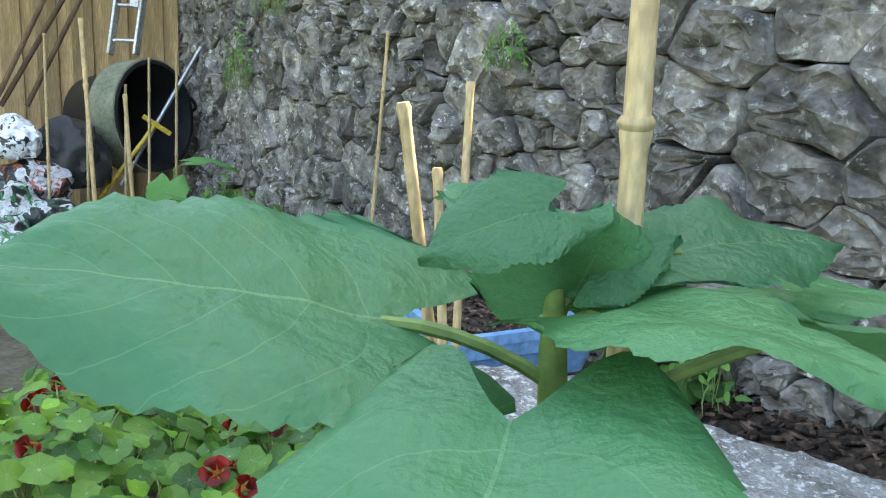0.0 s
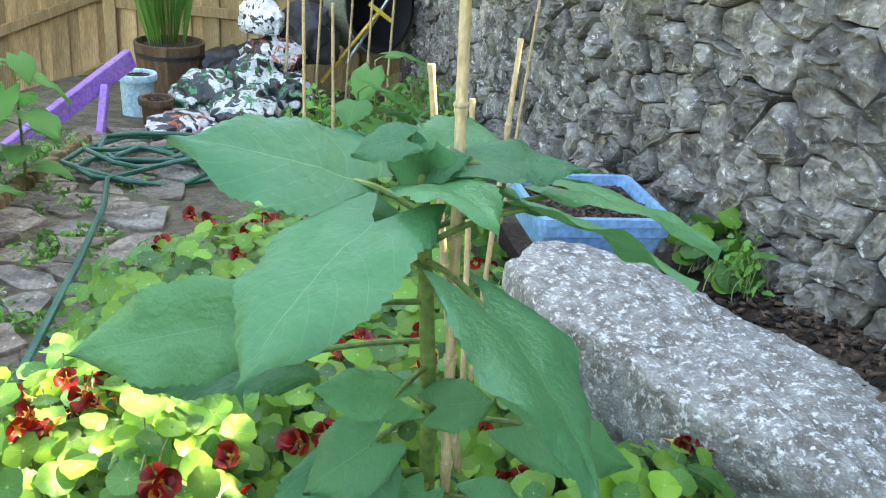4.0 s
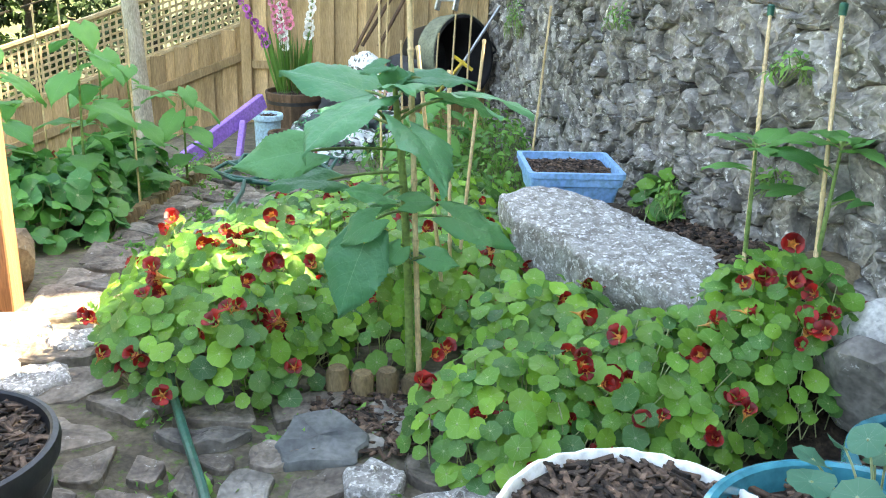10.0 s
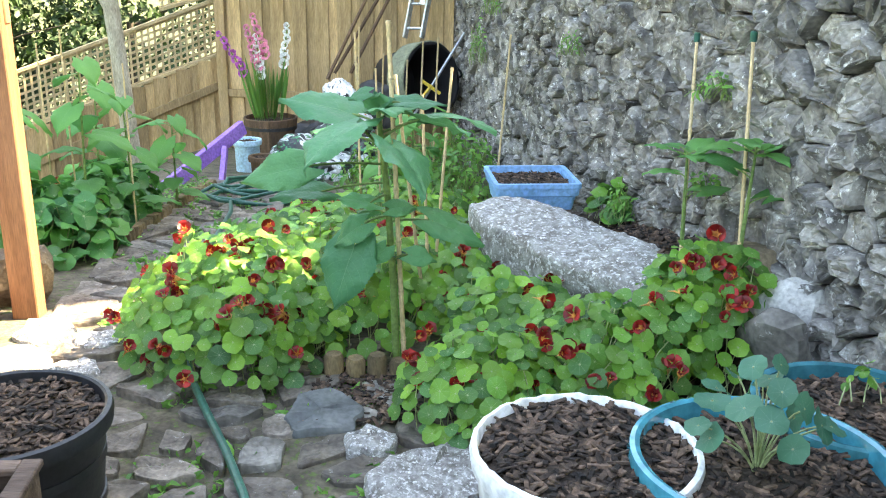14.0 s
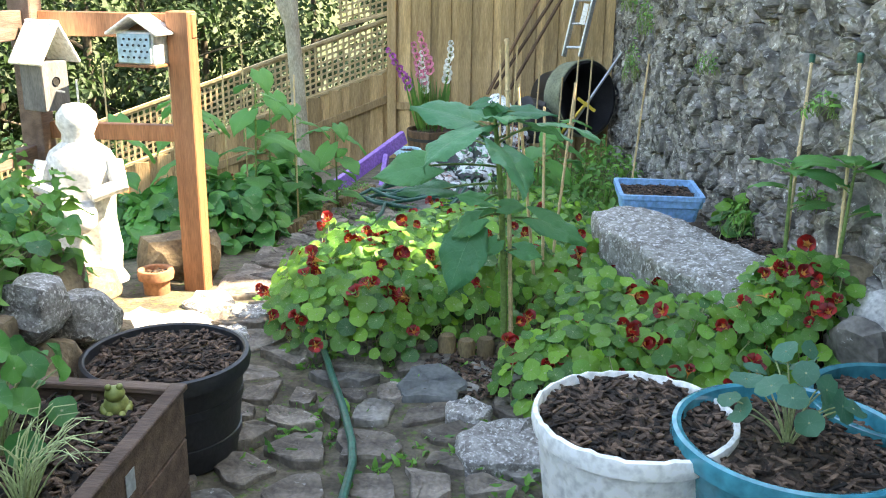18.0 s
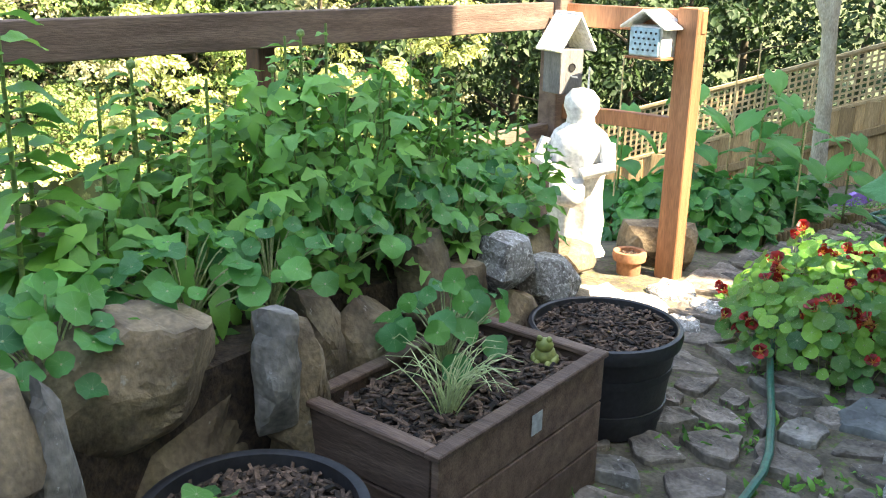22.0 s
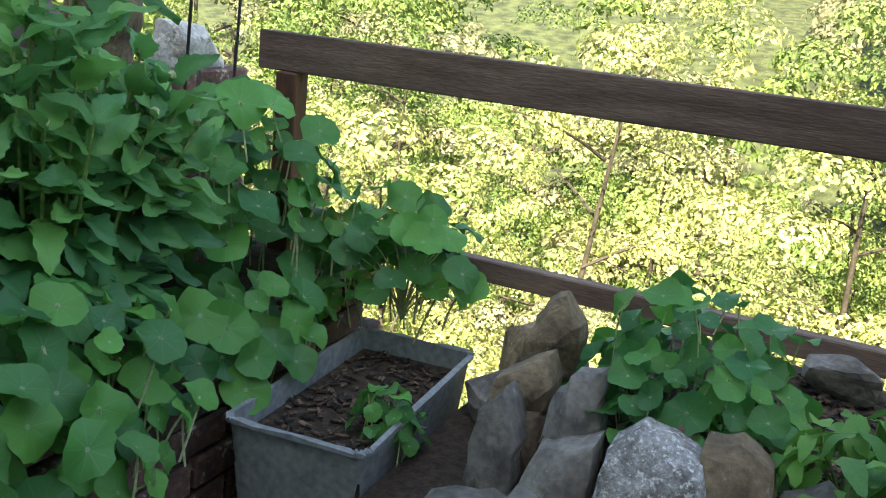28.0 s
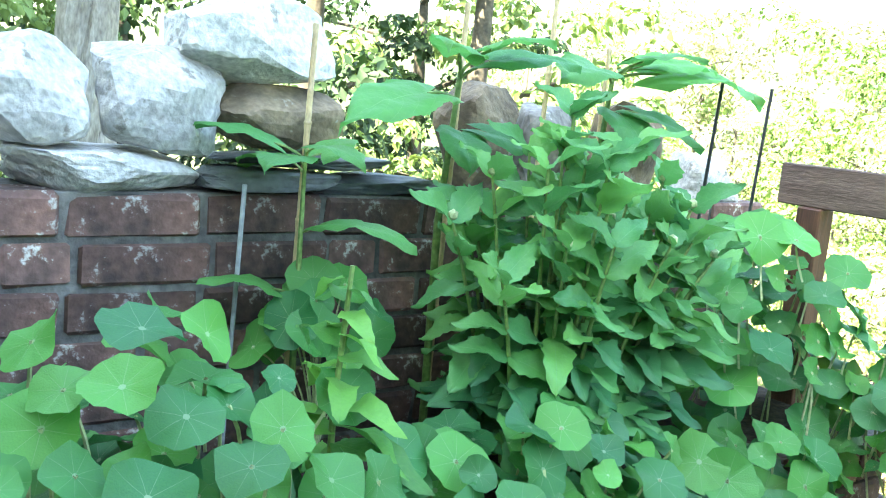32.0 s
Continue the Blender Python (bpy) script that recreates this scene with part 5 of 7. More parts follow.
def main_sunflower():
    o = (-.235, 2.50, 0)
    rng = np.random.RandomState(8)
    root = empty("sunflower_plant", pose(*o), "tall young sunflower plant with broad serrated leaves tied to a cane", "plant")
    spine = ((0, 0, 0), (-.01, .0, .3), (-.028, .005, .6), (-.043, .0, .75), (-.055, -.005, .86), (-.062, -.01, .925))
    part("stem", Geo().add(*tube(spine, [.012, .0115, .0108, .010, .008, .003], 12)), STEM, root, "ridged pale green stem")

    def S(z):
        for a, b in zip(spine, spine[1:]):
            if z <= b[2]:
                k = (z - a[2]) / (b[2] - a[2])
                break
        return Vector(o) + Vector(a).lerp(Vector(b), min(k, 1.0))

    for base, tip, w, sz, up, dr in (
            ((-.362, 2.545, .868), (-.600, 2.575, .915), .19, .84, (.02, -.42, 1), .10),
            ((-.358, 2.422, .862), (-.512, 2.220, .768), .20, .76, (-.50, -.40, 1), .2),
            ((-.517, 2.425, .733), (-.720, 2.455, .675), .125, .72, (.1, -.9, .55), .08),
            ((-.462, 2.511, .632), (-.632, 2.47, .622), .12, .66, (-.15, -.3, 1), .15),
            ((-.258, 2.275, .828), (-.172, 2.10, .715), .175, .78, (.55, -.25, .9), .22),
            ((-.175, 2.455, .872), (-.035, 2.252, .862), .10, .80, (.75, -.1, .8), .12),
            ((-.095, 2.515, .872), (.063, 2.390, .845), .10, .82, (.35, -.1, 1), .14),
            ((-.292, 2.462, .893), (-.243, 2.303, .910), .115, .86, (.1, -.25, 1), .22),
            ((-.322, 2.462, .950), (-.385, 2.472, .928), .062, .90, (-.2, -.55, 1), .2),
            ((-.235, 2.64, .885), (-.150, 2.80, .876), .12, .86, (.2, -.2, 1), .2),
            ((-.44, 2.69, .790), (-.515, 2.765, .775), .075, .78, (-.1, -.3, 1), .1),
            ((-.236, 2.475, .918), (-.078, 2.494, .908), .08, .90, (.1, -.35, 1), .12),
            ((-.283, 2.497, .885), (-.290, 2.452, .945), .115, .87, (-.35, -.8, -.3), .05),
            ((-.285, 2.475, .91), (-.245, 2.455, .935), .05, .90, (-.3, -.6, 1), .1),
            ((-.295, 2.485, .92), (-.285, 2.47, .95), .025, .91, (.2, -.9, .2), .05),
            ((-.295, 2.49, .92), (-.305, 2.505, .95), .025, .91, (-.2, .9, .2), .05),
            ((-.31, 2.44, .61), (-.43, 2.45, .625), .08, .62, (-.1, -.45, 1), .1),
            ((-.34, 2.44, .545), (-.435, 2.43, .475), .11, .55, (-.4, -.6, .8), .15),
            ((-.26, 2.45, .59), (-.175, 2.46, .59), .08, .55, (.2, -.6, 1), .15),
            ((-.30, 2.55, .56), (-.34, 2.66, .50), .10, .55, (-.1, .3, 1), .2),
            ((-.13, 2.47, .545), (.05, 2.48, .455), .12, .53, (.3, -.7, 1), .12),
            ((-.37, 2.44, .475), (-.44, 2.405, .27), .18, .45, (-.35, -.9, .35), .1),
            ((-.27, 2.43, .47), (-.31, 2.41, .42), .07, .42, (0, -.7, .8), .15),
            ((-.20, 2.44, .44), (-.11, 2.43, .42), .08, .40, (.1, -.7, .9), .15)):
        big_leaf(root, base, tip, w, o, rng, up, dr, S(sz))
    part("tie", Geo().add(*lathe([(.021, -.004), (.024, 0), (.021, .004), (.018, 0), (.021, -.004)], 14, pose(.01, 0, .42, 10, 0, 0))), HOSEM, root, "green garden tie")


main_sunflower()
cane((-.205, 2.50, -.05), (-.262, 2.488, 1.16), .0078, "thick bamboo cane beside the tall sunflower")
cane((-.10, 2.76, -.05), (-.225, 2.871, .952), .0065, "short split bamboo cane beside the sunflower")
cane((-.09, 2.90, -.05), (-.12, 3.013, .862), .006, "short bamboo cane beside the sunflower")
cane((-.08, 3.02, -.05), (.006, 3.189, .94), .006, "bamboo cane among nasturtiums")
cane((-.33, 4.6, -.2), (-.36, 4.62, .95), .006)
cane((-.22, 4.7, -.2), (-.25, 4.72, .75), .006)
cane((.40, 4.60, -.1), (.466, 4.619, .944), .006, "bamboo cane leaning by the stone wall")
cane((.76, 2.62, .3), (.875, 2.98, 1.07), .0065, "bamboo cane with a green cap", True)
cane((.885, 2.42, .3), (.93, 2.62, 1.105), .0065, "bamboo cane with a green cap", True)


def sunflower(at, h, n, size, seed, label="young sunflower plant with heart-shaped leaves", top_only=False, group="young sunflowers"):
    rng = np.random.RandomState(seed)
    root = empty("sunflower_plant", pose(*at), label, "plant", group)
    lean = Vector((rng.uniform(-.05, .05), rng.uniform(-.05, .05), 1))
    part("stem", Geo().add(*tube([lean * (h * t) for t in (0, .3, .6, 1)], [.008, .0075, .006, .004], 8)), STEM, root)
    for i in range(n):
        t = (.90 + .10 * i / n if i > 1 else .55 + .2 * i) if top_only == "whorl" else .45 + .55 * i / max(n - 1, 1) if top_only else .2 + .8 * i / max(n - 1, 1)
        a = i * 2.4 + rng.uniform(-.3, .3)
        L = size * (1.15 - .55 * abs(t - .6)) * rng.uniform(.8, 1.15)
        st = lean * (h * t)
        out = Vector((math.cos(a), math.sin(a), 0))
        b = st + out * L * .4 + Vector((0, 0, L * .15))
        y = (out + Vector((0, 0, rng.uniform(.1, .6) if top_only == "whorl" else rng.uniform(-.35, .2) if top_only else rng.uniform(-.6, .1)))).normalized()
        x = y.cross(Vector((0, 0, 1))).normalized()
        m = Matrix((x, y, x.cross(y))).transposed().to_4x4() @ Matrix.Scale(L, 4)
        m.translation = b
        part("leaf", HEART_ME[rng.randint(6)], SUNF, root, m=m)
        part("leaf_stalk", Geo().add(*tube(bez(st, (st + b) / 2 + Vector((0, 0, .01)), b, 3), .0025, 5)), STEM, root)
    return root


sunflower((.775, 2.66, .36), .36, 7, .12, 31, "small sunflower plant tied to a cane by the wall", "whorl")
sunflower((.895, 2.46, .36), .42, 8, .14, 32, "small sunflower plant tied to a cane by the wall", "whorl")

for y, z, r in ((4.42, .93, .07), (2.75, .95, .06), (6.6, 1.1, .18), (7.2, .7, .2), (7.6, 1.25, .2), (3.55, .32, .1), (2.75, .6, .05)):
    leafy("wall_plant", "small green plant growing out of the stone wall", "plant", [Dome(wall_x(y) - .07, y, .06, r, z - r, r * 1.6)], int(20 + r * 300), 0, .035, BUSHSET, int(y * 100), stem_mat=STEM, lean=(-.8, 0, 0))


# ---- path of broken stones ----
def path_centre(y):
    """The middle of the path by its distance along the garden."""
    if y < 2.2:
        return -.55
    return -.55 - .62 * smooth(2.2, 3.2, y) - .22 * smooth(3.2, 5.0, y) + .1 * smooth(5.0, 6.5, y)


def path_half(y):
    return .95 if y < 2.0 else .95 - .62 * smooth(2.0, 2.9, y)


path = empty("path", label="uneven path of broken grey-brown stones with moss between them", category="path", kind="structure")
rng = np.random.RandomState(77)
sites = []
tries = 0
while tries < 9000 and len(sites) < 290:
    tries += 1
    y = rng.uniform(-2.2, 6.9)
    x = rng.uniform(-1.5, 1.0)
    if abs(x - path_centre(y)) > path_half(y):
        continue
    need = .15 + .10 * noise.noise(Vector((x * 2.2, y * 2.2, 9)))
    if all(math.hypot(x - a, (y - b) * 1.25) > need for a, b in sites):
        sites.append((x, y))
for s, poly in zip(sites, cells(sites, (-1.6, -2.3, 1.1, 7.0), .022, 1.25)):
    if poly is None:
        continue
    shrink = rng.uniform(.70, .96)
    rel = [((a - s[0]) * shrink * rng.uniform(.9, 1.02), (b - s[1]) * shrink * rng.uniform(.9, 1.02)) for a, b in poly]
    lim = .19
    rel = [(max(-lim, min(lim, a)), max(-lim, min(lim, b))) for a, b in rel]
    v, f = stone_from(rel, rng.uniform(.02, .04), rng, .1, -.03, crisp=True)
    part("paving_stone", Geo().add(v, f), PAVE if rng.uniform() < .8 else ROCKG, path, smooth=False, m=pose(s[0], s[1], ground_z(*s) - .004, rng.uniform(-2, 2), rng.uniform(-2, 2), 0))

# moss and small weeds in the joints
g = Geo()
rng = np.random.RandomState(78)
for _ in range(13000):
    y = rng.uniform(-1.5, 6.5)
    x = path_centre(y) + rng.uniform(-1.05, 1.05) * path_half(y)
    if noise.noise(Vector((x * 3.1, y * 3.1, 5))) < 0:
        continue
    v, f, uv = OVAL[rng.randint(5)]
    m = turned(Vector(unit(rng)) * .8 + Vector((0, 0, .5)), rng.uniform(0, 6.28), rng.uniform(.014, .05), (x, y, ground_z(x, y) + .012))
    g.add(xf(m, v), f, uv)
tagged(part("weeds", g, BUSH), "small green weeds and moss between the paving stones", "weeds", kind="stuff")

sl = empty("slate_slab", pose(-.47, 2.17, .012, 2, 0, 8) @ Matrix.Diagonal((.8, .8, 1, 1)), "dark blue-grey slate slab at the edge of the bed", "paving slab")
v, f = stone_from([(-.13, -.12), (.10, -.13), (.16, .02), (.06, .17), (-.08, .16), (-.15, .0)], .03, np.random.RandomState(2), .05, -.02)
part("slab", Geo().add(v, f), SLATE, sl)
wsx = empty("white_stone", pose(-.33, 2.0, .0), "pale quartz stone set in the path", "stone")
v, f = stone_from([(-.07, -.06), (.05, -.07), (.08, .02), (.0, .07), (-.08, .04)], .045, np.random.RandomState(3), .3, -.02)
part("block", Geo().add(v, f), GRANITE, wsx)
bsx = empty("large_path_stone", pose(-.16, 1.80, .0, 0, 0, 15), "large pale rough stone in the path", "stone")
v, f = stone_from([(-.19, -.12), (.15, -.14), (.2, .02), (.1, .14), (-.1, .10), (-.2, .02)], .06, np.random.RandomState(4), .2, -.03)
part("block", Geo().add(v, f), GRANITE, bsx)

# ---- garden hose ----
hose = empty("garden_hose", pose(-.7, 2, 0), "dark green hose along the path, coiled at the back", "hose")
pts = [(-.56, -1.0, .045), (-.58, 0, .045), (-.6, 1.0, .045), (-.63, 1.6, .045), (-.655, 1.72, .045), (-.73, 1.95, .045), (-.82, 2.19, .045), (-.90, 2.41, .05), (-.95, 2.62, .1), (-1.03, 3.2, .1), (-1.05, 4.2, .0), (-1.1, 5.0, -.12), (-1.18, 5.6, -.22)]
rng = np.random.RandomState(4)
for k in range(60):
    a = k * .55
    r = .22 + .10 * math.sin(k * .37) + rng.uniform(-.025, .025)
    pts.append((-1.02 + .07 * math.sin(k * .21) + r * 1.25 * math.cos(a), 6.0 + .1 * math.cos(k * .16) + r * math.sin(a), -.27 + .015 * rng.uniform(0, 4)))
sm = []
for i in range(len(pts) - 1):
    a, b = Vector(pts[i]), Vector(pts[i + 1])
    sm += [a, (a + b) / 2]
part("tube", Geo().add(*tube([p - Vector((-.7, 2, 0)) for p in sm], .0125, 8)), HOSEM, hose)


# ---- log edging of the beds ----
def edging(points, label):
    root = empty("log_edging", pose(*points[0]), label, "edging")
    o = Vector(points[0])
    rng = np.random.RandomState(6)
    for a, b in zip(points, points[1:]):
        a, b = Vector(a), Vector(b)
        n = max(1, int((b - a).length / .065))
        for i in range(n):
            p = a + (b - a) * ((i + .5) / n) - o
            h = rng.uniform(.07, .095)
            part("log", Geo().add(*tube([(p.x, p.y, p.z - .08), (p.x, p.y, p.z + h - .012), (p.x, p.y, p.z + h)], [.033, .033, .026], 10)), BAMBOO_DULL, root)


BAMBOO_DULL = mat("edging_wood", (0.12, 0.085, 0.045), (0.22, 0.155, 0.08), 8, 0.9, 0.5, 50, (0.12, 0.13, 0.05), 0.0, stretch=(3, 3, 1))
edging([(-.48, 2.47, 0), (-.05, 2.44, 0)], "half-round log edging in front of the nasturtium bed")
edging([(-1.62, 4.2, -.14), (-1.55, 5.0, -.22), (-1.50, 5.8, -.30), (-1.44, 6.6, -.40)], "half-round log edging along the path")
grounded((-.50, 2.12, .0, 2.5), lambda x, y: ground_z(x, y) + .02, 43, 500, "bark_mulch", "bark mulch round the foot of the sunflower")


# ---- statue, bird house, insect house ----
def statue():
    prof = [(.001, 0), (.115, 0), (.12, .02), (.10, .06), (.105, .16), (.095, .28), (.10, .36), (.115, .44), (.125, .50), (.10, .56), (.055, .60), (.052, .63), (.068, .67), (.066, .71), (.04, .745), (.001, .755)]
    v, f = lathe(prof, 36)
    for i, p in enumerate(v):
        a = math.atan2(p[1], p[0])
        k = 1 + (.09 * math.sin(7 * a + p[2] * 6) if p[2] < .45 else .03 * math.sin(3 * a)) + .05 * noise.noise(Vector(p) * 9)
        v[i, 0] *= k
        v[i, 1] *= k * .8
    g = Geo().add(v, f)
    for s in (-1, 1):
        q = tube([(.11 * s, -.02, .52), (.135 * s, -.06, .43), (.05 * s, -.115, .40)], [.036, .034, .026], 10)
        g.add(*q)
    b, bf = rock(55, (.13, .10, .16), 2, 6, .03)
    g.add(b + (0, -.12, .33), bf)
    ob = part("statue", g, WHITEST, m=pose(-1.975, 2.83, .10, 0, 0, 12) @ Matrix.Diagonal((1.18, 1.1, 1.0, 1)))
    tagged(ob, "white painted draped garden statue standing among rocks", "statue")


statue()


GREYW = mat("grey_wood", (0.11, 0.11, 0.115), (0.18, 0.178, 0.18), 6, 0.8, 0.3, 50, stretch=(4, 4, 1))
DARKHOLE = mat("hole_dark", (0.01, 0.01, 0.01), (0.02, 0.02, 0.02), 6, 0.9, 0)
bh = empty("bird_house", pose(-2.17, 2.98, .80, 0, 0, 68), "grey wooden bird house with a white pitched roof on the post", "bird house")
part("body", Geo().add(*box((.13, .13, .20), .004, pose(0, 0, .10))), GREYW, bh)
part("roof", Geo().add(*beam((-.09, 0, .19), (.02, 0, .36), .19, .014)).add(*beam((.11, 0, .19), (.01, 0, .36), .19, .014)), WHITEST, bh, "white painted roof")
part("entrance_hole", Geo().add(*lathe([(.001, 0), (.018, 0), (.018, .004)], 16, pose(0, -.066, .12, 90, 0, 0))), DARKHOLE, bh)
part("perch", Geo().add(*tube([(0, -.065, .08), (0, -.11, .08)], .004, 8)), WHITEST, bh)
part("hanging_string", Geo().add(*tube([(.09, -.08, .12), (.09, -.08, -.02)], .005, 6)), WHITEST, bh)
ih = empty("insect_house", pose(-1.77, 3.05, .985, 0, 0, -10), "pale blue insect house with drilled holes and a white roof", "insect house")
part("body", Geo().add(*box((.17, .11, .13), .004, pose(0, 0, .07))), WHITEST, ih)
part("front", Geo().add(*box((.15, .012, .115), .002, pose(0, -.06, .07))), PALEBLUE, ih, "pale blue front panel")
for i in range(5):
    for j in range(4):
        part("hole", Geo().add(*lathe([(.001, 0), (.005, 0), (.005, .003)], 8, pose(-.052 + i * .026 + (j % 2) * .01, -.0665, .035 + j * .024, 90, 0, 0))), DARKHOLE, ih)
part("roof", Geo().add(*beam((-.12, 0, .125), (0, 0, .20), .17, .012)).add(*beam((.12, 0, .125), (0, 0, .20), .17, .012)), WHITEST, ih, "white pitched roof")
part("base", Geo().add(*box((.19, .13, .012), .002, pose(0, 0, 0))), POSTW, ih)

# clay pot and pale stones by the post
TERRA = mat("terracotta", (0.3, 0.13, 0.07), (0.42, 0.2, 0.11), 6, 0.85, 0.2, 60)
pot("terracotta_pot", "small terracotta pot with mulch by the post", (-1.78, 3.02, -.02), .075, .055, .13, TERRA, n_chips=30, seed=61)
for i, (x, y, s) in enumerate(((-1.52, 2.62, .24), (-1.32, 2.52, .20), (-1.72, 2.62, .22), (-1.50, 2.88, .22), (-1.86, 2.52, .16), (-1.28, 2.78, .16))):
    q = empty("flat_stone", pose(x, y, .0, 0, 0, i * 40), "pale flat stone in sunlight near the post", "stone", "pale flat stones")
    v, f = stone_from([(-s / 2, -s * .4), (s * .4, -s * .45), (s * .55, s * .1), (s * .1, s * .5), (-s * .5, s * .3)], .035, np.random.RandomState(i), .2, -.02)
    part("block", Geo().add(v, f), GRANITE, q)


# ---- the planted box, frog ----
def frog():
    g = Geo()
    for c, s in (((0, 0, .022), (.05, .055, .045)), ((0, -.012, .055), (.04, .036, .034)), ((-.013, -.018, .075), (.013, .013, .014)), ((.013, -.018, .075), (.013, .013, .014)),
                 ((-.025, .0, .012), (.022, .045, .024)), ((.025, .0, .012), (.022, .045, .024)), ((-.014, -.03, .008), (.014, .022, .016)), ((.014, -.03, .008), (.014, .022, .016))):
        v, f = ico(2)
        g.add(v * np.array(s) / 2 * 1.25 + np.array(c), f)
    m = mat("frog_glaze", (0.28, 0.33, 0.08), (0.4, 0.42, 0.14), 20, 0.4, 0.2, 60)
    tagged(part("frog_figure", g, m, m=pose(-1.125, 1.235, .355, 0, 0, 20)), "small yellow-green ceramic frog figure on the mulch", "figurine")


frog()
tag = empty("metal_label", pose(-.985, .985, .325, 0, 90, 0), "blank grey metal tag nailed to the planter box", "label")
part("plate", Geo().add(*box((.055, .045, .002), .001)), GREYP, tag)


def strappy(name, label, at, n, L, seed, material=None, spread=.5, r=.003):
    """A tuft of thin pale stems."""
    rng = np.random.RandomState(seed)
    root = empty(name, pose(*at), label, "plant")
    for i in range(n):
        a = rng.uniform(0, 6.28)
        q = Vector((math.cos(a), math.sin(a), 0)) * L * spread * rng.uniform(.3, 1)
        top = q + Vector((0, 0, L * rng.uniform(.6, 1)))
        bend = Vector((rng.uniform(-.3, .3), rng.uniform(-.3, .3), rng.uniform(-.1, .1))) * L
        pts = bez((q * .12), q * .2 + bend + Vector((0, 0, L * .5)), top, 5)
        pts.append(top + (q * .3 - bend * .5) + Vector((0, 0, rng.uniform(-.25, .1) * L)))
        part("shoot", Geo().add(*tube(pts, [r, r, r * .9, r * .8, r * .7, r * .6, r * .4], 5)), material or PALESTEM, root)
    return root


def stalked(name, label, at, n, size, h, spread, seed, face=(0, -.5, .8), r=.0022, meshes=None):
    """A nasturtium whose round leaves stand on long curved stalks from one root."""
    rng = np.random.RandomState(seed)
    root = empty(name, pose(*at), label, "plant")
    for i in range(n):
        a, q = i * 2.4 + rng.uniform(-.4, .4), math.sqrt((i + .5) / n)
        top = Vector((math.cos(a) * spread[0] * q, math.sin(a) * spread[1] * q, h * (1.05 - .75 * q * rng.uniform(.5, 1))))
        bend = Vector((top.x * .25, top.y * .25, top.z * .75))
        part("leaf_stalk", Geo().add(*tube(bez((0, 0, 0), bend, top, 6), [r * 1.3, r * 1.2, r, r, r, r * .9, r * .8], 5)), PALESTEM, root)
        nn = Vector(face) + Vector((math.cos(a) * .5, math.sin(a) * .5, 0)) + Vector(unit(rng)) * .6
        part("leaf", (meshes or ROUNDB_ME)[rng.randint(6)], NASTBP, root, m=turned(nn, rng.uniform(0, 6.28), size * rng.uniform(.7, 1.2), top))
    return root


strappy("pale_shoots", "tuft of thin pale tangled shoots in the planter box", (-1.13, .82, .35), 46, .19, 12, SHOOT, .7, .0019)
stalked("nasturtium_plant", "nasturtium with round leaves growing in the planter box", (-1.27, .99, .35), 28, .034, .27, (.15, .22), 51, (.5, -.4, .8))
BLUE_ME = [Geo().add(*q).mesh("nasturtium_leaf", NASTBLUE) for q in ROUND]
stalked("nasturtium_plant", "nasturtium with blue-green leaves in the turquoise pot", (.42, 1.20, .37), 18, .031, .25, (.14, .14), 52, meshes=BLUE_ME)
leafy("seedling_plant", "small nasturtium seedling in the black pot", "plant", [Dome(-1.22, .20, .07, .07, .33, .08)], 14, 0, .026, NASTSET, 53, 0)
leafy("seedling_plant", "small shoots in the dark teal pot", "plant", [Dome(.80, 1.50, .05, .05, .38, .14)], 10, 0, .014, NASTSET, 54, 0)
planter_box("low_wooden_box", "low brown wooden box in front of the rockery", (-1.22, -.06, 0), 80, .36, .24, .26, rows=2, seed=17)

# ---- left raised bed: bushy plants ----
BL = "bushy green plant with pointed leaves in the raised bed"
leafy("bushy_plant", BL, "plant", [Dome(-1.95, 1.22, .40, .60, .5, .52, .85)], 300, 420, .115, TRISET, 61, hang=.3, tilt=.6, stem_mat=STEM)
leafy("bushy_plant", BL, "plant", [Dome(-1.95, 1.86, .36, .38, .40, .36, .85)], 180, 160, .11, TRISET, 62, hang=.3, tilt=.6, stem_mat=STEM)
leafy("bushy_plant", BL, "plant", [Dome(-1.95, .55, .38, .38, .5, .30, .8)], 150, 130, .11, BUSHSET, 63, hang=.3, tilt=.6, stem_mat=STEM)
NL2 = "nasturtium with large round leaves spilling over the rockery"
for i, (x, y, n) in enumerate(((-1.66, .50, 26), (-1.64, .74, 30), (-1.66, 1.00, 30), (-1.66, 1.28, 30), (-1.68, 1.58, 28), (-1.72, 1.86, 20))):
    stalked("nasturtium_plant", NL2, (x, y, .50 - .04 * (y > 1.4)), n + 6, .031, .29, (.19, .20), 640 + i, (.35, -.2, 1))
stalked("nasturtium_plant", NL2, (-1.57, .11, .48), 40, .035, .30, (.14, .18), 660, (.35, -.2, 1))
stalked("nasturtium_plant", "nasturtium on the bark mulch", (-1.80, -.24, .50), 22, .036, .19, (.18, .20), 67, (.4, -.1, 1))
leafy("nasturtium_plant", "nasturtium on the bark mulch", "plant", [Dome(-2.05, -1.18, .27, .24, .44, .38, .85)], 130, 60, .04, BIGSET, 68, 0)
leafy("bushy_plant", "low leafy plant on the bark mulch", "plant", [Dome(-1.85, -.80, .18, .20, .5, .22)], 70, 30, .10, BUSHSET, 69, 0, stem_mat=STEM)
stalked("nasturtium_plant", "small nasturtium by the rail post", (-2.30, -.22, .50), 18, .042, .19, (.16, .13), 70, (.5, 0, 1))
leafy("seedling_plant", "seedling with notched leaves in the mulch", "plant", [Dome(-1.68, -.53, .05, .06, .5, .09)], 16, 0, .035, BUSHSET, 71, 0, stem_mat=STEM)


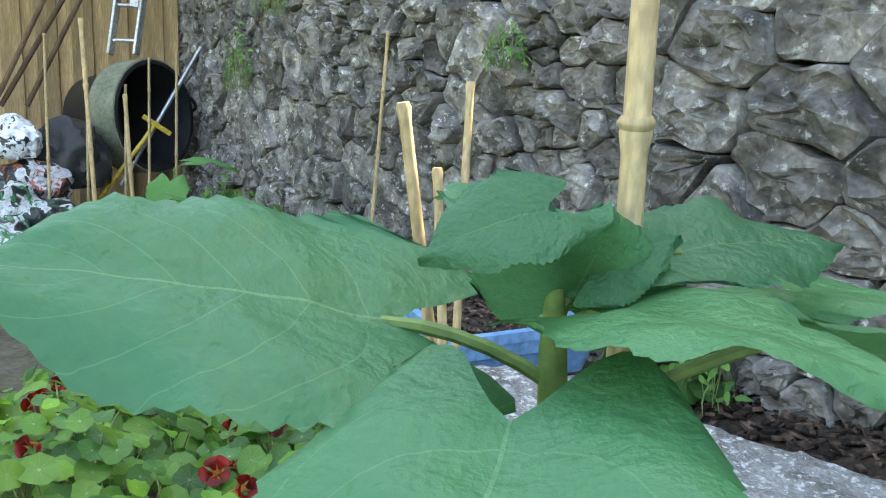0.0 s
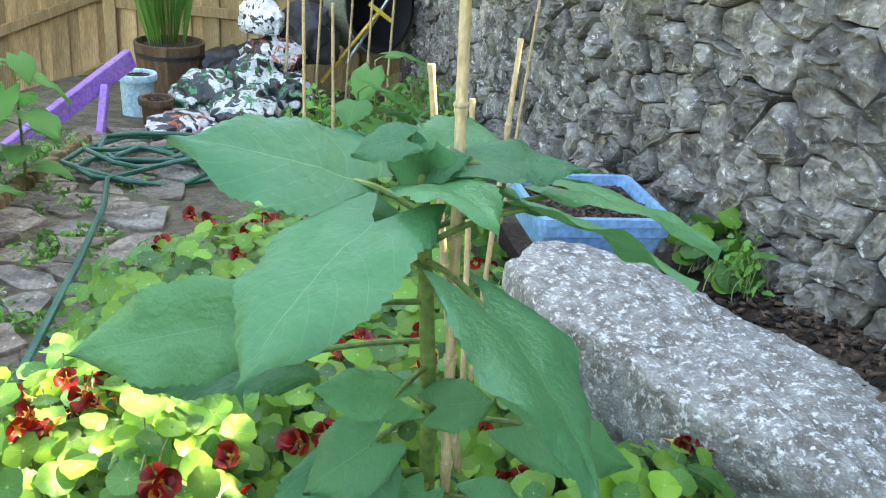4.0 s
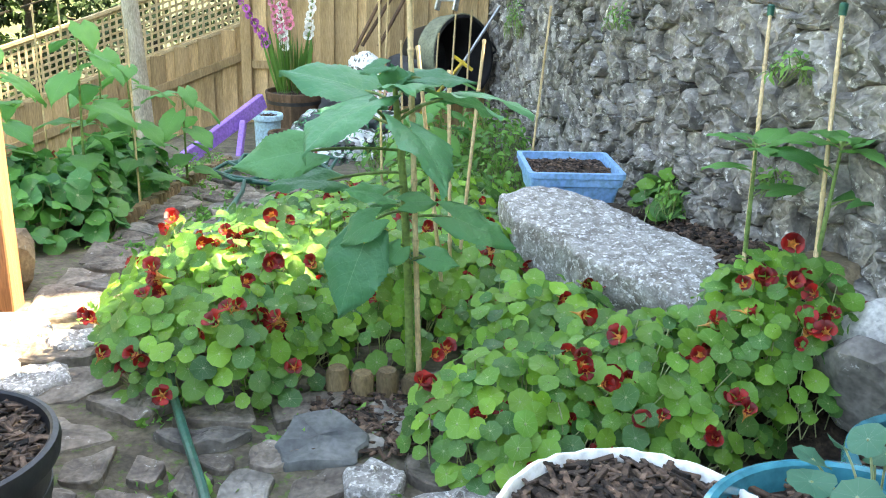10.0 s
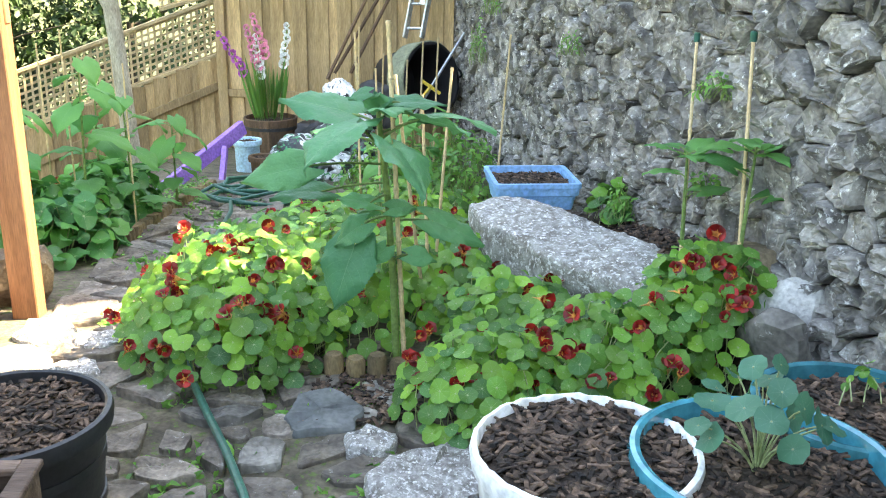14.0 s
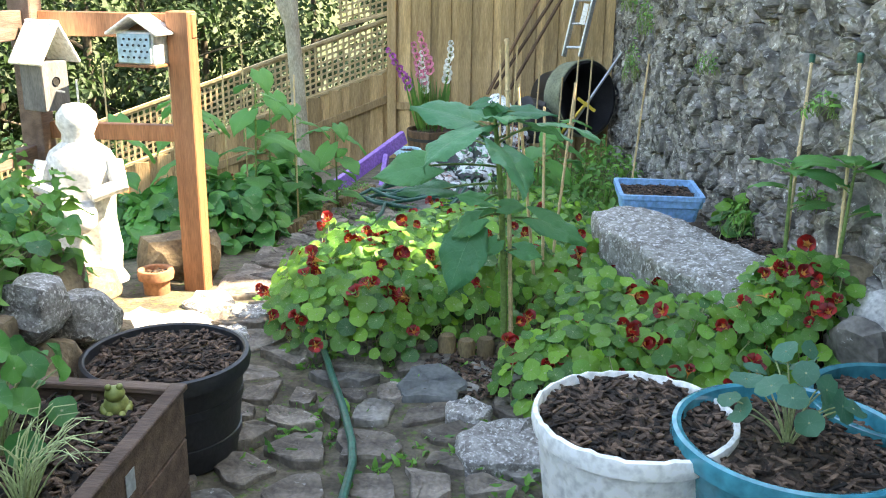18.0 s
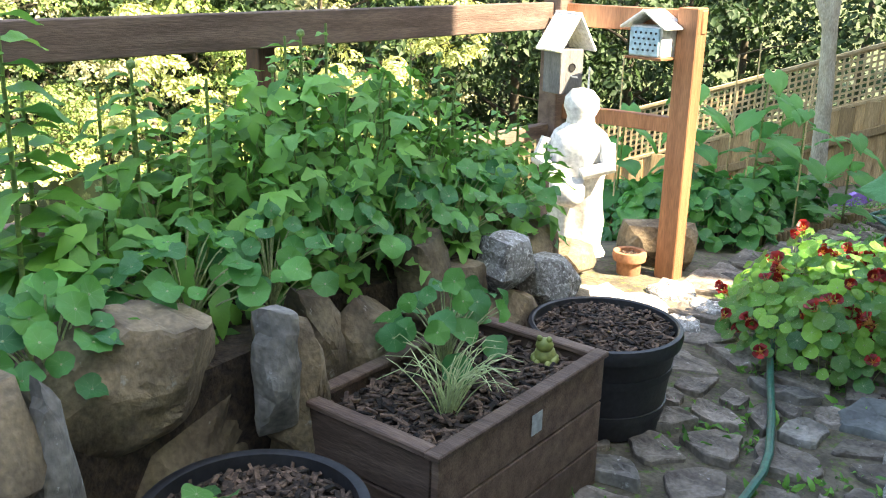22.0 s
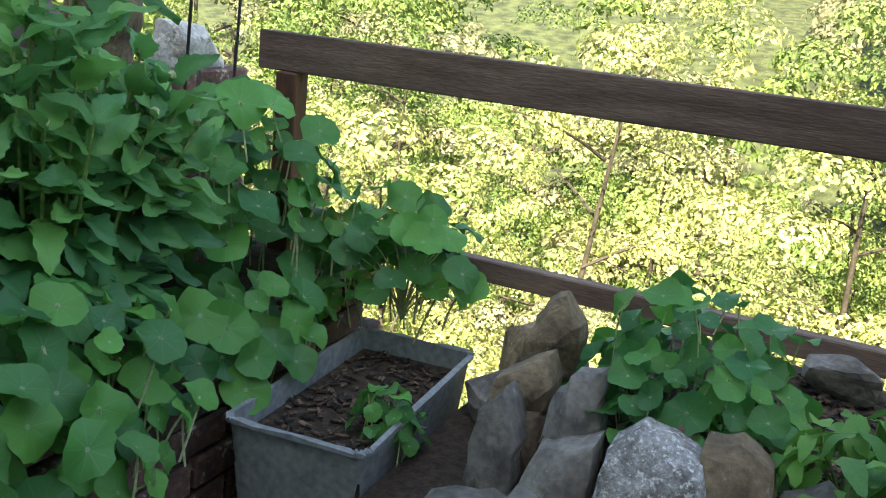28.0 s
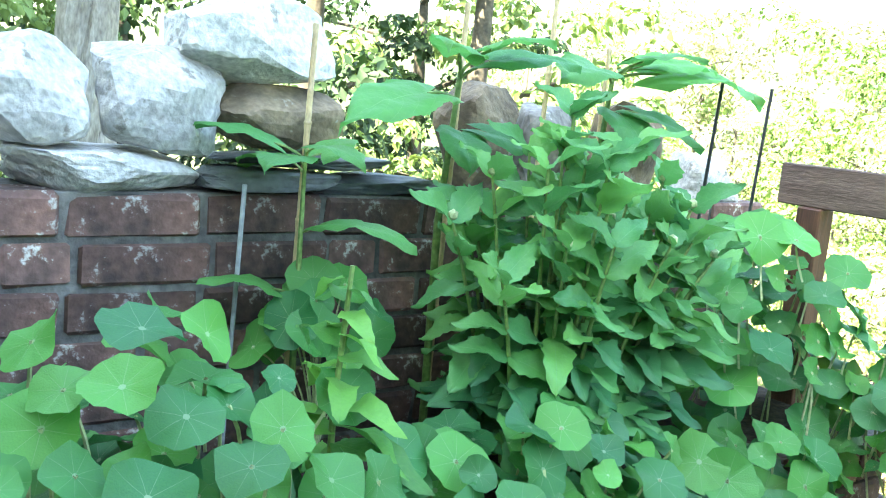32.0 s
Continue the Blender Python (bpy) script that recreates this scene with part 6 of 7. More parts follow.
def stalk_plant(at, h, seed, n=16, size=.085, bud=True):
    rng = np.random.RandomState(seed)
    root = empty("tall_stalk_plant", pose(*at), "tall single-stemmed plant with paired pointed leaves", "plant", "tall stalks")
    part("stem", Geo().add(*tube([(0, 0, 0), (.01, .01, h * .5), (.0, .02, h)], [.007, .006, .004], 7)), STEM, root)
    for i in range(n):
        t = .25 + .75 * i / n
        a = i * 1.57 + rng.uniform(-.3, .3)
        s = size * (1.3 - .8 * t) * rng.uniform(.8, 1.2)
        m = turned((math.cos(a) * .3, math.sin(a) * .3, 1), a - 1.57, s * 1.3, (.01, .015, h * t))
        part("leaf", OVAL_ME[rng.randint(5)], BUSHP, root, m=m)
    v, f = ico(1)
    if bud:
        part("bud", Geo().add(v * .014 + np.array((0, .02, h + .008)), f), STEM, root)


stalk_plant((-1.90, .235, .5), .80, 1, 24, .13)
stalk_plant((-1.96, .30, .5), .58, 2, 22, .13)
stalk_plant((-2.02, .62, .5), .60, 3, 22, .12)
stalk_plant((-2.02, 1.20, .6), .55, 4, 22, .07)
stalk_plant((-1.98, 1.05, .6), .46, 5, 18, .07)
stalk_plant((-1.85, 1.65, .55), .52, 6)
rng = np.random.RandomState(66)
for i in range(22):
    y = rng.uniform(.55, 2.25)
    top = 1.10 - .22 * abs(y - 1.2) - .22 * max(y - 1.7, 0) + rng.uniform(-.06, .12)
    stalk_plant((rng.uniform(-2.15, -1.72), y, .55), top - .55, 20 + i, 14, .09, False)

# ---- bed behind the post ----
FL_ = "young sunflowers in the far bed"
for i, (x, y, h) in enumerate(((-1.78, 4.5, .95), (-2.05, 4.3, .85), (-1.62, 4.9, .75), (-2.3, 4.8, .9), (-1.9, 5.2, .8), (-2.6, 4.4, .85), (-1.5, 5.5, .6))):
    sunflower((x, y, ground_z(x, y)), h, 11, .17, 200 + i, "leafy young sunflower in the far bed", group=FL_)
for x, y, h in ((-1.97, 4.6, 1.05), (-1.85, 4.6, 1.12), (-2.25, 4.5, 1.1), (-2.55, 4.3, 1.15), (-1.6, 4.8, .95)):
    cane((x, y, ground_z(x, y) - .05), (x, y, ground_z(x, y) + h), .005)
NL3 = "low nasturtiums in the far bed"
leafy("nasturtium_plant", NL3, "plant", [Dome(-2.0, 4.3, .45, .55, -.15, .35)], 80, 320, .055, BIGSET, 81, 2)
leafy("nasturtium_plant", NL3, "plant", [Dome(-2.7, 4.5, .5, .6, -.40, .40)], 60, 300, .055, BIGSET, 82, 0)
leafy("nasturtium_plant", NL3, "plant", [Dome(-1.9, 5.2, .35, .5, -.25, .35)], 60, 220, .055, BIGSET, 83, 0)
leafy("low_weeds", "low green weeds by the edging", "plant", [Dome(-1.55, 6.2, .22, .5, -.42, .18)], 40, 200, .04, BUSHSET, 84, stem_mat=STEM)
leafy("bushy_plant", "leafy green plants below the stone wall", "plant", [Dome(.15, 5.3, .35, .6, -.25, .35)], 60, 200, .08, BUSHSET, 85, stem_mat=STEM, hang=.4)


# ---- grey trough ----
def trough():
    root = empty("grey_trough", pose(-2.11, -1.965, 0, 0, 0, 3), "old pale grey trough with chipped rim, half full of soil", "trough")
    lx, ly, h, t = .72, .36, .40, .014
    prof = [((lx - .08) / 2, (ly - .08) / 2, .0), (lx / 2 - .01, ly / 2 - .01, h - .02), (lx / 2, ly / 2, h - .012), (lx / 2, ly / 2, h), (lx / 2 - t, ly / 2 - t, h), (lx / 2 - t - .006, ly / 2 - t - .006, h - .12)]
    v, f = [], []
    rng = np.random.RandomState(5)
    for a, b, z in prof:
        pts = []
        for sx, sy, sa in ((1, 1, 0), (-1, 1, 90), (-1, -1, 180), (1, -1, 270)):
            for k in range(4):
                an = radians(sa + k * 30)
                pts.append((sx * (a - .03) + .03 * math.cos(an), sy * (b - .03) + .03 * math.sin(an)))
        for i in range(len(pts)):
            p, q = np.array(pts[i]), np.array(pts[(i + 1) % len(pts)])
            for k in range(6):
                w = p + (q - p) * k / 6
                v.append((w[0], w[1], z + (rng.uniform(-.006, .003) if z >= h - .001 else 0)))
    n = 96
    for i in range(len(prof) - 1):
        for k in range(n):
            f.append([i * n + k, i * n + (k + 1) % n, (i + 1) * n + (k + 1) % n, (i + 1) * n + k])
    f.append(list(range(n))[::-1])
    part("body", Geo().add(v, f), GREYP, root)
    part("soil", Geo().add(*box((lx - .045, ly - .045, .06), .004, pose(0, 0, h - .088))), CHIPBED, root)
    tagged(part("bark_mulch", chips(260, lambda r: (r.uniform(-.31, .31), r.uniform(-.14, .14), h - .055), 19), CHIP, root, smooth=False), "dark bark chips", kind="stuff")


trough()
leafy("nasturtium_plant", "young pale green nasturtium in the grey trough", "plant", [Dome(-1.99, -1.83, .09, .08, .30, .17)], 34, 0, .030, BIGSET, 91, 0)

# ---- low brick front of the back bed ----
low = empty("low_brick_wall", label="low dark brick wall holding the back bed", category="wall", kind="structure")
part("core", Geo().add(*box((3.4, .10, .60), .004, pose(-1.05, -2.36, .20))), BMORTAR, low)
for r in range(6):
    for i in range(12):
        x = -2.64 + i * .274 + (r % 2) * .137
        part("brick", bm_, BRICK, low, m=pose(x, -2.30 + random.uniform(-.004, .004), .455 - r * .0935, 0, 0, random.uniform(-1, 1)))

# coping of the brick wall
CG = "coping stones of the brick wall"
for at, size, rot, material, seed, lab in (
        ((-.80, -2.97, 1.088), (.38, .26, .088), (0, 0, -2), PALEROCK, 301, "thin grey flagstone on the brick wall"),
        ((-1.14, -2.97, 1.075), (.34, .24, .055), (0, 0, 1), SLATE, 302, "long slate coping stone"),
        ((-1.42, -2.97, 1.072), (.34, .22, .05), (0, 1, -1), SLATE, 314, "long slate coping stone"),
        ((-1.20, -2.97, 1.118), (.44, .22, .034), (0, 0, 0), SLATE, 315, "long slate coping stone"),
        ((-.63, -2.985, 1.235), (.27, .24, .215), (0, 3, 0), PALEROCK, 303, "large pale granite coping boulder"),
        ((-.90, -2.985, 1.235), (.26, .24, .22), (0, -7, 4), PALEROCK, 304, "large pale granite coping boulder"),
        ((-1.16, -2.985, 1.205), (.30, .22, .15), (0, 0, 0), ROCKB, 305, "brown lichen-stained coping block"),
        ((-1.10, -3.0, 1.365), (.37, .24, .19), (0, 4, 0), PALEROCK, 306, "large pale granite coping boulder"),
        ((-1.76, -3.03, 1.19), (.24, .2, .30), (0, 0, 10), ROCKB, 307, "upright grey-brown stone on the wall"),
        ((-2.02, -3.03, 1.17), (.26, .2, .26), (0, 0, -10), ROCKG, 308, "grey stone on the wall"),
        ((-2.34, -3.02, 1.19), (.26, .2, .30), (0, 0, 5), ROCKB, 309, "dark stone on the wall"),
        ((-2.66, -2.98, 1.10), (.26, .2, .19), (0, 0, 5), PALEROCK, 310, "pale stone at the end of the wall"),
        ((-.28, -2.985, 1.21), (.36, .26, .24), (0, 0, 5), PALEROCK, 311, "large pale granite coping boulder"),
        ((-.33, -2.96, 1.075), (.5, .26, .07), (0, 0, 2), PALEROCK, 312, "thin grey flagstone on the brick wall")):
    block("coping_stone", lab, at, size, rot, material, seed, CG)

# ---- plants of the back bed ----
DAHL = [blade(LR, LR.uniform(.42, .54), 14, 2, .09, .04, LR.uniform(.1, .4), .16, .07, .34) for _ in range(5)]
DAHM = leaf_mat("dahlia_leaf_single", (0.065, 0.25, 0.09), (0.19, 0.46, 0.11), (0.2, 0.42, 0.18), 6, 0.05, midrib=True, strength=0.4, island=False)
DAHJ = leaf_mat("dahlia_leaf", (0.055, 0.22, 0.095), (0.13, 0.36, 0.105), (0.2, 0.42, 0.18), 6, 0.05, midrib=True, strength=0.4)
DAHL_ME = [Geo().add(*q).mesh("dahlia_leaf", DAHM) for q in DAHL]


def dahlia():
    rng = np.random.RandomState(95)
    o = Vector((-1.68, -2.56, .5))
    root = empty("dahlia_bush", pose(*o), "bushy dark green plant with pointed serrated leaves and pale buds", "plant")
    rest = Geo()
    budg = ico(1)
    for i in range(34):
        a, q = rng.uniform(0, 6.28), math.sqrt(rng.uniform(0, 1))
        foot = Vector((.18 * q * math.cos(a), .10 * q * math.sin(a), 0))
        h = (.80 - .30 * q) * rng.uniform(.85, 1.08)
        top = Vector((.40 * q * math.cos(a), .06 + .20 * q * math.sin(a), h))
        pts = bez(foot, (foot * .6 + top * .4) + Vector((0, 0, .1)), top, 7)
        part("stem", Geo().add(*tube(pts, [.006, .0055, .005, .005, .0045, .004, .0035, .003], 6)), STEM, root)
        for k in range(1, 8):
            p = pts[k]
            base_a = rng.uniform(0, 3.14)
            for side in (0, 3.14):
                an = base_a + side + rng.uniform(-.4, .4)
                L = (.20 - .012 * k) * rng.uniform(.75, 1.2)
                up = Vector((math.cos(an) * -.35, math.sin(an) * -.35, 1)) if k < 6 else Vector((math.cos(an) * -1.1, math.sin(an) * -1.1, 1))
                y = Vector((math.cos(an), math.sin(an), rng.uniform(-.35, .4) if k < 6 else .8)).normalized()
                x = y.cross(Vector((rng.uniform(-.3, .3), .6 + rng.uniform(-.25, .25), .9))).normalized()
                m = Matrix((x, y, x.cross(y))).transposed().to_4x4() @ Matrix.Scale(L, 4)
                m.translation = p
                if k >= 4:
                    part("leaf", DAHL_ME[rng.randint(5)], DAHM, root, m=m)
                else:
                    v, f, uv = DAHL[rng.randint(5)]
                    rest.add(xf(m, v), f, uv)
        if i % 2 == 0:
            part("bud", Geo().add(budg[0] * .012 + np.array(top) + (0, 0, .012), budg[1]), PALESTEM, root, "pale green flower bud")
    tagged(part("foliage", rest, DAHJ, root), "lower green leaves", kind="stuff")


dahlia()
NL4 = "nasturtium with large round leaves in the back bed"
leafy("nasturtium_plant", NL4, "plant", [Dome(-.70, -2.36, .44, .30, .42, .50, .8)], 150, 20, .047, BIGSET, 96, 0, lean=(0, .55, .1), tilt=.55)
leafy("nasturtium_plant", NL4, "plant", [Dome(-1.35, -2.28, .42, .24, .36, .38, .8)], 120, 10, .049, BIGSET, 97, 0, lean=(0, .55, .1), tilt=.55)
leafy("nasturtium_plant", NL4, "plant", [Dome(-2.35, -2.48, .32, .26, .42, .64, .75)], 110, 10, .056, BIGSET, 98, 0, lean=(.15, .5, .1), tilt=.55)
leafy("nasturtium_plant", NL4, "plant", [Dome(-2.02, -2.26, .34, .14, .36, .24)], 46, 0, .052, BIGSET, 99, 0, lean=(.15, .5, .1), tilt=.55)
stalked("nasturtium_plant", "nasturtium climbing the brick wall beside the cane", (-1.16, -2.70, .52), 16, .05, .42, (.16, .08), 661, (.2, .8, .6))
stalked("nasturtium_plant", "nasturtium spreading in front of the rail end", (-2.42, -2.02, .46), 26, .044, .36, (.16, .26), 662, (.5, .5, .8))
leafy("nasturtium_plant", "nasturtium trailing over the end of the grey trough", "plant", [Dome(-2.48, -2.10, .16, .22, .40, .40)], 60, 0, .045, BIGSET, 89, 0, tilt=.55)
sunflower((-1.115, -2.73, .5), .66, 7, .15, 241, "young sunflower tied to a cane by the brick wall", "whorl", "sunflowers by the brick wall")


def wall_sunflower(at, h, tips, seed):
    rng = np.random.RandomState(seed)
    root = empty("sunflower_plant", pose(*at), "broad-leaved sunflower tied to a cane by the brick wall", "plant", "sunflowers by the brick wall")
    part("stem", Geo().add(*tube([(0, 0, 0), (.01, 0, h * .6), (0, .02, h)], [.010, .009, .006], 9)), STEM, root)
    for tip, w, z in tips:
        tip = Vector(tip)
        st = Vector((at[0], at[1] + .02, z))
        base = st.lerp(tip, .28) + Vector((0, 0, .03))
        big_leaf(root, base, tip, w, at, rng, (0, .35, 1), .2, st, SUNB)


wall_sunflower((-1.50, -2.79, .5), .84, (((-1.13, -2.64, 1.215), .16, 1.28), ((-1.36, -2.62, 1.39), .13, 1.33), ((-1.72, -2.62, 1.38), .15, 1.33), ((-1.58, -2.56, 1.42), .13, 1.34),
               ((-1.42, -2.6, 1.14), .12, 1.2), ((-1.66, -2.62, 1.16), .13, 1.2)), 242)
wall_sunflower((-1.98, -2.79, .5), .88, (((-1.70, -2.66, 1.35), .16, 1.36), ((-2.50, -2.68, 1.36), .17, 1.37), ((-2.05, -2.54, 1.43), .15, 1.37), ((-1.95, -2.60, 1.19), .16, 1.28),
               ((-2.16, -2.6, 1.22), .15, 1.28), ((-2.30, -2.7, 1.42), .13, 1.37)), 243)
stalk_plant((-1.02, -2.40, .5), .50, 9, 20, .125, False)
for x, y, h in ((-1.10, -2.74, .95), (-1.53, -2.83, 1.05), (-1.80, -2.83, 1.1), (-2.0, -2.83, 1.0)):
    cane((x, y, .45), (x - .02, y, .45 + h), .0065)
rod = empty("metal_rod", pose(-1.0, -2.80, .45), "thin grey metal rod stuck in the back bed", "rod")
part("shaft", Geo().add(*tube([(0, 0, 0), (-.02, 0, .63)], .005, 8)), GREYP, rod)
for x in (-2.32, -2.55):
    q = empty("plant_support", pose(x, -2.74, .45), "thin dark twisted metal plant support", "plant support")
    part("shaft", Geo().add(*tube([(0, 0, 0), (-.03, 0, .5), (-.06, 0, .95)], .005, 6)), BLACKP, q)

sunflower((-.12, 5.10, -.15), .50, 9, .17, 251, "leafy young sunflower plant among nasturtiums")
sunflower((.02, 5.45, -.15), .55, 9, .17, 252, "leafy young sunflower plant among nasturtiums")
leafy("bushy_plant", "low leafy plant behind the nasturtium bed", "plant", [Dome(-.10, 5.9, .42, .5, -.3, .40)], 60, 260, .075, BUSHSET, 253, stem_mat=STEM)
leafy("bushy_plant", "low leafy plant at the foot of the stone wall", "plant", [Dome(.40, 6.3, .3, .7, -.3, .4)], 40, 260, .075, BUSHSET, 254, stem_mat=STEM)


# ---- things at the back of the garden ----
ww = empty("purple_plank", pose(-1.55, 7.0, -.4), "purple painted plank resting on a short leg", "plank")
part("plank", Geo().add(*beam((.27, .30, .36), (-.34, -.45, -.05), .05, .12, .006)), PURPLE, ww)
part("leg", Geo().add(*beam((.15, .05, .24), (.13, -.2, -.1), .04, .075, .005)), PURPLE, ww)

BARRELW = mat("barrel_wood", (0.1, 0.06, 0.035), (0.17, 0.1, 0.06), 6, 0.85, 0.4, 50, stretch=(5, 5, 1))
hb = empty("wooden_tub", pose(-1.14, 8.25, -.56), "brown wooden half-barrel tub planted with gladioli", "plant pot")
for k in range(18):
    a = 2 * math.pi * k / 18
    part("stave", Geo().add(*beam((.19 * math.cos(a), .19 * math.sin(a), 0), (.235 * math.cos(a), .235 * math.sin(a), .44), .085, .02, .003, up=(math.cos(a), math.sin(a), 0))), BARRELW, hb)
for z, r in ((.08, .208), (.34, .236)):
    part("hoop", Geo().add(*lathe([(r, z), (r + .006, z), (r + .008, z + .03), (r + .002, z + .03)], 36)), BLACKP, hb)
part("soil", soil_disc(.225, .40), CHIPBED, hb)
glad = empty("gladioli", pose(-1.14, 8.25, -.16), "tall gladioli with pink and white flower spikes", "plant")
rng = np.random.RandomState(14)
GLEAF = leaf_mat("gladiolus_leaf", (0.06, 0.2, 0.04), (0.12, 0.3, 0.06), (0.14, 0.3, 0.1), 3, .05, island=False, midrib=True, strength=.3)
for i in range(64):
    a = rng.uniform(0, 6.28)
    r0, L = rng.uniform(0, .15), rng.uniform(.4, .62)
    v, f, uv = blade(rng, .045, 6, 1, 0, 0, 0, .1, 0, .5)
    d = Vector((math.cos(a) * rng.uniform(.05, .3), math.sin(a) * .2, 1)).normalized()
    x = d.cross(Vector((math.sin(a), math.cos(a), .1))).normalized()
    m = Matrix((x, d, x.cross(d))).transposed().to_4x4() @ Matrix.Scale(L, 4)
    m.translation = (r0 * math.cos(a), r0 * math.sin(a), 0)
    part("leaf", Geo().add(xf(m, v), f, uv), GLEAF, glad)
PINKF = mat("pink_petal", (0.65, 0.16, 0.3), (0.72, 0.3, 0.42), 20, 0.5, 0.1, 60, through_light=.3)
MAUVEF = mat("mauve_petal", (0.35, 0.06, 0.35), (0.5, 0.12, 0.45), 20, 0.5, 0.1, 60, through_light=.3)
WHITEF = mat("white_petal", (0.8, 0.8, 0.78), (0.85, 0.85, 0.83), 20, 0.5, 0.1, 60, through_light=.3)
for x, z, lx, m_ in ((-.10, .72, -.08, PINKF), (-.02, .82, -.10, PINKF), (-.22, .66, -.20, MAUVEF), (-.08, .64, -.02, WHITEF), (.14, .74, .04, WHITEF)):
    top = Vector((x + lx, 0, z + .12))
    st = part("flower_spike", Geo().add(*tube(bez((x * .4, 0, .1), (x, 0, z * .7), top, 6), .006, 6)), STEM, glad)
    for k in range(7):
        p = Vector((x, 0, z - .22)).lerp(top, k / 6)
        part("floret", petals(5, .055 - .004 * k, .6, k), m_, st, m=turned((rng.uniform(-.6, .6), -1, .3), k, 1, p))

pot("pale_blue_bucket", "pale blue plastic bucket of soil", (-1.29, 7.6, -.50), .125, .10, .30, PALEBLUE, seed=62, n_chips=60)
pot("brown_pot", "small brown plastic pot of soil", (-1.14, 7.3, -.46), .11, .085, .18, BARRELW, seed=63, n_chips=50)


def crumpled(name, label, at, size, seed, cols, lump=.35):
    """A crumpled plastic sack with printed patches of its own colours."""
    v, f = ico(4)
    v = v.copy()
    for i, p in enumerate(v):
        q = Vector(p) * 2.2 + Vector((seed, seed * 2, 0))
        w = abs(noise.noise(q * .7)) * 1.2 + .8 * abs(noise.noise(q * 1.6)) + .35 * abs(noise.noise(q * 3.4))
        v[i] *= 1 + lump * .8 * (w - .4)
    v[:, 2] = np.maximum(v[:, 2], -.5)
    ob = part(name, Geo().add(v * np.array(size) / 2, f), cols, m=pose(*at, 0, 0, seed * 40))
    tagged(ob, label, "sack", "plastic sacks at the back")


def sack_mat(name, a, b, c):
    m = mat(name, a, b, 6.5, 0.3, 0.5, 30, c, .06, vary=.05)
    for n in m.node_tree.nodes:
        if n.type == "MAP_RANGE" and abs(n.inputs[1].default_value - .35) < .01:
            n.inputs[1].default_value, n.inputs[2].default_value = .455, .47
        if n.type == "TEX_NOISE":
            n.inputs["Distortion"].default_value, n.inputs["Detail"].default_value = 1.3, 1.5
    return m


SK1 = sack_mat("sack_green", (0.62, 0.66, 0.68), (0.025, 0.03, 0.035), (0.03, 0.27, 0.1))
SK2 = sack_mat("sack_black", (0.025, 0.025, 0.03), (0.55, 0.57, 0.6), (0.42, 0.11, 0.06))
SK3 = sack_mat("sack_white", (0.75, 0.8, 0.84), (0.8, 0.84, 0.88), (0.03, 0.03, 0.03))
for i, (x, y, z, s, m_, lab) in enumerate((
        (-.95, 6.9, -.38, (.45, .4, .25), SK2, "crumpled black and white plastic sack"), (-.6, 7.1, -.35, (.5, .45, .35), SK1, "crumpled green and white plastic sack"),
        (-.55, 7.5, -.25, (.4, .4, .4), SK1, "crumpled white and green plastic sack"), (-.85, 7.4, -.30, (.4, .4, .35), SK1, "crumpled green and white plastic sack"),
        (-.35, 7.4, -.3, (.4, .4, .35), SK1, "crumpled green and black plastic sack"), (-.75, 6.8, -.42, (.4, .3, .2), SK1, "flat printed plastic sack"),
        (-.50, 8.0, .1, (.36, .3, .3), SK3, "crumpled white plastic sack on top"), (-.2, 8.1, -.05, (.5, .4, .5), BLACKP, "shiny black plastic rubbish sack"),
        (-.42, 7.9, -.15, (.42, .36, .3), SK2, "black and red plastic sack"), (-.65, 8.2, -.35, (.6, .5, .45), BLACKP, "shiny black plastic rubbish sack"))):
    crumpled("plastic_sack", lab, (x, y, z), s, i + 1, m_)

# compost tub lying on its side, ladder, poles
drum = empty("plastic_tub", pose(.20, 8.5, .17, 82, 0, 40), "large black plastic tub lying on its side", "tub")
part("body", Geo().add(*lathe([(.001, -.3), (.26, -.3), (.28, -.28), (.345, .2), (.36, .21), (.36, .25), (.335, .25), (.32, .18), (.25, -.26), (.001, -.265)], 48)), BLACKP, drum)
GREENT = mat("faded_green_plastic", (0.2, 0.22, 0.15), (0.3, 0.32, 0.22), 6, .6, .2, 50)
part("rim_band", Geo().add(*lathe([(.352, .02), (.362, .02), (.372, .24), (.362, .245)], 48)), GREENT, drum, "faded grey-green outside")
part("handle", Geo().add(*tube(bez((.36, 0, .2), (.48, 0, .26), (.36, .12, .2), 6), .012, 8)), BLACKP, drum)
ALU = mat("aluminium", (0.6, 0.62, 0.64), (0.7, 0.72, 0.74), 6, .35, .1, 60, metal=.9)
lad = empty("ladder", pose(.19, 8.5, .58), "aluminium ladder leaning on the back fence", "ladder")
for s in (-1, 1):
    part("side_rail", Geo().add(*beam((s * .08, 0, 0), (.22 + s * .08, .25, 1.1), .022, .06, .004)), ALU, lad)
for k in range(5):
    t = .08 + k * .2
    part("rung", Geo().add(*tube([(-.08 + .22 * t, .25 * t, 1.1 * t), (.08 + .22 * t, .25 * t, 1.1 * t)], .013, 8)), ALU, lad)
part("decal", Geo().add(*box((.05, .003, .2), .001, pose(.10, .06, .40, -12, 11, 0))), WHITEST, lad, "white sticker on the side rail")
for a, b in (((-.55, 8.5, .25), (.10, 8.8, 1.3)), ((-.40, 8.5, .25), (.2, 8.8, 1.35)), ((-.62, 8.45, .2), (-.1, 8.8, 1.2))):
    q = empty("wooden_pole", pose(*a), "weathered thin wooden pole leaning on the fence", "pole", "poles on the fence")
    part("shaft", Geo().add(*tube([(0, 0, 0), tuple(Vector(b) - Vector(a))], .016, 8)), BARRELW, q)
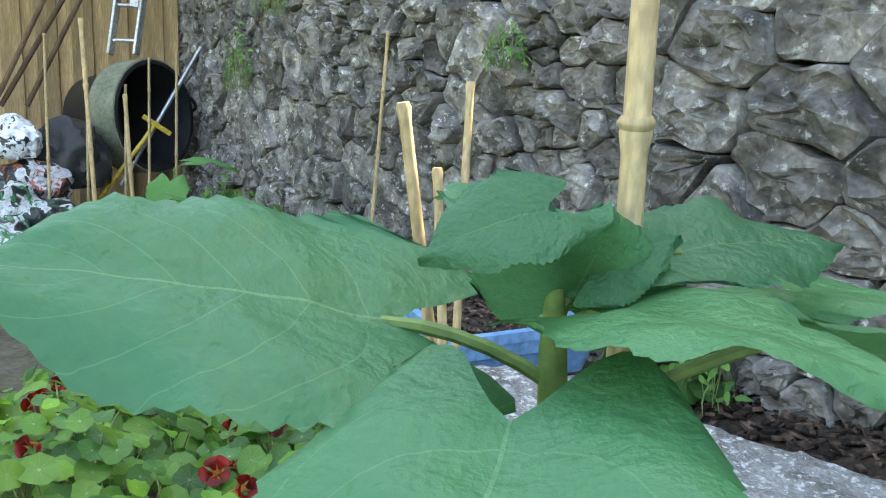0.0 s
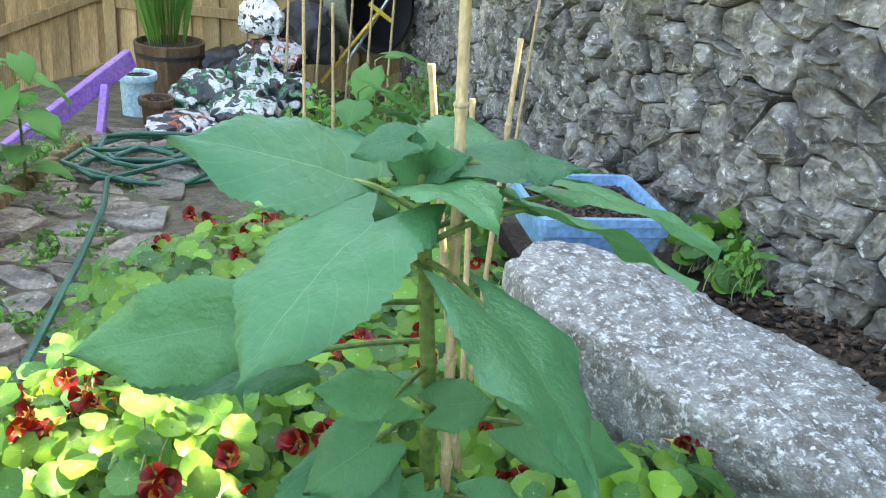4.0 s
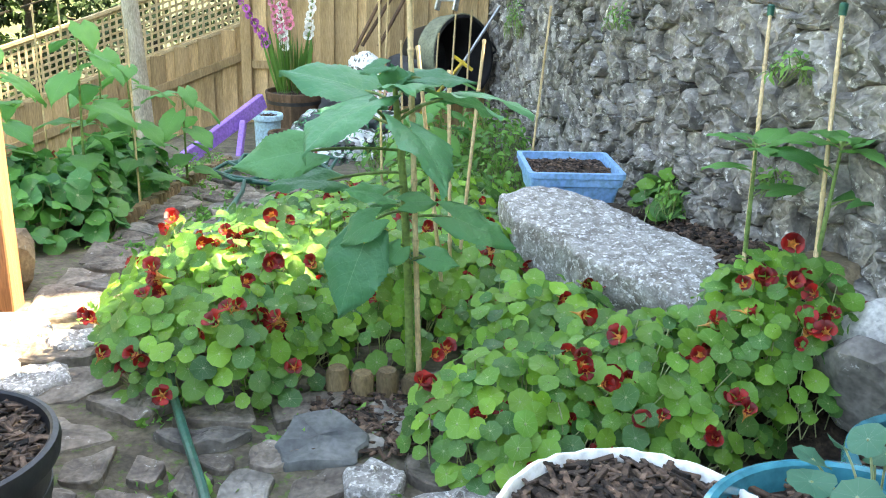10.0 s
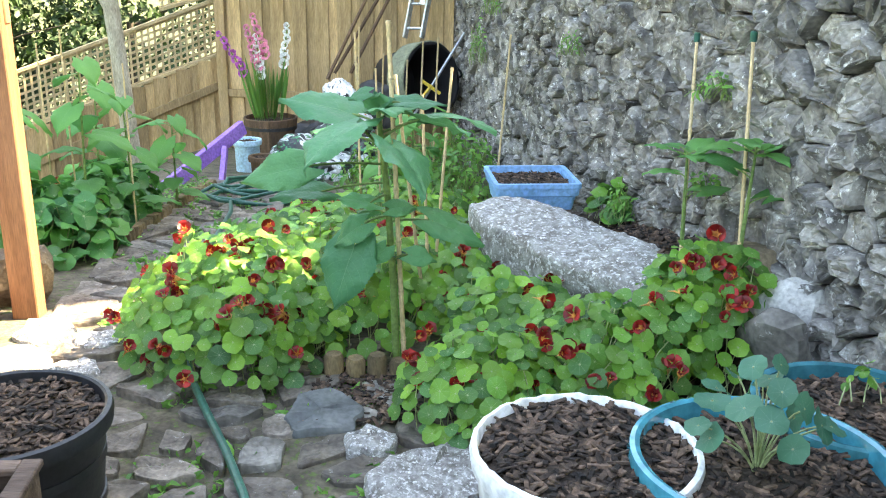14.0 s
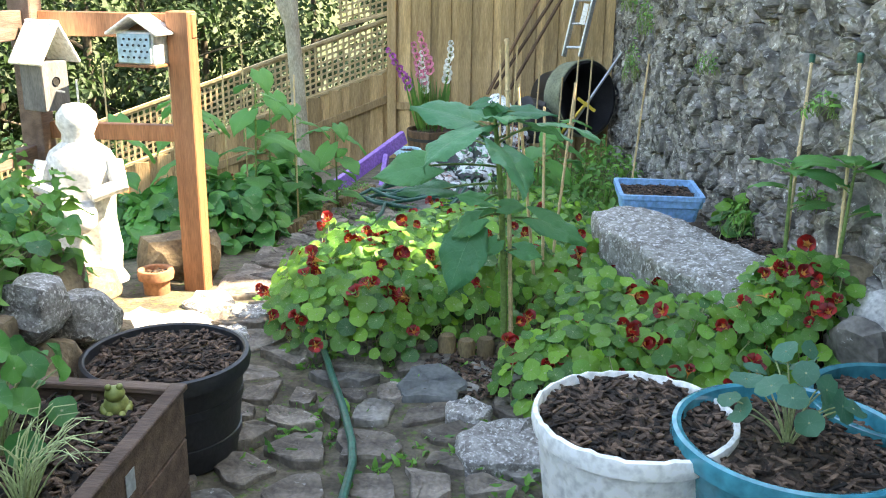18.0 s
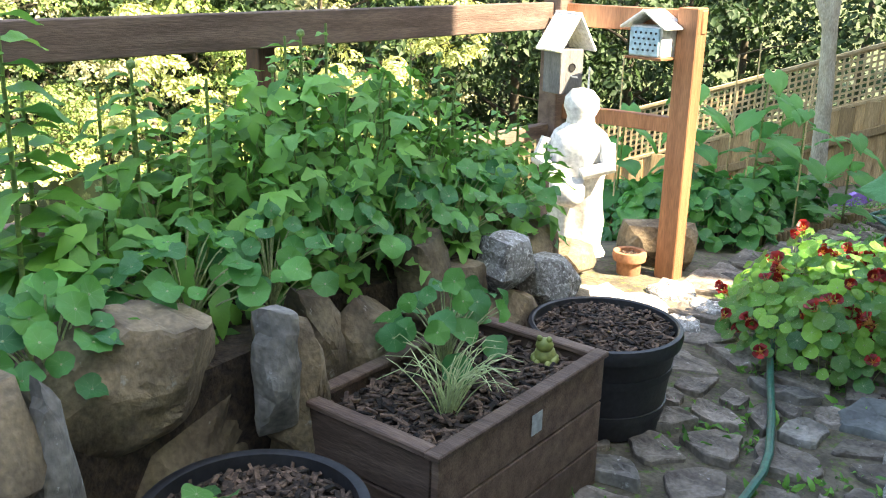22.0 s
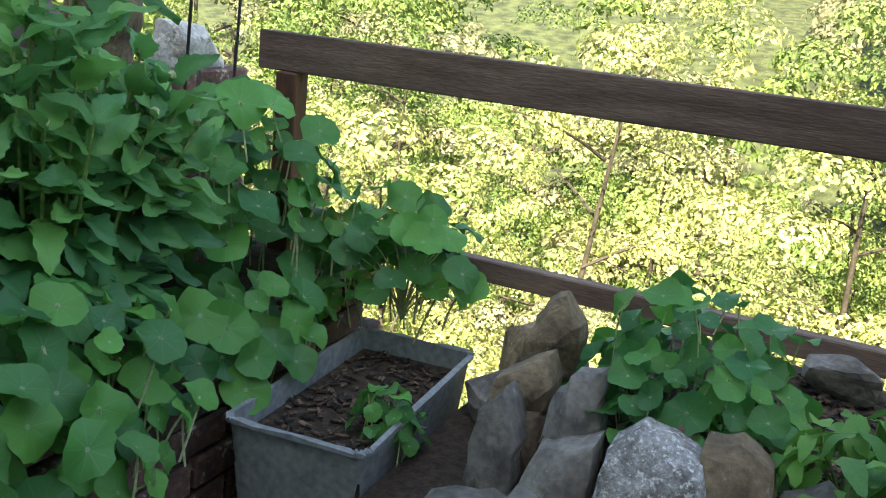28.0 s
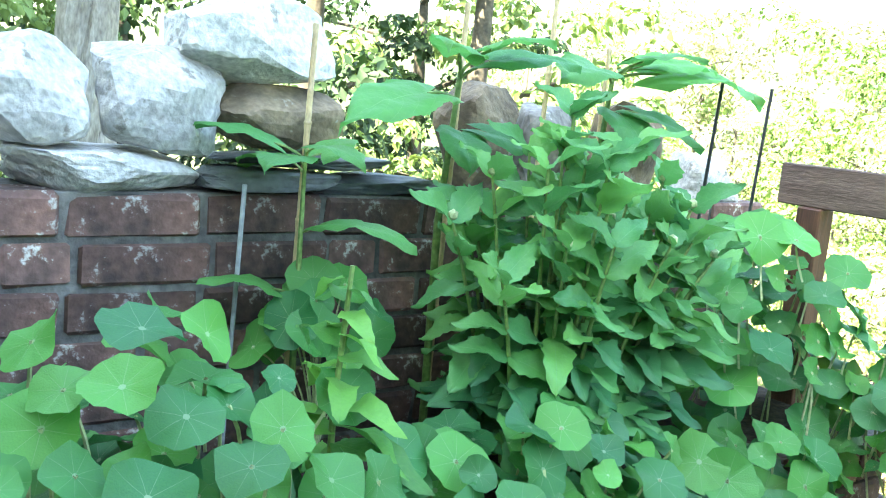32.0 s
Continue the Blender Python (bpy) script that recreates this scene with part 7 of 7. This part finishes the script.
mt = empty("metal_pipe", pose(.10, 8.1, -.2), "grey metal pipe leaning on the stone wall", "pipe")
part("shaft", Geo().add(*tube([(0, 0, 0), (.55, .2, .85)], .014, 8)), ALU, mt)
YEL = mat("yellow_plastic", (0.6, 0.42, 0.05), (0.7, 0.5, 0.08), 6, .5, .1, 50)
hd = empty("garden_tool", pose(-.08, 8.05, -.33), "yellow-handled garden tool leaning on the black tub", "tool")
part("handle", Geo().add(*tube([(0, 0, 0), (.42, .1, .52)], .014, 8)), YEL, hd)
part("head", Geo().add(*beam((.33, .08, .56), (.50, .10, .44), .02, .03)), YEL, hd)
for x, y, z in ((-.35, 7.5, .755), (-.15, 7.5, .54), (.05, 7.5, .49), (.18, 7.5, .64), (.28, 7.2, .70)):
    cane((x, y, -.4), (x + .03, y, z), .008)


# ---- trees ----
LOWOVAL = []
for _ in range(3):
    w, d = LR.uniform(.26, .38), LR.uniform(-.25, .05)
    LOWOVAL.append((np.array([(0, 0, 0), (w, .45, .1), (0, 1, d), (-w, .45, .1)]), [[0, 1, 2], [0, 2, 3]],
                    np.array([(.001, .001), (1, .45), (.001, 1), (-1, .45)])))


def tree(name, label, at, h, spread, seed, n_leaf, leaf, material, trunk_r=.16, limbs=7, crown_low=.3, lean=0):
    """A tapered trunk with limbs and a ragged crown of single leaves gathered in clumps."""
    rng = np.random.RandomState(seed)
    root = empty(name, pose(*at, 0, 0, seed * 77 % 360), label, "tree", "trees across the valley")
    g = Geo()
    g.add(*tube([(0, 0, -1), (lean * .3, .05, h * .35), (lean, 0, h * .8)], [trunk_r, trunk_r * .75, trunk_r * .25], 10))
    tips = []
    for i in range(limbs):
        a = i * 2.4 + rng.uniform(-.4, .4)
        z = h * (crown_low + (.85 - crown_low) * i / limbs)
        L = spread * rng.uniform(.55, 1) * (1.1 - .5 * i / limbs)
        e = Vector((math.cos(a) * L, math.sin(a) * L, z + L * rng.uniform(.15, .5)))
        s = Vector((lean * z / h, 0, z))
        g.add(*tube(bez(s, (s + e) / 2 + Vector((0, 0, .1 * L)), e, 4), [trunk_r * .4, trunk_r * .3, trunk_r * .2, trunk_r * .12, trunk_r * .05], 6))
        for t in (.45, .7, 1.0):
            tips.append((s.lerp(e, t), L * .42))
    tips.append((Vector((lean, 0, h * .92)), spread * .45))
    part("trunk", g, TREEBARK, root)
    cr = Geo()
    sub = []
    for c, r in tips:
        for _ in range(4):
            sub.append((c + Vector(unit(rng)) * r * .85, r * rng.uniform(.32, .58)))
    cs, rs = np.array([tuple(c) for c, _ in sub]), np.array([r for _, r in sub])
    for shape in LOWOVAL:
        w = rng.choice(len(sub), size=n_leaf // len(LOWOVAL), p=rs ** 2 / np.sum(rs ** 2))
        u = rng.normal(size=(len(w), 3))
        u /= np.linalg.norm(u, axis=1, keepdims=True)
        u[:, 2] = np.abs(u[:, 2]) * .75 - .12
        p = cs[w] + u * (rs[w] * rng.uniform(.82, 1.05, len(w)))[:, None]
        nrm = u * 1.2 + rng.normal(size=u.shape) * .35 + np.array([0, 0, .3])
        many(cr, shape, nrm, rng.uniform(0, 6.28, len(w)), leaf * rng.uniform(.7, 1.4, len(w)), p)
    tagged(part("crown", cr, material, root), "crown of many small leaves", kind="stuff")


# smooth grey trunk by the fence
t0 = empty("slender_tree", pose(-2.05, 6.8, -.55), "slender pale-barked tree beside the board fence", "tree")
part("trunk", Geo().add(*tube([(0, 0, 0), (-.02, 0, .5), (-.05, 0, 1.1), (-.08, 0, 1.55), (-.05, .02, 2.4), (.1, .1, 3.6)], [.075, .065, .06, .06, .045, .03], 12)), BARK, t0)
part("limb", Geo().add(*tube([(-.075, 0, 1.45), (-.2, 0, 1.75), (-.32, .02, 2.6), (-.4, 0, 3.4)], [.05, .042, .035, .02], 10)), BARK, t0)
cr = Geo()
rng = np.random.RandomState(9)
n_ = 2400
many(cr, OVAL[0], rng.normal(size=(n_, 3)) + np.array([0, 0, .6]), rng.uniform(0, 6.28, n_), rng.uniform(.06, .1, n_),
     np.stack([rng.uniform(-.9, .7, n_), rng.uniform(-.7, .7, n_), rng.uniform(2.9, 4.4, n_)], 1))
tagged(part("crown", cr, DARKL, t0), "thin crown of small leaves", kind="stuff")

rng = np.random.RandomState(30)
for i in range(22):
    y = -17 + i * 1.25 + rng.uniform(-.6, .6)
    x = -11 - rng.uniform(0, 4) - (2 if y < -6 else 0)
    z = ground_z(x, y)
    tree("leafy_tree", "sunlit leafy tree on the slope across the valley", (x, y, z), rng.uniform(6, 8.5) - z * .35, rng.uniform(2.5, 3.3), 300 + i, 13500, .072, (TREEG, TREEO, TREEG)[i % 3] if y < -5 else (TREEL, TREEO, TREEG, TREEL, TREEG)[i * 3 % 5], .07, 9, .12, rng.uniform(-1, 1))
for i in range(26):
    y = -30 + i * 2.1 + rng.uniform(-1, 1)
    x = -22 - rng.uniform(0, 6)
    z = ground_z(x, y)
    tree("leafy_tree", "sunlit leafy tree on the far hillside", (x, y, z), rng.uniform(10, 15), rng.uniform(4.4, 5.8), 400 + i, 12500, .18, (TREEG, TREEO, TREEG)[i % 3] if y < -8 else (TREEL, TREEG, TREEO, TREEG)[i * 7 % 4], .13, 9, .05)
# The sun reaches these crowns; their dark leaf colour stands for shade.
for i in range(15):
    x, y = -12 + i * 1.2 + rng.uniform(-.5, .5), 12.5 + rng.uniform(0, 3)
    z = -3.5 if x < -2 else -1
    tree("shade_toned_tree", "leafy tree behind the board fence, shade put into its dark leaf colour", (x, y, z), rng.uniform(6, 8), rng.uniform(2.0, 2.7), 500 + i, 6500, .10, DARKL, .09, 7, .15)
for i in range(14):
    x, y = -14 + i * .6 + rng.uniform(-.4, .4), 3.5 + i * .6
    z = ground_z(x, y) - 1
    tree("shade_toned_tree", "leafy tree beyond the lattice fence, shade put into its dark leaf colour", (x, y, z), rng.uniform(6, 8), rng.uniform(2.0, 2.7), 540 + i, 6500, .10, DARKL, .09, 7, .15)
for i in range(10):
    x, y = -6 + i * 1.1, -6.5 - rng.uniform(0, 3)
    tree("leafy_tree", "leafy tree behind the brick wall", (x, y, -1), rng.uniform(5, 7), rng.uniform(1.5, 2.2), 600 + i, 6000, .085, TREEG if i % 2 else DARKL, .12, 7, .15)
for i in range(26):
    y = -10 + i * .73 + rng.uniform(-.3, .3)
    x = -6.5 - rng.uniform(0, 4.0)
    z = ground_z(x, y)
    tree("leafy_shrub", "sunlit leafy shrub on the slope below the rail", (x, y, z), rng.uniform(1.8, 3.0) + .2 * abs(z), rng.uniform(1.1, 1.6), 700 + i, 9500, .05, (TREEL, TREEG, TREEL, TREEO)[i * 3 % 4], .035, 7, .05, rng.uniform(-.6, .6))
vt = empty("old_vine_trunk", pose(-1.02, -3.9, .2), "twisted grey-brown old trunk behind the brick wall", "tree trunk")
for k in range(4):
    part("strand", Geo().add(*tube([(.05 * math.cos(k * 1.6 + z * 3), .05 * math.sin(k * 1.6 + z * 3), z) for z in (0, .4, .8, 1.2, 1.6, 2.0)], .05, 8)), BARK, vt)
